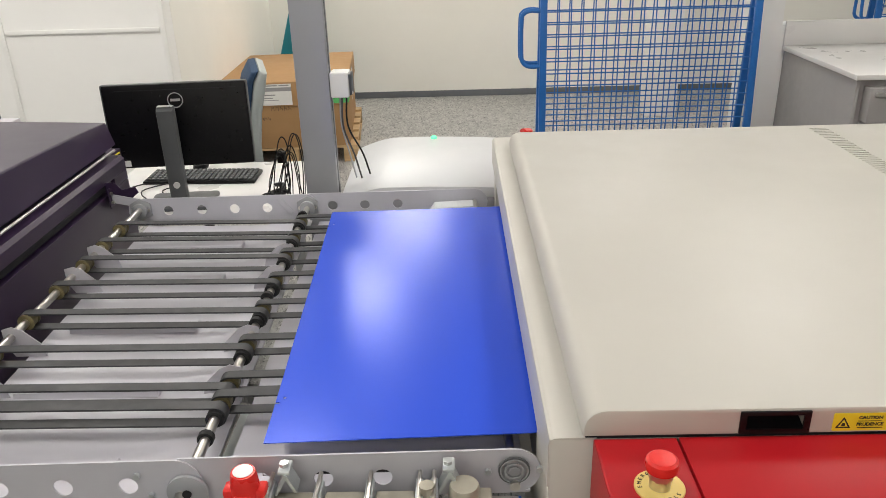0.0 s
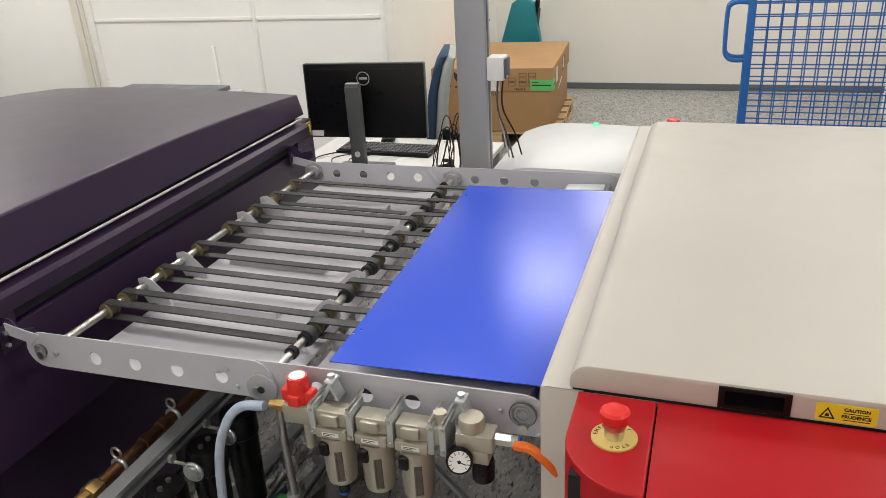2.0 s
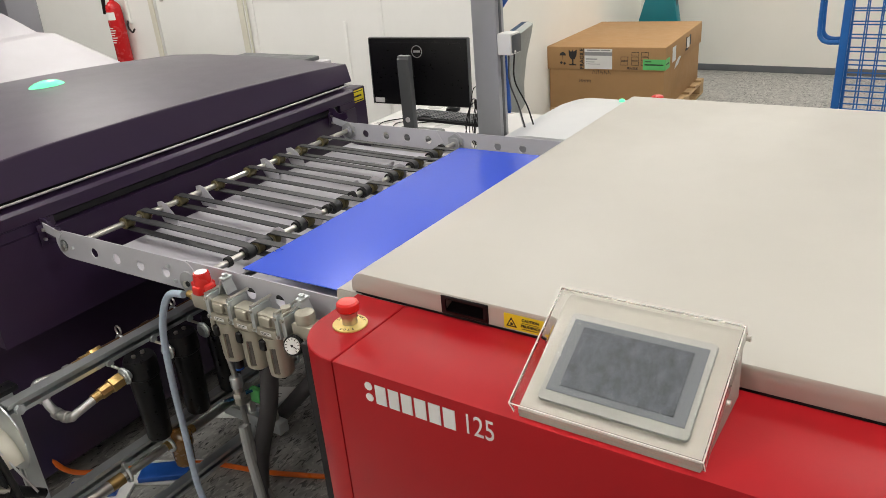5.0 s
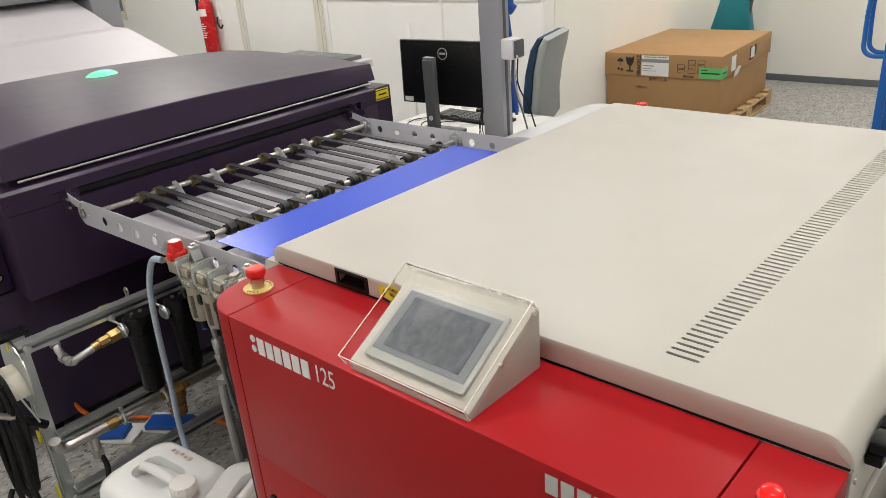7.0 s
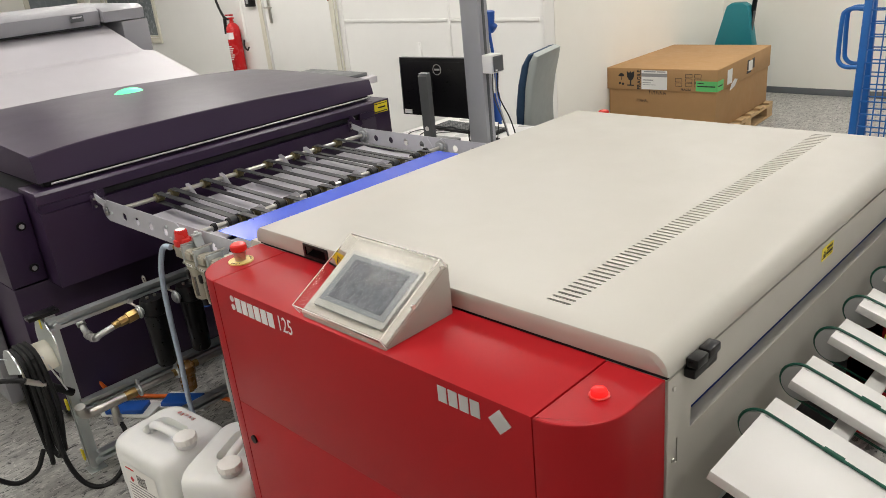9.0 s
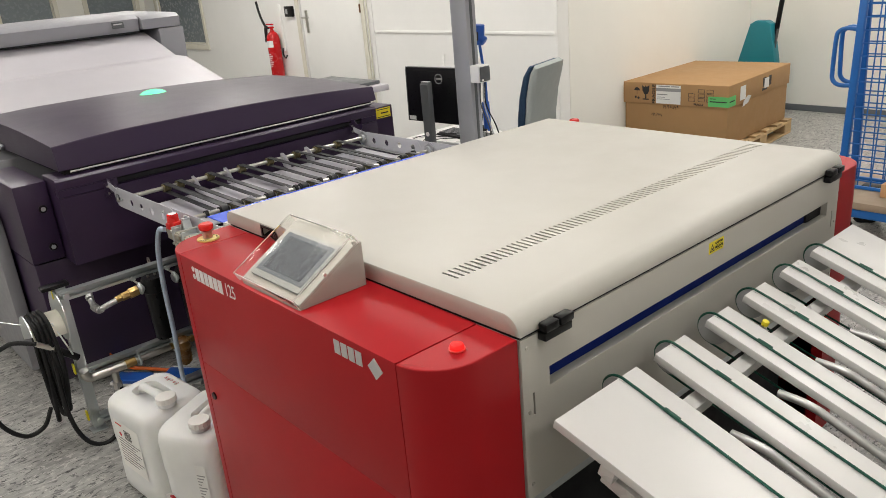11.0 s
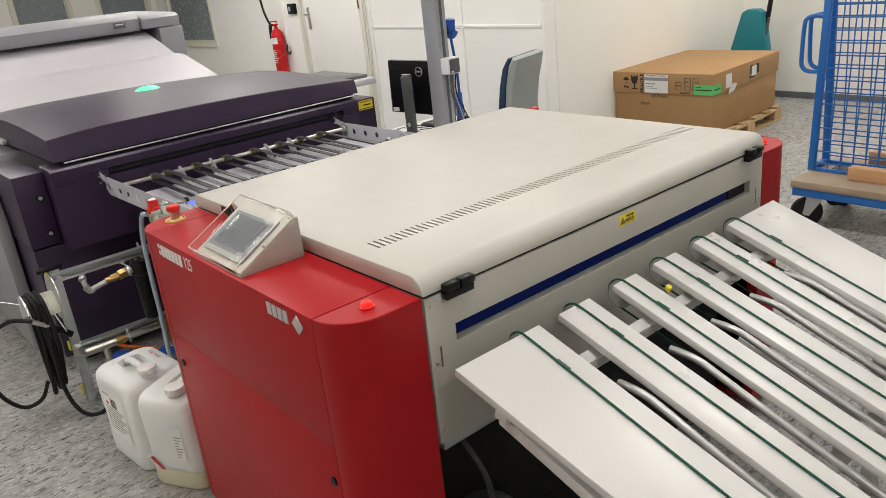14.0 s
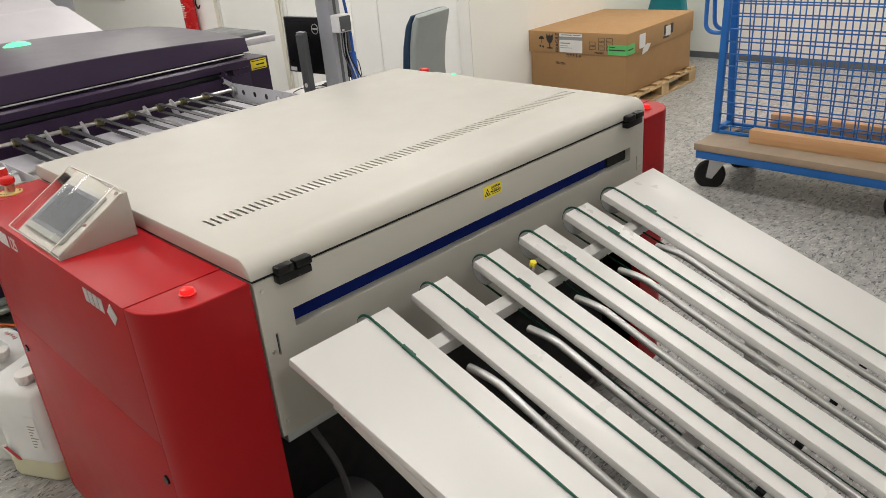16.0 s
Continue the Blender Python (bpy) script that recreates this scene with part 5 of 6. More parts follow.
part("tap_stub", bm_add(bm_cyl((-0.845, 0.655, 0.372), (-0.845, 0.655, 0.315), 0.014, 12), bm_cyl((-0.845, 0.655, 0.315), (-0.845, 0.655, 0.285), 0.017, 6)), M["steel"], rack)
ab = part("strainer_bowl", bm_lathe([(0.0, 0.272), (0.018, 0.274), (0.028, 0.285), (0.032, 0.345), (0.036, 0.350), (0.036, 0.385), (0.02, 0.396), (0, 0.397)], 20, pose(-0.845, 0.935, 0)), M["amber"], rack, "amber strainer bowl")
part("bowl_neck", bm_cyl((-0.845, 0.885, 0.374), (-0.845, 0.985, 0.374), 0.014, 10), M["brass"], ab)

rack.scale.z = 0.976

# cable saddle with a coiled hose and a nozzle
saddle = thing("hose_saddle", (-0.97, 0.45, 0.6), "pale metal hose saddle on the rack end", "hose holder")
part("back_plate", bm_prism(arc(-0.945, 0.610, 0.100, 0, 360, 28)[:-1], "y", 0.540, 0.544), M["zinc"], saddle, "round pale back plate")
part("drum", bm_prism(arc(-0.955, 0.555, 0.074, 0, 180, 18) + arc(-0.955, 0.555, 0.070, 180, 0, 18), "y", 0.425, 0.5395), M["frame_cream"], saddle, "half-round saddle")
part("front_plate", bm_prism(arc(-0.955, 0.555, 0.088, 20, 200, 14), "y", 0.420, 0.4245), M["zinc"], saddle)
part("wire", bm_cyl((-0.90, 0.50, 0.605), (-0.845, 0.53, 0.48), 0.003, 6), M["zinc"], saddle)
part("wire", bm_cyl((-1.04, 0.29, 0.66), (-0.99, 0.419, 0.60), 0.002, 6), M["zinc"], saddle)
coil = []
for k in range(4):
    dy = 0.432 + 0.016 * k
    coil += [(-0.955, dy, 0.640), (-0.880, dy + 0.004, 0.610), (-0.880 + 0.01 * k, dy + 0.01, 0.45), (-0.900, dy + 0.02 * math.sin(k), 0.235 + 0.012 * k), (-0.945, dy + 0.01, 0.215 + 0.01 * k), (-0.985, dy + 0.012, 0.28), (-1.01, dy + 0.014, 0.45), (-1.02, dy + 0.02, 0.60)]
coil = coil[:-1]
hs = thing("black_hose", (-0.9, 0.4, 0.0), "long black water hose, coiled over the saddle", "hose")
part("coil", bm_tube(smooth_path(coil, 7), 0.0085, 8), M["rubber"], hs)
part("loop", bm_tube(smooth_path([(-0.866, 0.425, 0.561), (-0.90, 0.37, 0.575), (-0.93, 0.34, 0.565), (-0.95, 0.29, 0.53), (-0.955, 0.24, 0.42), (-0.95, 0.245, 0.28), (-0.94, 0.31, 0.19), (-0.93, 0.38, 0.20), (-0.92, 0.42, 0.27)], 8), 0.0085, 8), M["rubber"], hs)
part("tail", bm_tube(smooth_path([(-0.88, 0.47, 0.62), (-0.86, 0.465, 0.45), (-0.85, 0.46, 0.25), (-0.83, 0.49, 0.13), (-0.80, 0.55, 0.10), (-0.79, 0.62, 0.15), (-0.82, 0.66, 0.24), (-0.845, 0.656, 0.30)], 8), 0.0085, 8), M["rubber"], hs)
nz = part("nozzle", bm_cyl((-0.862, 0.478, 0.520), (-0.858, 0.548, 0.455), 0.0135, 12, bev=0.003), M["black"], hs, "black spray nozzle")
part("ferrule", bm_cyl((-0.866, 0.425, 0.560), (-0.8625, 0.476, 0.522), 0.0105, 12), M["steel"], nz)

# things lying under the table
for i, (x, y, r) in enumerate(((-1.20, 0.83, 32), (-1.06, 1.0, 30))):
    b = solo("cleaning_block", bm_move(bm_box(-0.11, 0.11, -0.055, 0.055, 0, 0.014, 0.003), pose(x, y, fz(y) + 0.001, 0, 0, r)), M["paper"], "flat white pad lying on the floor", "pad", "floor pads")
    solo("blue_cloth", bm_move(bm_box(-0.09, 0.07, -0.04, 0.035, 0, 0.02, 0.004), pose(x + 0.01, y - 0.01, fz(y) + 0.016, 0, 0, r + 6)), M["blue_plastic"], "dark blue plastic tray on a white pad", "tray", "blue trays")
pp = solo("instruction_sheet", bm_move(bm_box(-0.14, 0.14, -0.10, 0.10, 0, 0.0015), pose(-1.12, 1.42, fz(1.32), 0, 0, 25)), M["paper"], "white printed sheet on the floor", "paper")
part("print", marks([(-0.12, 0.10, 0.05 - 0.02 * k, 0.056 - 0.02 * k) for k in range(6)], pose(-1.12, 1.42, fz(1.32) + 0.0018, 0, 0, 25)), M["grey_print"], pp)
vm = thing("valve_manifold", (-0.62, 1.15, 0.0), "steel valve manifold with a blue label below the table", "valve")
part("bar", bm_box(-0.72, -0.46, 1.10, 1.14, 0.24, 0.28, 0.003), M["zinc"], vm)
for x in (-0.68, -0.60, -0.52):
    part("valve", bm_add(bm_cyl((x, 1.12, 0.28), (x, 1.12, 0.36), 0.014, 10), bm_cyl((x, 1.085, 0.33), (x, 1.15, 0.33), 0.012, 8), bm_cyl((x, 1.12, 0.36), (x, 1.12, 0.375), 0.02, 6)), M["steel"], vm)
part("label_plate", bm_move(bm_box(-0.075, 0.075, -0.004, 0.004, -0.034, 0.034, 0.001), pose(-0.54, 1.08, 0.40, 62, 0, 72)), M["label_blue"], vm, "blue and green label plate")
part("handle", bm_box(-0.53, -0.49, 1.07, 1.09, 0.37, 0.42, 0.004), M["green_label"], vm)
part("stand", bm_box(-0.61, -0.59, 1.11, 1.13, fz(1.12), 0.239), M["zinc"], vm)
part("riser", bm_add(bm_cyl((-0.50, 1.12, 0.28), (-0.50, 1.12, 0.56), 0.016, 12), bm_cyl((-0.50, 1.12, 0.50), (-0.50, 1.12, 0.53), 0.022, 6), bm_cyl((-0.50, 1.12, 0.40), (-0.50, 1.12, 0.43), 0.022, 6)), M["steel"], vm, "threaded steel riser")
part("side_branch", bm_add(bm_cyl((-0.50, 1.12, 0.44), (-0.43, 1.12, 0.52), 0.012, 10), bm_cyl((-0.455, 1.12, 0.49), (-0.44, 1.12, 0.507), 0.018, 6)), M["zinc"], vm)
vm.location += Vector((-0.25, 0.09, 0))
sp = thing("supply_pipe", (-0.60, 1.0, 0.0), "dull steel supply pipe with hose nozzle below the valve", "pipe")
part("tube", bm_tube(smooth_path([(-0.585, 0.96, 0.88), (-0.600, 0.98, 0.74), (-0.610, 1.0, 0.60)], 6), 0.0080, 12), M["tube_alu"], sp)
part("clamp", bm_cyl((-0.610, 1.0, 0.575), (-0.612, 1.0, 0.610), 0.017, 12, bev=0.003), M["zinc"], sp)
part("fitting", bm_add(bm_cyl((-0.612, 1.0, 0.52), (-0.612, 1.0, 0.574), 0.014, 12), bm_cyl((-0.612, 1.0, 0.545), (-0.612, 1.0, 0.560), 0.019, 6)), M["steel"], sp)
part("lower_tube", bm_tube(smooth_path([(-0.612, 1.0, 0.52), (-0.63, 1.02, 0.36), (-0.66, 1.05, 0.20), (-0.67, 1.08, fz(1.08) + 0.008)], 6), 0.0075, 12), M["tube_alu"], sp)


# ---------------------------------------------------------------- canisters
def canister(at, turn, fluid, label, red_seal, cap_at):
    m = pose(*at, 0, 0, turn) @ Matrix.Diagonal((1, 1, 0.945, 1))
    W, D, H = 0.152, 0.120, 0.41
    t = thing("canister", at, label, "canister", "canisters by the processor")

    def shell(z0, z1, profile, inset=0.0):
        bm = bmesh.new()
        rings = []
        for z, s in profile:
            w, d = W * s - inset, D * s - inset
            rings.append([bm.verts.new((x, y, z)) for x, y in round_rect(-w, w, -d, d, 0.05, 6)])
        for a, b in zip(rings, rings[1:]):
            k = len(a)
            for i in range(k):
                bm.faces.new((a[i], a[(i + 1) % k], b[(i + 1) % k], b[i]))
        bm.faces.new(rings[0][::-1])
        bm.faces.new(rings[-1])
        return bm_move(bm, m)
    prof = [(0.0, 0.93), (0.006, 0.97), (0.02, 1.0), (0.10, 1.0), (0.12, 0.985), (0.20, 0.985), (0.22, 1.0), (0.325, 1.0), (0.347, 0.985), (0.362, 0.95), (0.372, 0.895), (0.378, 0.82), (0.380, 0.76)]
    cutz = fluid
    if cutz:
        lo = [p for p in prof if p[0] < cutz] + [(cutz, 1.0)]
        hi = [(cutz + 0.0004, 1.0)] + [p for p in prof if p[0] > cutz + 0.001]
        part("fluid_part", shell(0, 0, lo), M["can_fluid"], t, "lower wall with yellowish fluid behind")
        body = shell(0, 0, hi)
    else:
        body = shell(0, 0, prof)
    dip = bm_move(bm_prism(round_rect(-0.058, 0.090, -0.045, 0.045, 0.03, 5), "z", 0.348, 0.40), m)
    body = bm_cut(body, dip)
    part("body", body, M["can"], t, "milky white plastic body")
    hp = smooth_path([(-0.062, 0, 0.346), (-0.054, 0, 0.368), (-0.028, 0, 0.380), (0.050, 0, 0.380), (0.084, 0, 0.368), (0.092, 0, 0.345)], 5)
    part("handle", bm_move(bm_tube(hp, 0.014, 12), m), M["can"], t, "moulded carrying handle")
    cx, cy = cap_at
    part("spout", bm_move(bm_cyl((cx, cy, 0.378), (cx, cy, 0.392), 0.029, 20), m), M["can"], t)
    cap = [(0.034 if k % 2 else 0.0315) for k in range(32)]
    part("cap", bm_move(bm_prism([(cx + cap[k] * math.cos(k * math.pi / 16), cy + cap[k] * math.sin(k * math.pi / 16)) for k in range(32)], "z", 0.3925, 0.414, 0.002), m), M["white_fluid_cap"], t, "ribbed white screw cap")
    lab = part("label", bm_move(marks([(-0.085, 0.085, -0.10, 0.10)], face((0, D + 0.0006, 0.21), (-1, 0, 0), (0, 0, 1)), 0.0005), m), M["white_fluid_cap"], t, "printed paper label")
    rows = [(-0.075, 0.075 - 0.02 * (k % 3), 0.06 - 0.012 * k, 0.064 - 0.012 * k) for k in range(3, 12)]
    part("print", bm_move(marks(rows, face((0, D + 0.0013, 0.21), (-1, 0, 0), (0, 0, 1)), 0.0003), m), M["grey_print"], lab)
    part("barcode", bm_move(marks([(-0.02 + 0.006 * k, -0.017 + 0.006 * k, 0.035, 0.075) for k in range(8)], face((0, D + 0.0013, 0.21), (-1, 0, 0), (0, 0, 1)), 0.0003), m), M["ink"], lab)
    part("hazard_mark", bm_move(marks([(-0.075, -0.03, 0.082, 0.088)], face((0, D + 0.0013, 0.21), (-1, 0, 0), (0, 0, 1)), 0.0003), m), M["red_tag"], lab, "red heading bar")
    part("hazard_mark", bm_move(bm_move(bm_box(-0.008, 0.008, -0.008, 0.008, 0, 0.0003), face((0.052, D + 0.0013, 0.255), (-1, 0, 0), (0, 0, 1)) @ pose(0, 0, 0, 0, 0, 45)), m), M["red_tag"], lab, "red hazard diamond")
    side = part("side_label", bm_move(marks([(0.028, 0.068, -0.07, 0.07)], face((-W - 0.0006, 0, 0.20), (0, -1, 0), (0, 0, 1)), 0.0005), m), M["paper"], t)
    part("side_print", bm_move(bm_add(marks([(0.032, 0.062 - 0.006 * (k % 4), 0.03 - 0.012 * k, 0.034 - 0.012 * k) for k in range(8)], face((-W - 0.0013, 0, 0.20), (0, -1, 0), (0, 0, 1)), 0.0003)), m), M["grey_print"], side)
    if red_seal:
        part("seal_tab", bm_move(bm_move(bm_box(-0.018, 0.018, -0.05, 0.03, 0, 0.002), face((-W - 0.003, 0.078, 0.115), (0, -1, 0), (-0.2, 0, 1)) @ pose(0, 0, 0, 0, 0, 25)), m), M["paper"], t, "peeling paper tab")
        part("seal_print", bm_move(bm_move(bm_box(0.001, 0.0175, -0.048, 0.022, 0, 0.002), face((-W - 0.0056, 0.078, 0.115), (0, -1, 0), (-0.2, 0, 1)) @ pose(0, 0, 0, 0, 0, 25)), m), M["red_tag"], t, "red print on the tab")
    return t, m

c1, m1 = canister((-0.368, 0.640, fz(0.640)), 186, 0, "milky white plastic canister, nearly empty", False, (-0.112, 0.012))
c2, m2 = canister((-0.115, 0.722, fz(0.722)), 118, 0.085, "milky white plastic canister with some yellowish fluid", True, (-0.100, -0.040))
part("handwriting", text_mesh("Mai 2023", 0.019, m1 @ pose(0.02, 0.080, 0.3795, 0, 0, 180), M["ink"]), None, c1, "black handwriting")
part("handwriting", bm_move(bm_add(*[bm_box(-0.02 + 0.018 * k, -0.009 + 0.018 * k, -0.086 + 0.002 * (k % 2), -0.070 - 0.003 * (k % 3), 0.3790, 0.3800) for k in range(5)]), m1), M["pen_red"], c1, "illegible red handwriting")
part("handwriting", text_mesh("August 2023", 0.020, m2 @ pose(0.02, -0.076, 0.3802, 0, 0, 0), M["pen_blue"]), None, c2, "blue handwriting")


# ---------------------------------------------------------------- desk corner
DZ = 0.76
desk = thing("desk", (-1.15, 3.0, 0), "white desk with a grey steel frame", "desk")
part("desktop", bm_box(-1.53, -0.70, 2.50, 3.17, DZ - 0.025, DZ, 0.003), M["white_board"], desk, "white laminate top")
for x in (-1.50, -0.73):
    for y in (2.53, 3.14):
        part("leg", bm_box(x - 0.02, x + 0.02, y - 0.02, y + 0.02, 0, DZ - 0.0255, 0.002), M["grey_plastic"], desk)

mon = thing("monitor", (-1.125, 2.66, DZ), "black flat monitor seen from behind on a grey stand", "monitor")
mm = Matrix.Translation((-1.122, 2.672, 0)) @ pose(0, 0, 0, -2, 0, 5)
back = bm_prism(round_rect(-0.254, 0.254, 0.888, 1.190, 0.008, 3), "y", -0.004, 0.020, 0.003)
part("screen_case", bm_move(back, mm), M["black"], mon, "glossy black back shell")
part("rim", bm_move(bm_add(bm_box(-0.2545, 0.2545, -0.006, 0.021, 1.1905, 1.1930, 0.001), bm_box(0.2545, 0.2570, -0.006, 0.021, 0.888, 1.190, 0.001), bm_box(-0.2570, -0.2545, -0.006, 0.021, 0.888, 1.190, 0.001)), mm), M["dark_grey"], mon)
part("vent_line", bm_move(bm_box(-0.22, 0.22, -0.0062, -0.0042, 1.168, 1.171), mm), M["deep"], mon)
part("panel_glass", bm_move(bm_box(-0.238, 0.238, 0.0205, 0.0215, 0.905, 1.182), mm), M["screen"], mon)
part("stand_column", bm_move(bm_prism([(-0.032, 1.115), (-0.018, 1.128), (0.006, 1.128), (0.006, 0.775), (-0.030, 0.775)], "x", -0.030, 0.030, 0.006), Matrix.Translation((-1.135, 2.632, 0)) @ pose(0, 0, 0, 0, 0, 5)), M["dark_grey"], mon, "dark grey stand column")
part("column_cap", bm_move(bm_box(-0.026, 0.026, -0.026, 0.000, 1.1285, 1.1305, 0.0005), Matrix.Translation((-1.135, 2.632, 0)) @ pose(0, 0, 0, 0, 0, 5)), M["silver_print"], mon)
part("stand_neck", bm_box(-1.160, -1.110, 2.639, 2.652, 1.03, 1.10, 0.002), M["black"], mon)
part("stand_hole", bm_move(bm_cyl((0, -0.0335, 0.845), (0, -0.0305, 0.845), 0.012, 18), Matrix.Translation((-1.135, 2.632, 0)) @ pose(0, 0, 0, 0, 0, 5)), M["white_board"], mon, "cable hole through the column")
part("stand_base", bm_move(bm_prism(round_rect(-0.12, 0.12, -0.09, 0.09, 0.02, 4), "z", DZ + 0.0005, DZ + 0.014, 0.003), Matrix.Translation((-1.135, 2.645, 0)) @ pose(0, 0, 0, 0, 0, 5)), M["dark_grey"], mon, "flat grey stand base")
ring = bm_tube([(0.026 * math.cos(a * math.pi / 16), -0.0062, 1.132 + 0.026 * math.sin(a * math.pi / 16)) for a in range(32)], 0.0018, 6, closed=True)
part("round_mark", bm_move(ring, mm), M["silver_print"], mon, "plain silver ring mark")
part("round_mark", bm_move(bm_box(-0.017, 0.017, -0.0075, -0.0045, 1.128, 1.137), mm), M["silver_print"], mon)
part("sticker", bm_move(bm_box(-0.245, -0.194, -0.0065, -0.0045, 0.895, 0.917), mm), M["paper"], mon, "small white inventory sticker")

kb = thing("keyboard", (-1.17, 2.96, DZ), "black desktop keyboard behind the monitor", "keyboard")
km = pose(-1.185, 2.955, DZ + 0.001, 2, 0, -2)
part("base", bm_move(bm_box(-0.225, 0.225, -0.068, 0.068, 0, 0.014, 0.003), km), M["black"], kb)
key = finish(bm_box(-0.0078, 0.0078, -0.0078, 0.0078, 0, 0.007, 0.0015, 1), "key", M["dark_grey"])
for r in range(6):
    for c in range(22):
        if (r, c) in ((5, 5), (5, 6), (5, 7)):
            continue
        o = part("key", key, None, kb)
        o.matrix_parent_inverse = Matrix.Translation(-kb.location)
        o.matrix_basis = km @ Matrix.Translation((-0.207 + c * 0.0197, 0.052 - r * 0.0203, 0.0145))
mouse = thing("mouse", (-1.40, 3.07, DZ), "black computer mouse on the desk", "mouse")
part("shell", bm_move(bm_lathe([(0.0, 0.0), (0.028, 0.0), (0.031, 0.008), (0.027, 0.022), (0.014, 0.032), (0, 0.034)], 18), Matrix.Translation((-1.24, 3.10, DZ + 0.0005)) @ Matrix.Diagonal((1, 1.7, 1, 1))), M["black"], mouse)
sd = thing("screwdriver", (-1.45, 2.60, DZ), "steel screwdriver with a blue end on the desk", "tool")
part("shaft", bm_cyl((-1.50, 2.60, DZ + 0.013), (-1.30, 2.62, DZ + 0.013), 0.008, 10), M["steel"], sd)
part("grip", bm_cyl((-1.55, 2.595, DZ + 0.013), (-1.50, 2.60, DZ + 0.013), 0.012, 10, bev=0.002), M["blue_plastic"], sd, "blue grip")
part("head", bm_cyl((-1.30, 2.62, DZ + 0.016), (-1.285, 2.622, DZ + 0.016), 0.015, 12), M["steel"], sd)
rng = random.Random(4)
cb = thing("cable_bundle", (-0.78, 2.72, DZ), "tangle of black cables hanging beside the pole", "cables")
for k in range(9):
    x, y = -0.765 + rng.uniform(-0.03, 0.03), 2.60 + rng.uniform(-0.05, 0.08)
    z1 = 0.93 + rng.uniform(0, 0.09)
    pts = [(x - 0.06 + rng.uniform(-0.05, 0.03), y + 0.05, DZ + 0.006), (x - 0.04, y, DZ + 0.09), (x - 0.005, y - 0.01, z1), (x + 0.018, y, z1 + 0.005), (x + 0.03, y, z1 - 0.1), (x + 0.02 + rng.uniform(-0.03, 0.03), y + rng.uniform(-0.04, 0.04), DZ + 0.006)]
    part("cable", bm_tube(smooth_path(pts, 6), 0.0021, 6), M["rubber"], cb)
part("strap", bm_box(-0.79, -0.76, 2.585, 2.605, 0.93, 0.97, 0.004), M["black"], cb)
rt = thing("velcro_straps", (-0.86, 2.70, DZ), "heap of black straps on the desk", "straps")
for k in range(4):
    part("strap", bm_move(bm_tube(smooth_path([(-0.05, 0, 0.009), (-0.02, 0.02, 0.012), (0.03, -0.01, 0.012), (0.06, 0.015, 0.009)], 5), 0.008, 6), pose(-0.86 + 0.015 * k, 2.66 + 0.03 * k, DZ + 0.001 + 0.004 * k, 0, 0, 40 * k)), M["rubber"], rt)
for k in range(3):
    pts = [(-1.40 + 0.1 * k, 2.9, DZ + 0.005), (-1.46 + 0.08 * k, 2.80, DZ + 0.006), (-1.40 + 0.1 * k, 2.68, DZ + 0.006), (-1.22 + 0.04 * k, 2.62, DZ + 0.010), (-1.12, 2.64, DZ + 0.022)]
    solo("desk_cable", bm_tube(smooth_path(pts, 6), 0.0025, 6), M["rubber"], "thin black cable across the desk", "cable", "desk cables")

# pole with a switch box
pole = thing("aluminium_pole", (-0.605, 2.43, 0), "grey aluminium profile pole from floor to ceiling", "pole")
prof = bm_prism(round_rect(-0.657, -0.553, 2.392, 2.452, 0.004, 2), "z", 0.012, CEIL - 0.001)
part("profile", prof, M["alu"], pole, "grey anodised profile")
part("groove", bm_box(-0.5529, -0.5515, 2.414, 2.430, 0.05, CEIL - 0.05), M["dark_grey"], pole)
part("base_plate", bm_box(-0.68, -0.53, 2.36, 2.49, 0.0, 0.0118, 0.002), M["alu"], pole)
sb = thing("switch_box", (-0.515, 2.43, 1.24), "white wall switch box with a dark face on the pole", "switch")
part("box", bm_box(-0.5505, -0.492, 2.388, 2.458, 1.205, 1.283, 0.005), M["white_plastic"], sb)
part("face_plate", bm_box(-0.4915, -0.484, 2.393, 2.453, 1.211, 1.277, 0.003), M["dark_grey"], sb, "dark rocker face")
part("tag", bm_box(-0.4838, -0.4830, 2.398, 2.410, 1.214, 1.222), M["paper"], sb)
for dx, dy, mt in ((0.0, 0.0, "grey_hose"), (0.012, 0.02, "rubber"), (-0.01, 0.03, "grey_plastic")):
    solo("switch_cable", bm_tube(smooth_path([(-0.52 + dx, 2.42 + dy, 1.205), (-0.522 + dx, 2.42 + dy, 1.10), (-0.49 + dx * 2.2, 2.44 + dy, 0.98), (-0.47 + dx * 2, 2.46 + dy, 0.80), (-0.50, 2.47 + dy, 0.40), (-0.52, 2.47 + dy, 0.005)], 6), 0.003, 8), M[mt], "cable hanging down from the switch box", "cable", "pole cables")
bp = thing("blue_plug", (-0.55, 2.50, 1.40), "blue industrial plug and cable behind the pole", "plug")
part("plug", bm_add(bm_cyl((-0.615, 2.52, 1.36), (-0.605, 2.52, 1.45), 0.026, 16, bev=0.005), bm_cyl((-0.61, 2.52, 1.39), (-0.585, 2.53, 1.37), 0.022, 14, bev=0.004)), M["blue_plastic"], bp)
part("lead", bm_tube(smooth_path([(-0.61, 2.52, 1.36), (-0.60, 2.53, 1.2), (-0.595, 2.53, 1.05), (-0.59, 2.53, 0.95)], 6), 0.007, 8), M["blue_plastic"], bp)
part("socket", bm_cyl((-0.60, 2.53, 0.96), (-0.605, 2.53, 1.09), 0.018, 14, bev=0.004), M["blue_plastic"], bp)
part("hanger", bm_box(-0.625, -0.59, 2.4525, 2.496, 1.38, 1.42, 0.003), M["black"], bp)

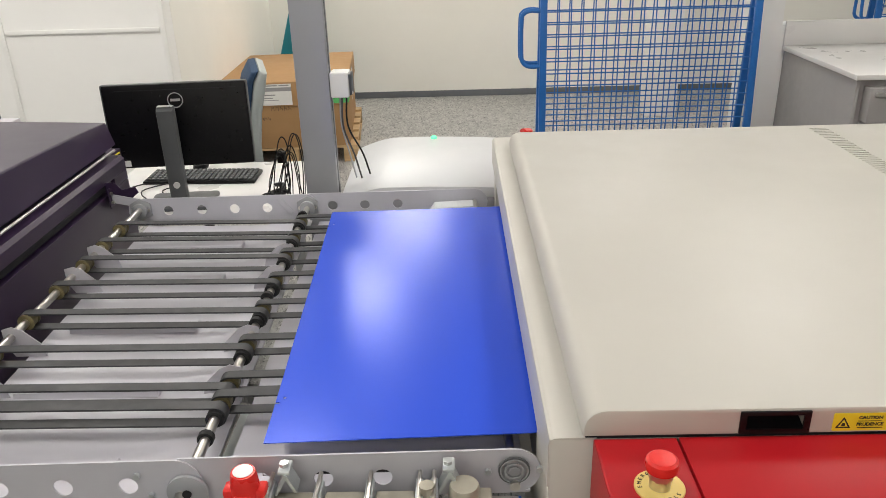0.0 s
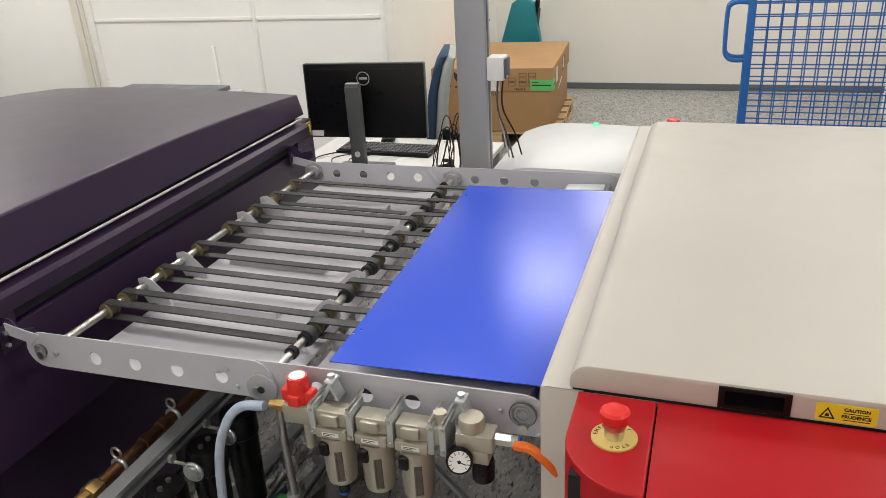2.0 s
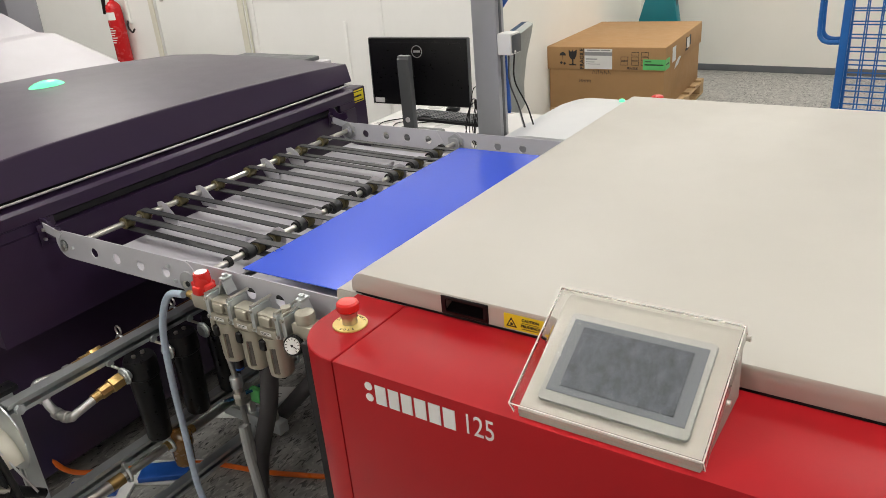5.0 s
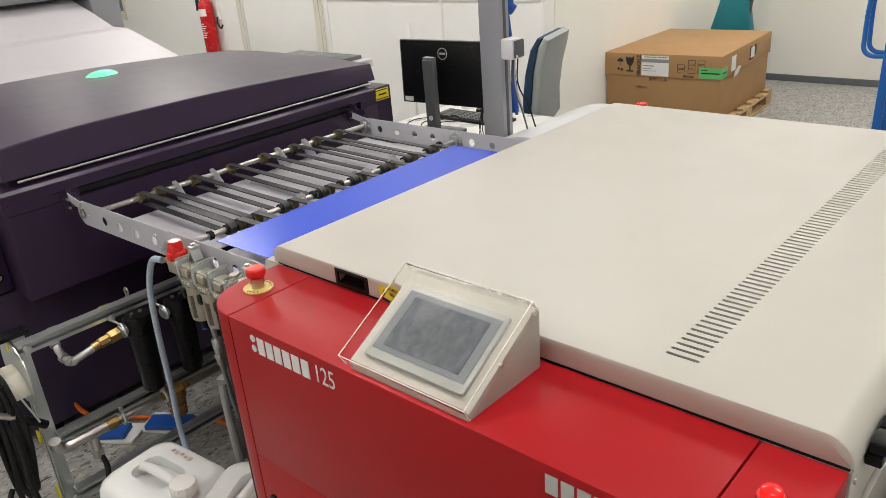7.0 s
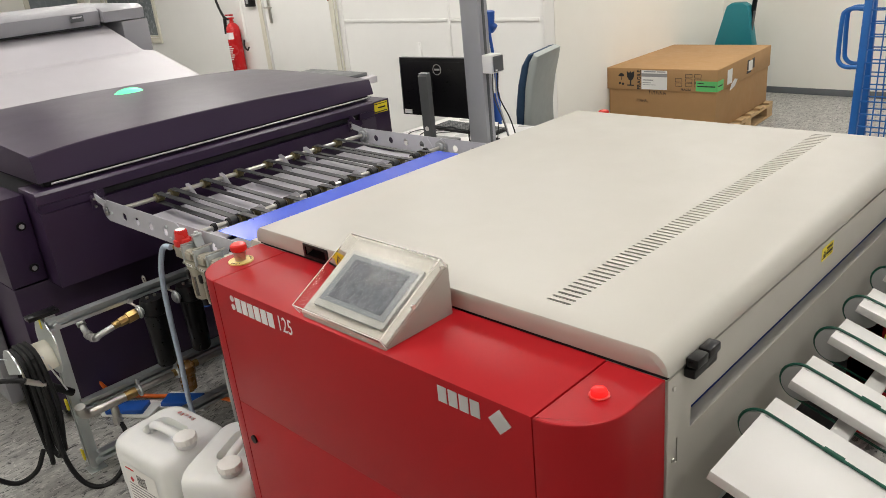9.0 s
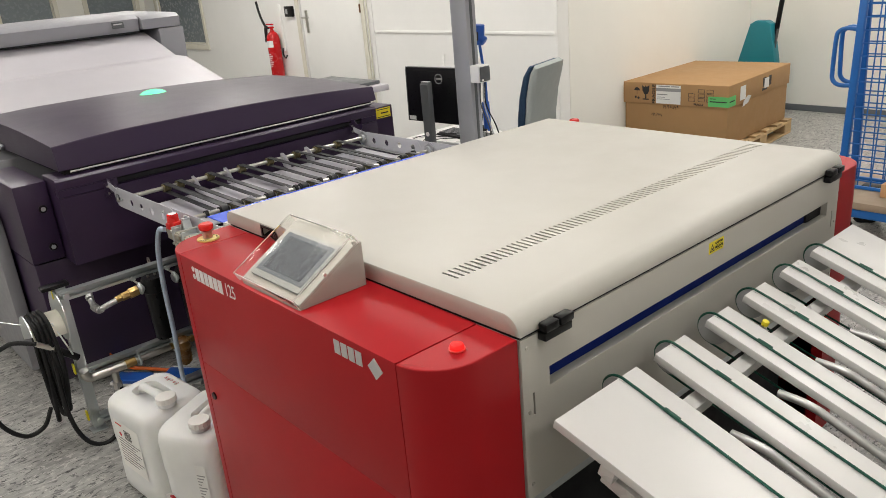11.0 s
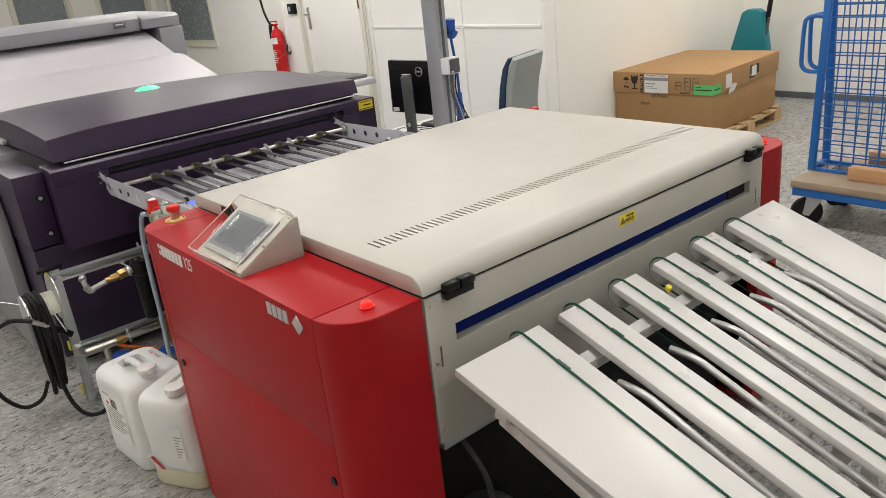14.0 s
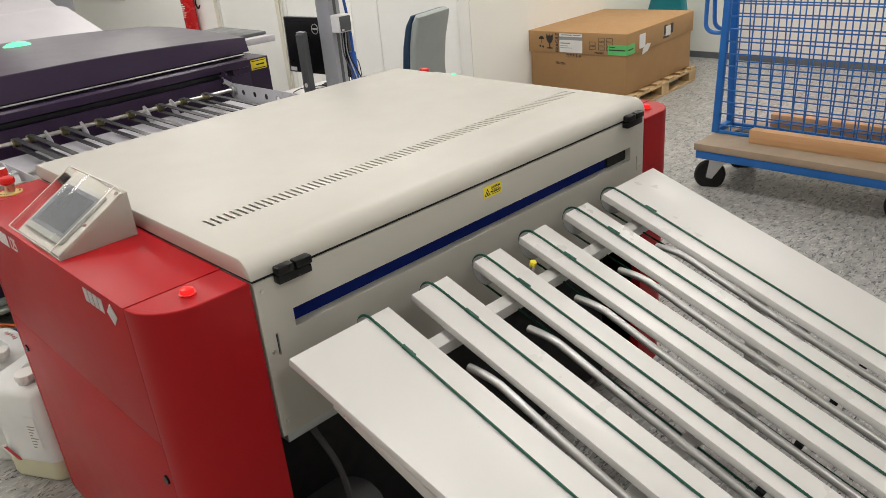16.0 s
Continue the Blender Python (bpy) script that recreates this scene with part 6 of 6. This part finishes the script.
# pale curved unit behind the far rail
cu = thing("curved_top_unit", (-0.28, 2.6, 0), "low unit with a pale curved metal top", "machine")
topp = [(-0.535, 0.895)] + [(-0.535 + 0.16 * k / 8, 0.895 + 0.045 * math.sin(k / 8 * math.pi / 2)) for k in range(1, 9)] + [(-0.25, 0.940), (-0.08, 0.934), (0.0, 0.928), (0.0, 0.872), (-0.535, 0.872)]
part("curved_top", bm_prism(topp, "y", 2.29, 2.88, 0.003), M["pale_sheet"], cu, "pale curved sheet-metal top")
part("front_skirt", bm_box(-0.54, 0.002, 2.278, 2.2885, 0.845, 0.898, 0.002), M["hood"], cu, "grey front edge")
part("cabinet", bm_box(-0.50, -0.01, 2.50, 2.87, 0.02, 0.871, 0.004), M["side_grey"], cu)
part("green_lamp", bm_lathe([(0.012, 0), (0.011, 0.008), (0.006, 0.012), (0, 0.0125)], 16, pose(-0.245, 2.85, 0.940)), M["green_lens"], cu, "small green lamp")
part("plinth", bm_box(-0.50, -0.03, 2.52, 2.87, 0.0, 0.0195), M["dark_grey"], cu)

# office chair
ch = thing("office_chair", (-1.25, 3.34, 0), "office chair with navy cushions and a grey shell", "chair")
cm = Matrix.Translation((-1.09, 3.37, 0)) @ pose(0, 0, 0, 0, 0, 16)
shell_pts = [(0.035, 0.56), (0.075, 0.62), (0.075, 0.75), (0.095, 0.90), (0.125, 1.02), (0.135, 1.075), (0.105, 1.09), (0.075, 1.04), (0.045, 0.90), (0.030, 0.75), (0.015, 0.60)]
part("back_shell", bm_move(bm_prism(shell_pts, "y", -0.19, 0.19, 0.02, 3), cm), M["chair_shell"], ch, "grey moulded back shell")
cush = [(0.014, 0.58), (0.029, 0.75), (0.044, 0.90), (0.074, 1.04), (0.100, 1.088), (0.070, 1.085), (0.030, 1.02), (0.0, 0.90), (-0.02, 0.75), (-0.02, 0.60)]
part("back_cushion", bm_move(bm_prism(cush, "y", -0.185, 0.185, 0.012, 3), cm), M["navy_cloth"], ch, "navy back cushion")
part("seat", bm_move(bm_prism(round_rect(-0.44, 0.0, -0.22, 0.22, 0.08, 5), "z", 0.43, 0.51, 0.02, 3), cm), M["navy_cloth"], ch, "navy seat cushion")
part("back_bar", bm_move(bm_tube(smooth_path([(0.055, 0, 0.58), (0.05, 0, 0.46), (0.0, 0, 0.415), (-0.2, 0, 0.415)], 5), 0.022, 10), cm), M["black"], ch)
part("gas_lift", bm_move(bm_cyl((-0.21, 0, 0.10), (-0.21, 0, 0.43), 0.024, 14), cm), M["black"], ch)
for k in range(5):
    a = radians(72 * k + 10)
    ex, ey = -0.21 + 0.28 * math.cos(a), 0.28 * math.sin(a)
    leg = part("leg", bm_move(bm_tube([(-0.21, 0, 0.11), (ex, ey, 0.075)], lambda s: 0.024 - 0.008 * s, 8), cm), M["black"], ch)
    part("castor", bm_move(bm_cyl((ex - 0.02 * math.sin(a), ey + 0.02 * math.cos(a), 0.029), (ex + 0.02 * math.sin(a), ey - 0.02 * math.cos(a), 0.029), 0.029, 14), cm), M["black"], leg)


# ---------------------------------------------------------------- carton on a pallet
BX0, BX1, BY0, BY1, BT, PB = -1.882, -0.962, 5.390, 6.590, 0.642, 0.162
pal = thing("pallet", (-1.405, 5.990, 0), "pale pine transport pallet under the carton", "pallet")
px0, px1, py0, py1 = BX0 + 0.0, BX1 + 0.035, BY0 + 0.02, BY1 + 0.025
for k in range(6):
    o = part("plank", bm_box(px0, px1, py0 + (py1 - py0 - 0.1) * k / 5, py0 + (py1 - py0 - 0.1) * k / 5 + 0.1, 0.137, 0.159, 0.002, 1), M["pine"], pal)
for x in (px0, (px0 + px1) / 2 - 0.05, px1 - 0.1):
    part("bottom_plank", bm_box(x, x + 0.1, py0, py1, 0.0, 0.022, 0.002, 1), M["pine"], pal)
    part("stringer", bm_box(x, x + 0.1, py0, py1, 0.115, 0.1365, 0.002, 1), M["pine"], pal)
    for y in (py0, (py0 + py1) / 2 - 0.07, py1 - 0.14):
        part("block", bm_box(x, x + 0.1, y, y + 0.14, 0.0225, 0.1145, 0.002, 1), M["pine"], pal)
box = thing("carton", (-1.405, 5.990, PB), "large brown carton with a telescoping lid, on the pallet", "carton")
part("tray", bm_box(BX0 + 0.014, BX1 - 0.012, BY0 + 0.014, BY1 - 0.012, PB, 0.63, 0.006), M["cardboard"], box, "brown cardboard body")
lidc = bm_box(BX0, BX1, BY0, BY1, 0.470, BT, 0.005)
lidc = bm_cut(lidc, bm_box(BX0 + 0.007, BX1 - 0.006, BY0 + 0.007, BY1 - 0.006, 0.3, 0.632))
part("lid", lidc, M["cardboard"], box, "brown cardboard lid")
fy = BY0 - 0.001
w0 = BX1 - BX0
FX = lambda f: BX0 + w0 * f
lf = lambda f, z: face((FX(f), fy, z), (1, 0, 0), (0, 0, 1))
sheet = part("address_label", marks([(0, 0.215, 0, 0.150)], lf(0.335, 0.478), 0.0006), M["paper"], box, "white address label")
part("label_head", bm_add(marks([(0.02, 0.12, 0.136, 0.144), (0.13, 0.20, 0.136, 0.144)], lf(0.335, 0.4777), 0.0012), marks([(0.0, 0.215, 0.100, 0.126)], lf(0.335, 0.4777), 0.0012)), M["grey_print"], sheet)
part("label_lines", marks([(0.01, 0.10, 0.070, 0.078), (0.01, 0.08, 0.05, 0.055), (0.01, 0.12, 0.035, 0.039)], lf(0.335, 0.4777), 0.0012), M["grey_print"], sheet)
part("fragile_word", text_mesh("FRAGILE", 0.042, face((FX(0.312), fy - 0.0002, 0.552), (0, 0, 1), (-1, 0, 0)), M["ink"], 0.001), None, box, "black printed word")
glass = bm_add(bm_prism([(-0.030, 0.0), (0.030, 0.0), (0.033, 0.045), (0.006, 0.03), (0.0, 0.045), (-0.012, 0.028), (-0.033, 0.045)][::1], "z", 0, 0.0006), bm_prism([(-0.030, 0.0), (-0.014, -0.028), (0.014, -0.028), (0.030, 0.0)], "z", 0, 0.0006), bm_box(-0.006, 0.006, -0.065, -0.028, 0, 0.0006), bm_box(-0.028, 0.028, -0.074, -0.064, 0, 0.0006))
part("glass_sign", bm_move(glass, lf(0.232, 0.575)), M["ink"], box, "black goblet sign")
part("umbrella_sign", bm_move(bm_add(bm_prism([(-0.026, 0)] + arc(0, 0, 0.026, 170, 10, 8) + [(0.026, 0)], "z", 0, 0.0006), bm_box(-0.002, 0.002, -0.03, 0, 0, 0.0006), bm_prism(arc(-0.012, -0.055, 0.010, 0, 300, 8), "z", 0, 0.0006), bm_prism(arc(0.014, -0.060, 0.010, 0, 300, 8), "z", 0, 0.0006)), lf(0.145, 0.575)), M["ink"], box, "black umbrella sign")
for f, n_ in ((0.640, 2), (0.728, 3), (0.805, 3)):
    for j in range(n_):
        x0, z0 = f * w0, 0.010 + 0.034 * j
        ring = [(x0, x0 + 0.055, z0, z0 + 0.003), (x0, x0 + 0.055, z0 + 0.026, z0 + 0.029), (x0, x0 + 0.003, z0 + 0.003, z0 + 0.026), (x0 + 0.052, x0 + 0.055, z0 + 0.003, z0 + 0.026)]
        part("stacking_sign", marks(ring, face((BX0, fy, 0.50), (1, 0, 0), (0, 0, 1))), M["ink"], box, "black outline of a stacked box")
part("fragile_word", text_mesh("FRAGILE", 0.022, face((FX(0.735), fy - 0.0002, 0.487), (1, 0, 0), (0, 0, 1)), M["ink"], 0.0005), None, box)
part("green_sticker", bm_add(marks([(0, 0.165, 0, 0.078)], face((BX1 - 0.165, fy, 0.478), (1, 0, 0), (0, 0, 1)), 0.0007), marks([(0, 0.12, 0, 0.078)], face((BX1 + 0.0005, BY0, 0.478), (0, 1, 0), (0, 0, 1)), 0.0007)), M["green_label"], box, "green sticker round the corner")
part("sticker_print", bm_add(marks([(0.012, 0.06, 0.058, 0.064), (0.012, 0.15, 0.034, 0.043)], face((BX1 - 0.165, fy - 0.0008, 0.478), (1, 0, 0), (0, 0, 1)), 0.0006), marks([(0.012, 0.10, 0.034, 0.043)], face((BX1 + 0.0013, BY0, 0.478), (0, 1, 0), (0, 0, 1)), 0.0006)), M["ink"], box)
pen = face((BX0, BY0 + 0.013, 0.37), (1, 0, 0), (0, 0, 1))
strokes = random.Random(11)
for k in range(9):
    x0, z0, h0 = (0.285 * w0 + 0.024 * k, 0.0, 0.026) if k < 4 else (0.40 * w0 + 0.030 * (k - 4), 0.066, 0.030)
    pts = [(x0, z0 + h0 * strokes.uniform(0, 0.3), 0.0008), (x0 + 0.004, z0 + h0, 0.0008), (x0 + 0.010, z0 + h0 * strokes.uniform(0.2, 0.6), 0.0008), (x0 + 0.016, z0 + h0 * strokes.uniform(0.5, 1.0), 0.0008), (x0 + 0.018, z0, 0.0008)]
    part("marker_stroke", bm_move(bm_tube(pts, 0.0016, 4), pen), M["ink"], box, "illegible marker writing")
pouch = part("torn_pouch", marks([(0.10, 0.20, 0.02, 0.13)], face((BX1 + 0.0005, BY0 + 0.10, 0.475), (0, 1, 0), (0, 0, 1)), 0.0012), M["paper"], box, "torn white document pouch")
part("torn_flap", bm_move(bm_prism([(0, 0), (0.09, 0.02), (0.11, 0.075), (0.04, 0.09), (-0.01, 0.05)], "z", 0, 0.0015), face((BX1 + 0.012, BY0 + 0.225, 0.445), (0, 1, 0), (0.25, 0.0, 1))), M["paper"], box)
part("side_sign", bm_add(marks([(0.62, 0.72, 0.025, 0.045), (0.63, 0.69, 0.055, 0.13), (0.74, 0.80, 0.05, 0.13)], face((BX1 + 0.0005, BY0, 0.475), (0, 1, 0), (0, 0, 1)), 0.0006)), M["ink"], box)
part("side_paper", marks([(0.66, 0.75, 0.04, 0.12)], face((BX1 + 0.0012, BY0, 0.475), (0, 1, 0), (0, 0, 1)), 0.0006), M["paper"], box)

box.location.z += 0.027
box.rotation_euler.z = pal.rotation_euler.z = radians(4.5)

# pallet jack behind the carton
jk = thing("pallet_jack", (-1.55, 7.05, 0), "teal pallet jack with a black handle", "pallet jack")
part("pump_housing", bm_prism([(-1.80, 0.12), (-1.36, 0.12), (-1.36, 0.40), (-1.45, 0.90), (-1.50, 0.93), (-1.60, 0.93), (-1.65, 0.90), (-1.80, 0.40)], "y", 7.05, 7.16, 0.012), M["teal"], jk, "teal triangular pump housing")
part("handle_tube", bm_cyl((-1.47, 7.12, 0.45), (-1.40, 7.16, 1.16), 0.022, 12), M["black"], jk, "black drawbar")
part("grip", bm_tube(smooth_path([(-1.40, 7.16, 1.14), (-1.50, 7.16, 1.20), (-1.56, 7.16, 1.28), (-1.40, 7.16, 1.33), (-1.24, 7.16, 1.28), (-1.30, 7.16, 1.20), (-1.40, 7.16, 1.14)], 5), 0.018, 8), M["black"], jk, "black loop grip")
part("lever", bm_cyl((-1.43, 7.10, 0.60), (-1.40, 7.10, 0.85), 0.012, 8), M["dark_grey"], jk)
for x in (-1.72, -1.42):
    part("fork", bm_box(x - 0.08, x + 0.08, 6.56, 7.048, 0.05, 0.118, 0.01), M["teal"], jk)
for x in (-1.62, -1.52):
    part("wheel", bm_cyl((x - 0.025, 7.10, 0.0905), (x + 0.025, 7.10, 0.0905), 0.09, 18), M["black"], jk)
part("axle", bm_cyl((-1.66, 7.10, 0.09), (-1.48, 7.10, 0.09), 0.015, 10), M["zinc"], jk)
part("axle_post", bm_cyl((-1.57, 7.10, 0.09), (-1.57, 7.10, 0.14), 0.02, 10), M["zinc"], jk)


# ---------------------------------------------------------------- blue mesh trolley
tr = thing("mesh_trolley", (0.92, 4.46, 0.0), "blue mesh-sided trolley with a worn board deck", "trolley")
TX0, TX1, TY0, TY1, TZ = 0.320, 1.56, 4.155, 4.76, 0.285
part("deck_frame", bm_add(bm_box(TX0 + 0.01, TX1 - 0.01, TY0 + 0.005, TY0 + 0.04, 0.198, 0.2445, 0.003), bm_box(TX0 + 0.01, TX1 - 0.01, TY1 - 0.04, TY1 - 0.005, 0.198, 0.2445, 0.003), bm_box(TX0 + 0.01, TX0 + 0.045, TY0 + 0.041, TY1 - 0.041, 0.198, 0.2445, 0.003), bm_box(TX1 - 0.045, TX1 - 0.01, TY0 + 0.041, TY1 - 0.041, 0.198, 0.2445, 0.003)), M["cage_blue"], tr, "blue steel deck frame")
part("deck", bm_box(TX0, TX1, TY0, TY1, 0.245, TZ, 0.003), M["ply"], tr, "worn fibreboard deck")
for x, y, turn in ((0.43, 4.25, 200), (1.44, 4.25, 170), (0.43, 4.67, 215), (1.44, 4.67, 190)):
    cm = Matrix.Translation((x, y, 0)) @ pose(0, 0, 0, 0, 0, turn)
    fork = [(-0.045, 0.1845), (0.048, 0.1845), (0.062, 0.078), (0.030, 0.070)]
    wh = part("castor", bm_move(bm_add(bm_box(-0.055, 0.055, -0.045, 0.045, 0.191, 0.1975, 0.002), bm_cyl((0, 0, 0.183), (0, 0, 0.1905), 0.038, 20), bm_prism(fork, "y", -0.032, -0.027), bm_prism(fork, "y", 0.027, 0.032),
              bm_box(-0.045, 0.048, -0.027, 0.027, 0.176, 0.1828, 0.002), bm_cyl((0.045, -0.038, 0.088), (0.045, 0.038, 0.088), 0.009, 10)), cm), M["zinc"], tr, "plated swivel castor fork")
    part("tyre", bm_move(bm_lathe([(0.052, -0.021), (0.078, -0.021), (0.0865, -0.012), (0.0865, 0.012), (0.078, 0.021), (0.052, 0.021)], 32, pose(0.045, 0, 0.0865, 90)), cm), M["rubber"], wh, "black rubber tyre")
    part("hub", bm_move(bm_lathe([(0.012, -0.024), (0.020, -0.024), (0.026, -0.014), (0.051, -0.019), (0.051, 0.019), (0.026, 0.014), (0.020, 0.024), (0.012, 0.024)], 24, pose(0.045, 0, 0.0865, 90)), cm), M["dark_grey"], wh)
TOP = 1.72
wire_v = finish(bm_cyl((0, 0, TZ + 0.02), (0, 0, TOP), 0.0038, 6), "wire", M["cage_blue"])
wire_h = finish(bm_cyl((0.345, 0, 0), (1.50, 0, 0), 0.0038, 6), "wire", M["cage_blue"])
for yb, lean in ((4.400, -4.0), (4.585, 3.5)):
    tilt = Matrix.Translation((0, yb, TZ)) @ pose(0, 0, 0, lean) @ Matrix.Translation((0, 0, -TZ))
    for x in (0.325, 1.52):
        part("post", bm_move(bm_box(x - 0.02, x + 0.02, -0.015, 0.015, TZ + 0.002, TOP, 0.004), tilt), M["cage_blue"], tr, "blue square post")
    part("top_bar", bm_move(bm_box(0.305, 1.54, -0.015, 0.015, TOP + 0.0005, TOP + 0.03, 0.004), tilt), M["cage_blue"], tr)
    part("bottom_bar", bm_move(bm_box(0.3455, 1.4995, -0.010, 0.010, TZ + 0.002, TZ + 0.020, 0.003), tilt), M["cage_blue"], tr)
    for k in range(1, 17):
        o = part("wire", wire_v, None, tr)
        o.matrix_basis = tilt @ Matrix.Translation((0.345 + 1.155 * k / 17, 0.004, 0))
    for k in range(21):
        o = part("wire", wire_h, None, tr)
        o.matrix_basis = tilt @ Matrix.Translation((0, -0.0035, TZ + 0.05 + 0.068 * k))
    hp = [(0.315, 0, 1.155), (0.255, 0, 1.160), (0.215, 0, 1.145), (0.202, 0, 1.105), (0.202, 0, 0.93), (0.210, 0, 0.880), (0.245, 0, 0.855), (0.315, 0, 0.855)]
    part("handle", bm_move(bm_tube(smooth_path(hp, 5), 0.012, 10), tilt), M["cage_blue"], tr, "bent blue push handle")
part("foot_bar", bm_box(0.305, 0.345, 4.417, 4.568, TZ + 0.0005, TZ + 0.03, 0.002), M["cage_blue"], tr)
solo("timber_beam", bm_box(0.57, 1.52, 4.300, 4.365, TZ + 0.0005, TZ + 0.075, 0.004), M["fir_beam"], "reddish fir beam lying on the trolley deck", "beam", "beams on the trolley")
solo("timber_beam", bm_box(0.55, 1.52, 4.62, 4.68, TZ + 0.0005, TZ + 0.085, 0.004), M["fir_beam"], "reddish fir beam lying on the trolley deck", "beam", "beams on the trolley")
solo("plank_pad", bm_box(0.42, 0.56, 4.44, 4.53, TZ + 0.0005, TZ + 0.012, 0.003), M["black"], "black rubber pad on the trolley deck", "pad")

# counter with drawers below a pass-through, and a second trolley beyond it
ct = thing("counter_cabinet", (2.4, 4.3, 0), "grey laminate counter cabinet with drawers", "cabinet")
part("side", bm_box(1.79, 1.81, 3.86, 4.775, 0.0, 0.872, 0.002), M["counter_side"], ct, "grey side panel")
part("carcass", bm_box(1.811, 3.2, 3.88, 4.775, 0.08, 0.872), M["counter_side"], ct)
part("worktop", bm_box(1.775, 3.3, 3.84, 4.775, 0.8725, 0.90, 0.003), M["white_board"], ct, "pale laminate worktop")
part("splash", bm_box(1.775, 3.3, 4.755, 4.7745, 0.9005, 1.05, 0.002), M["white_board"], ct)
for k in range(4):
    z = 0.655 - 0.19 * k
    ytop = 3.80 if k == 0 else 3.858
    d = part("drawer", bm_box(1.84, 2.30, ytop, 3.879, z, z + 0.18, 0.003), M["counter_side"], ct, "drawer front, slightly open" if k == 0 else "drawer front")
    part("grip", bm_box(1.86, 2.28, ytop - 0.02, ytop - 0.0005, z + 0.14, z + 0.165, 0.004), M["tube_alu"], d, "long metal grip")
for ob in (tr,) + tuple(o for o in bpy.data.objects if o.parent is None and o.name.startswith(("timber_beam", "plank_pad"))):
    ob.location += Vector((0.022, 0, fz(4.46) - 0.015))
copy_thing(tr, pose(3.57, 5.92, fz(5.92)))

# fire extinguisher on the partition
ex = thing("fire_extinguisher", (-5.82, YW - 0.09, 0.6), "red fire extinguisher hung on the partition", "extinguisher")
part("cylinder", bm_lathe([(0.0, 0.50), (0.066, 0.50), (0.073, 0.51), (0.073, 1.00), (0.066, 1.05), (0.04, 1.085), (0.022, 1.095), (0.022, 1.11), (0, 1.11)], 28, pose(-5.80, YW - 0.085, 0)), M["fire_red"], ex, "red steel cylinder")
part("valve", bm_add(bm_cyl((-5.80, YW - 0.085, 1.1105), (-5.80, YW - 0.085, 1.15), 0.018, 12), bm_box(-5.90, -5.76, YW - 0.095, YW - 0.075, 1.165, 1.18, 0.004), bm_box(-5.86, -5.75, YW - 0.095, YW - 0.075, 1.135, 1.148, 0.004)), M["fire_red"], ex, "red squeeze lever")
part("horn_hose", bm_tube(smooth_path([(-5.86, YW - 0.085, 1.13), (-5.93, YW - 0.09, 1.16), (-5.99, YW - 0.10, 1.28), (-6.03, YW - 0.10, 1.42)], 6), 0.013, 8), M["rubber"], ex, "black hose")
part("horn", bm_cyl((-5.93, YW - 0.10, 0.98), (-5.90, YW - 0.10, 1.14), 0.014, 12, r2=0.02), M["rubber"], ex)
part("bracket", bm_box(-5.87, -5.81, YW - 0.0115, YW - 0.0005, 0.9, 1.0, 0.002), M["black"], ex)
wall_label = part("label", bm_prism(arc(-5.80, YW - 0.085, 0.0738, 215, 325, 12) + arc(-5.80, YW - 0.085, 0.0732, 325, 215, 12), "z", 0.93, 1.0), M["paper"], ex, "white instruction band")
part("label_bars", bm_add(*[bm_prism(arc(-5.80, YW - 0.085, 0.0741, 225, 290 + 8 * (k % 3), 8) + arc(-5.80, YW - 0.085, 0.0734, 290 + 8 * (k % 3), 225, 8), "z", 0.72 + 0.022 * k, 0.728 + 0.022 * k) for k in range(7)]), M["paper"], ex)

# stand the larger things on the sloping floor
for ob, height, lift in ((desk, DZ, 0.006), (pole, CEIL, 0), (cu, 0.94, 0), (ch, 1.0, 0.04), (pal, PB, 0.027), (jk, 1.1, 0.04), (ct, 0.9, 0.034)):
    settle(ob, height, lift)
for ob in bpy.data.objects:
    if ob.parent is None and ob.name.startswith(("monitor", "keyboard", "mouse", "screwdriver", "cable_bundle", "velcro", "desk_cable")):
        ob.location.z += 0.006
mon.location += Vector((-0.042, 0.025, 0))
ch.location += Vector((-0.06, 0.10, 0))
jk.location.x += 0.03
ct.location.x += 0.06
ex.location += Vector((-0.06, 0, 0.065))
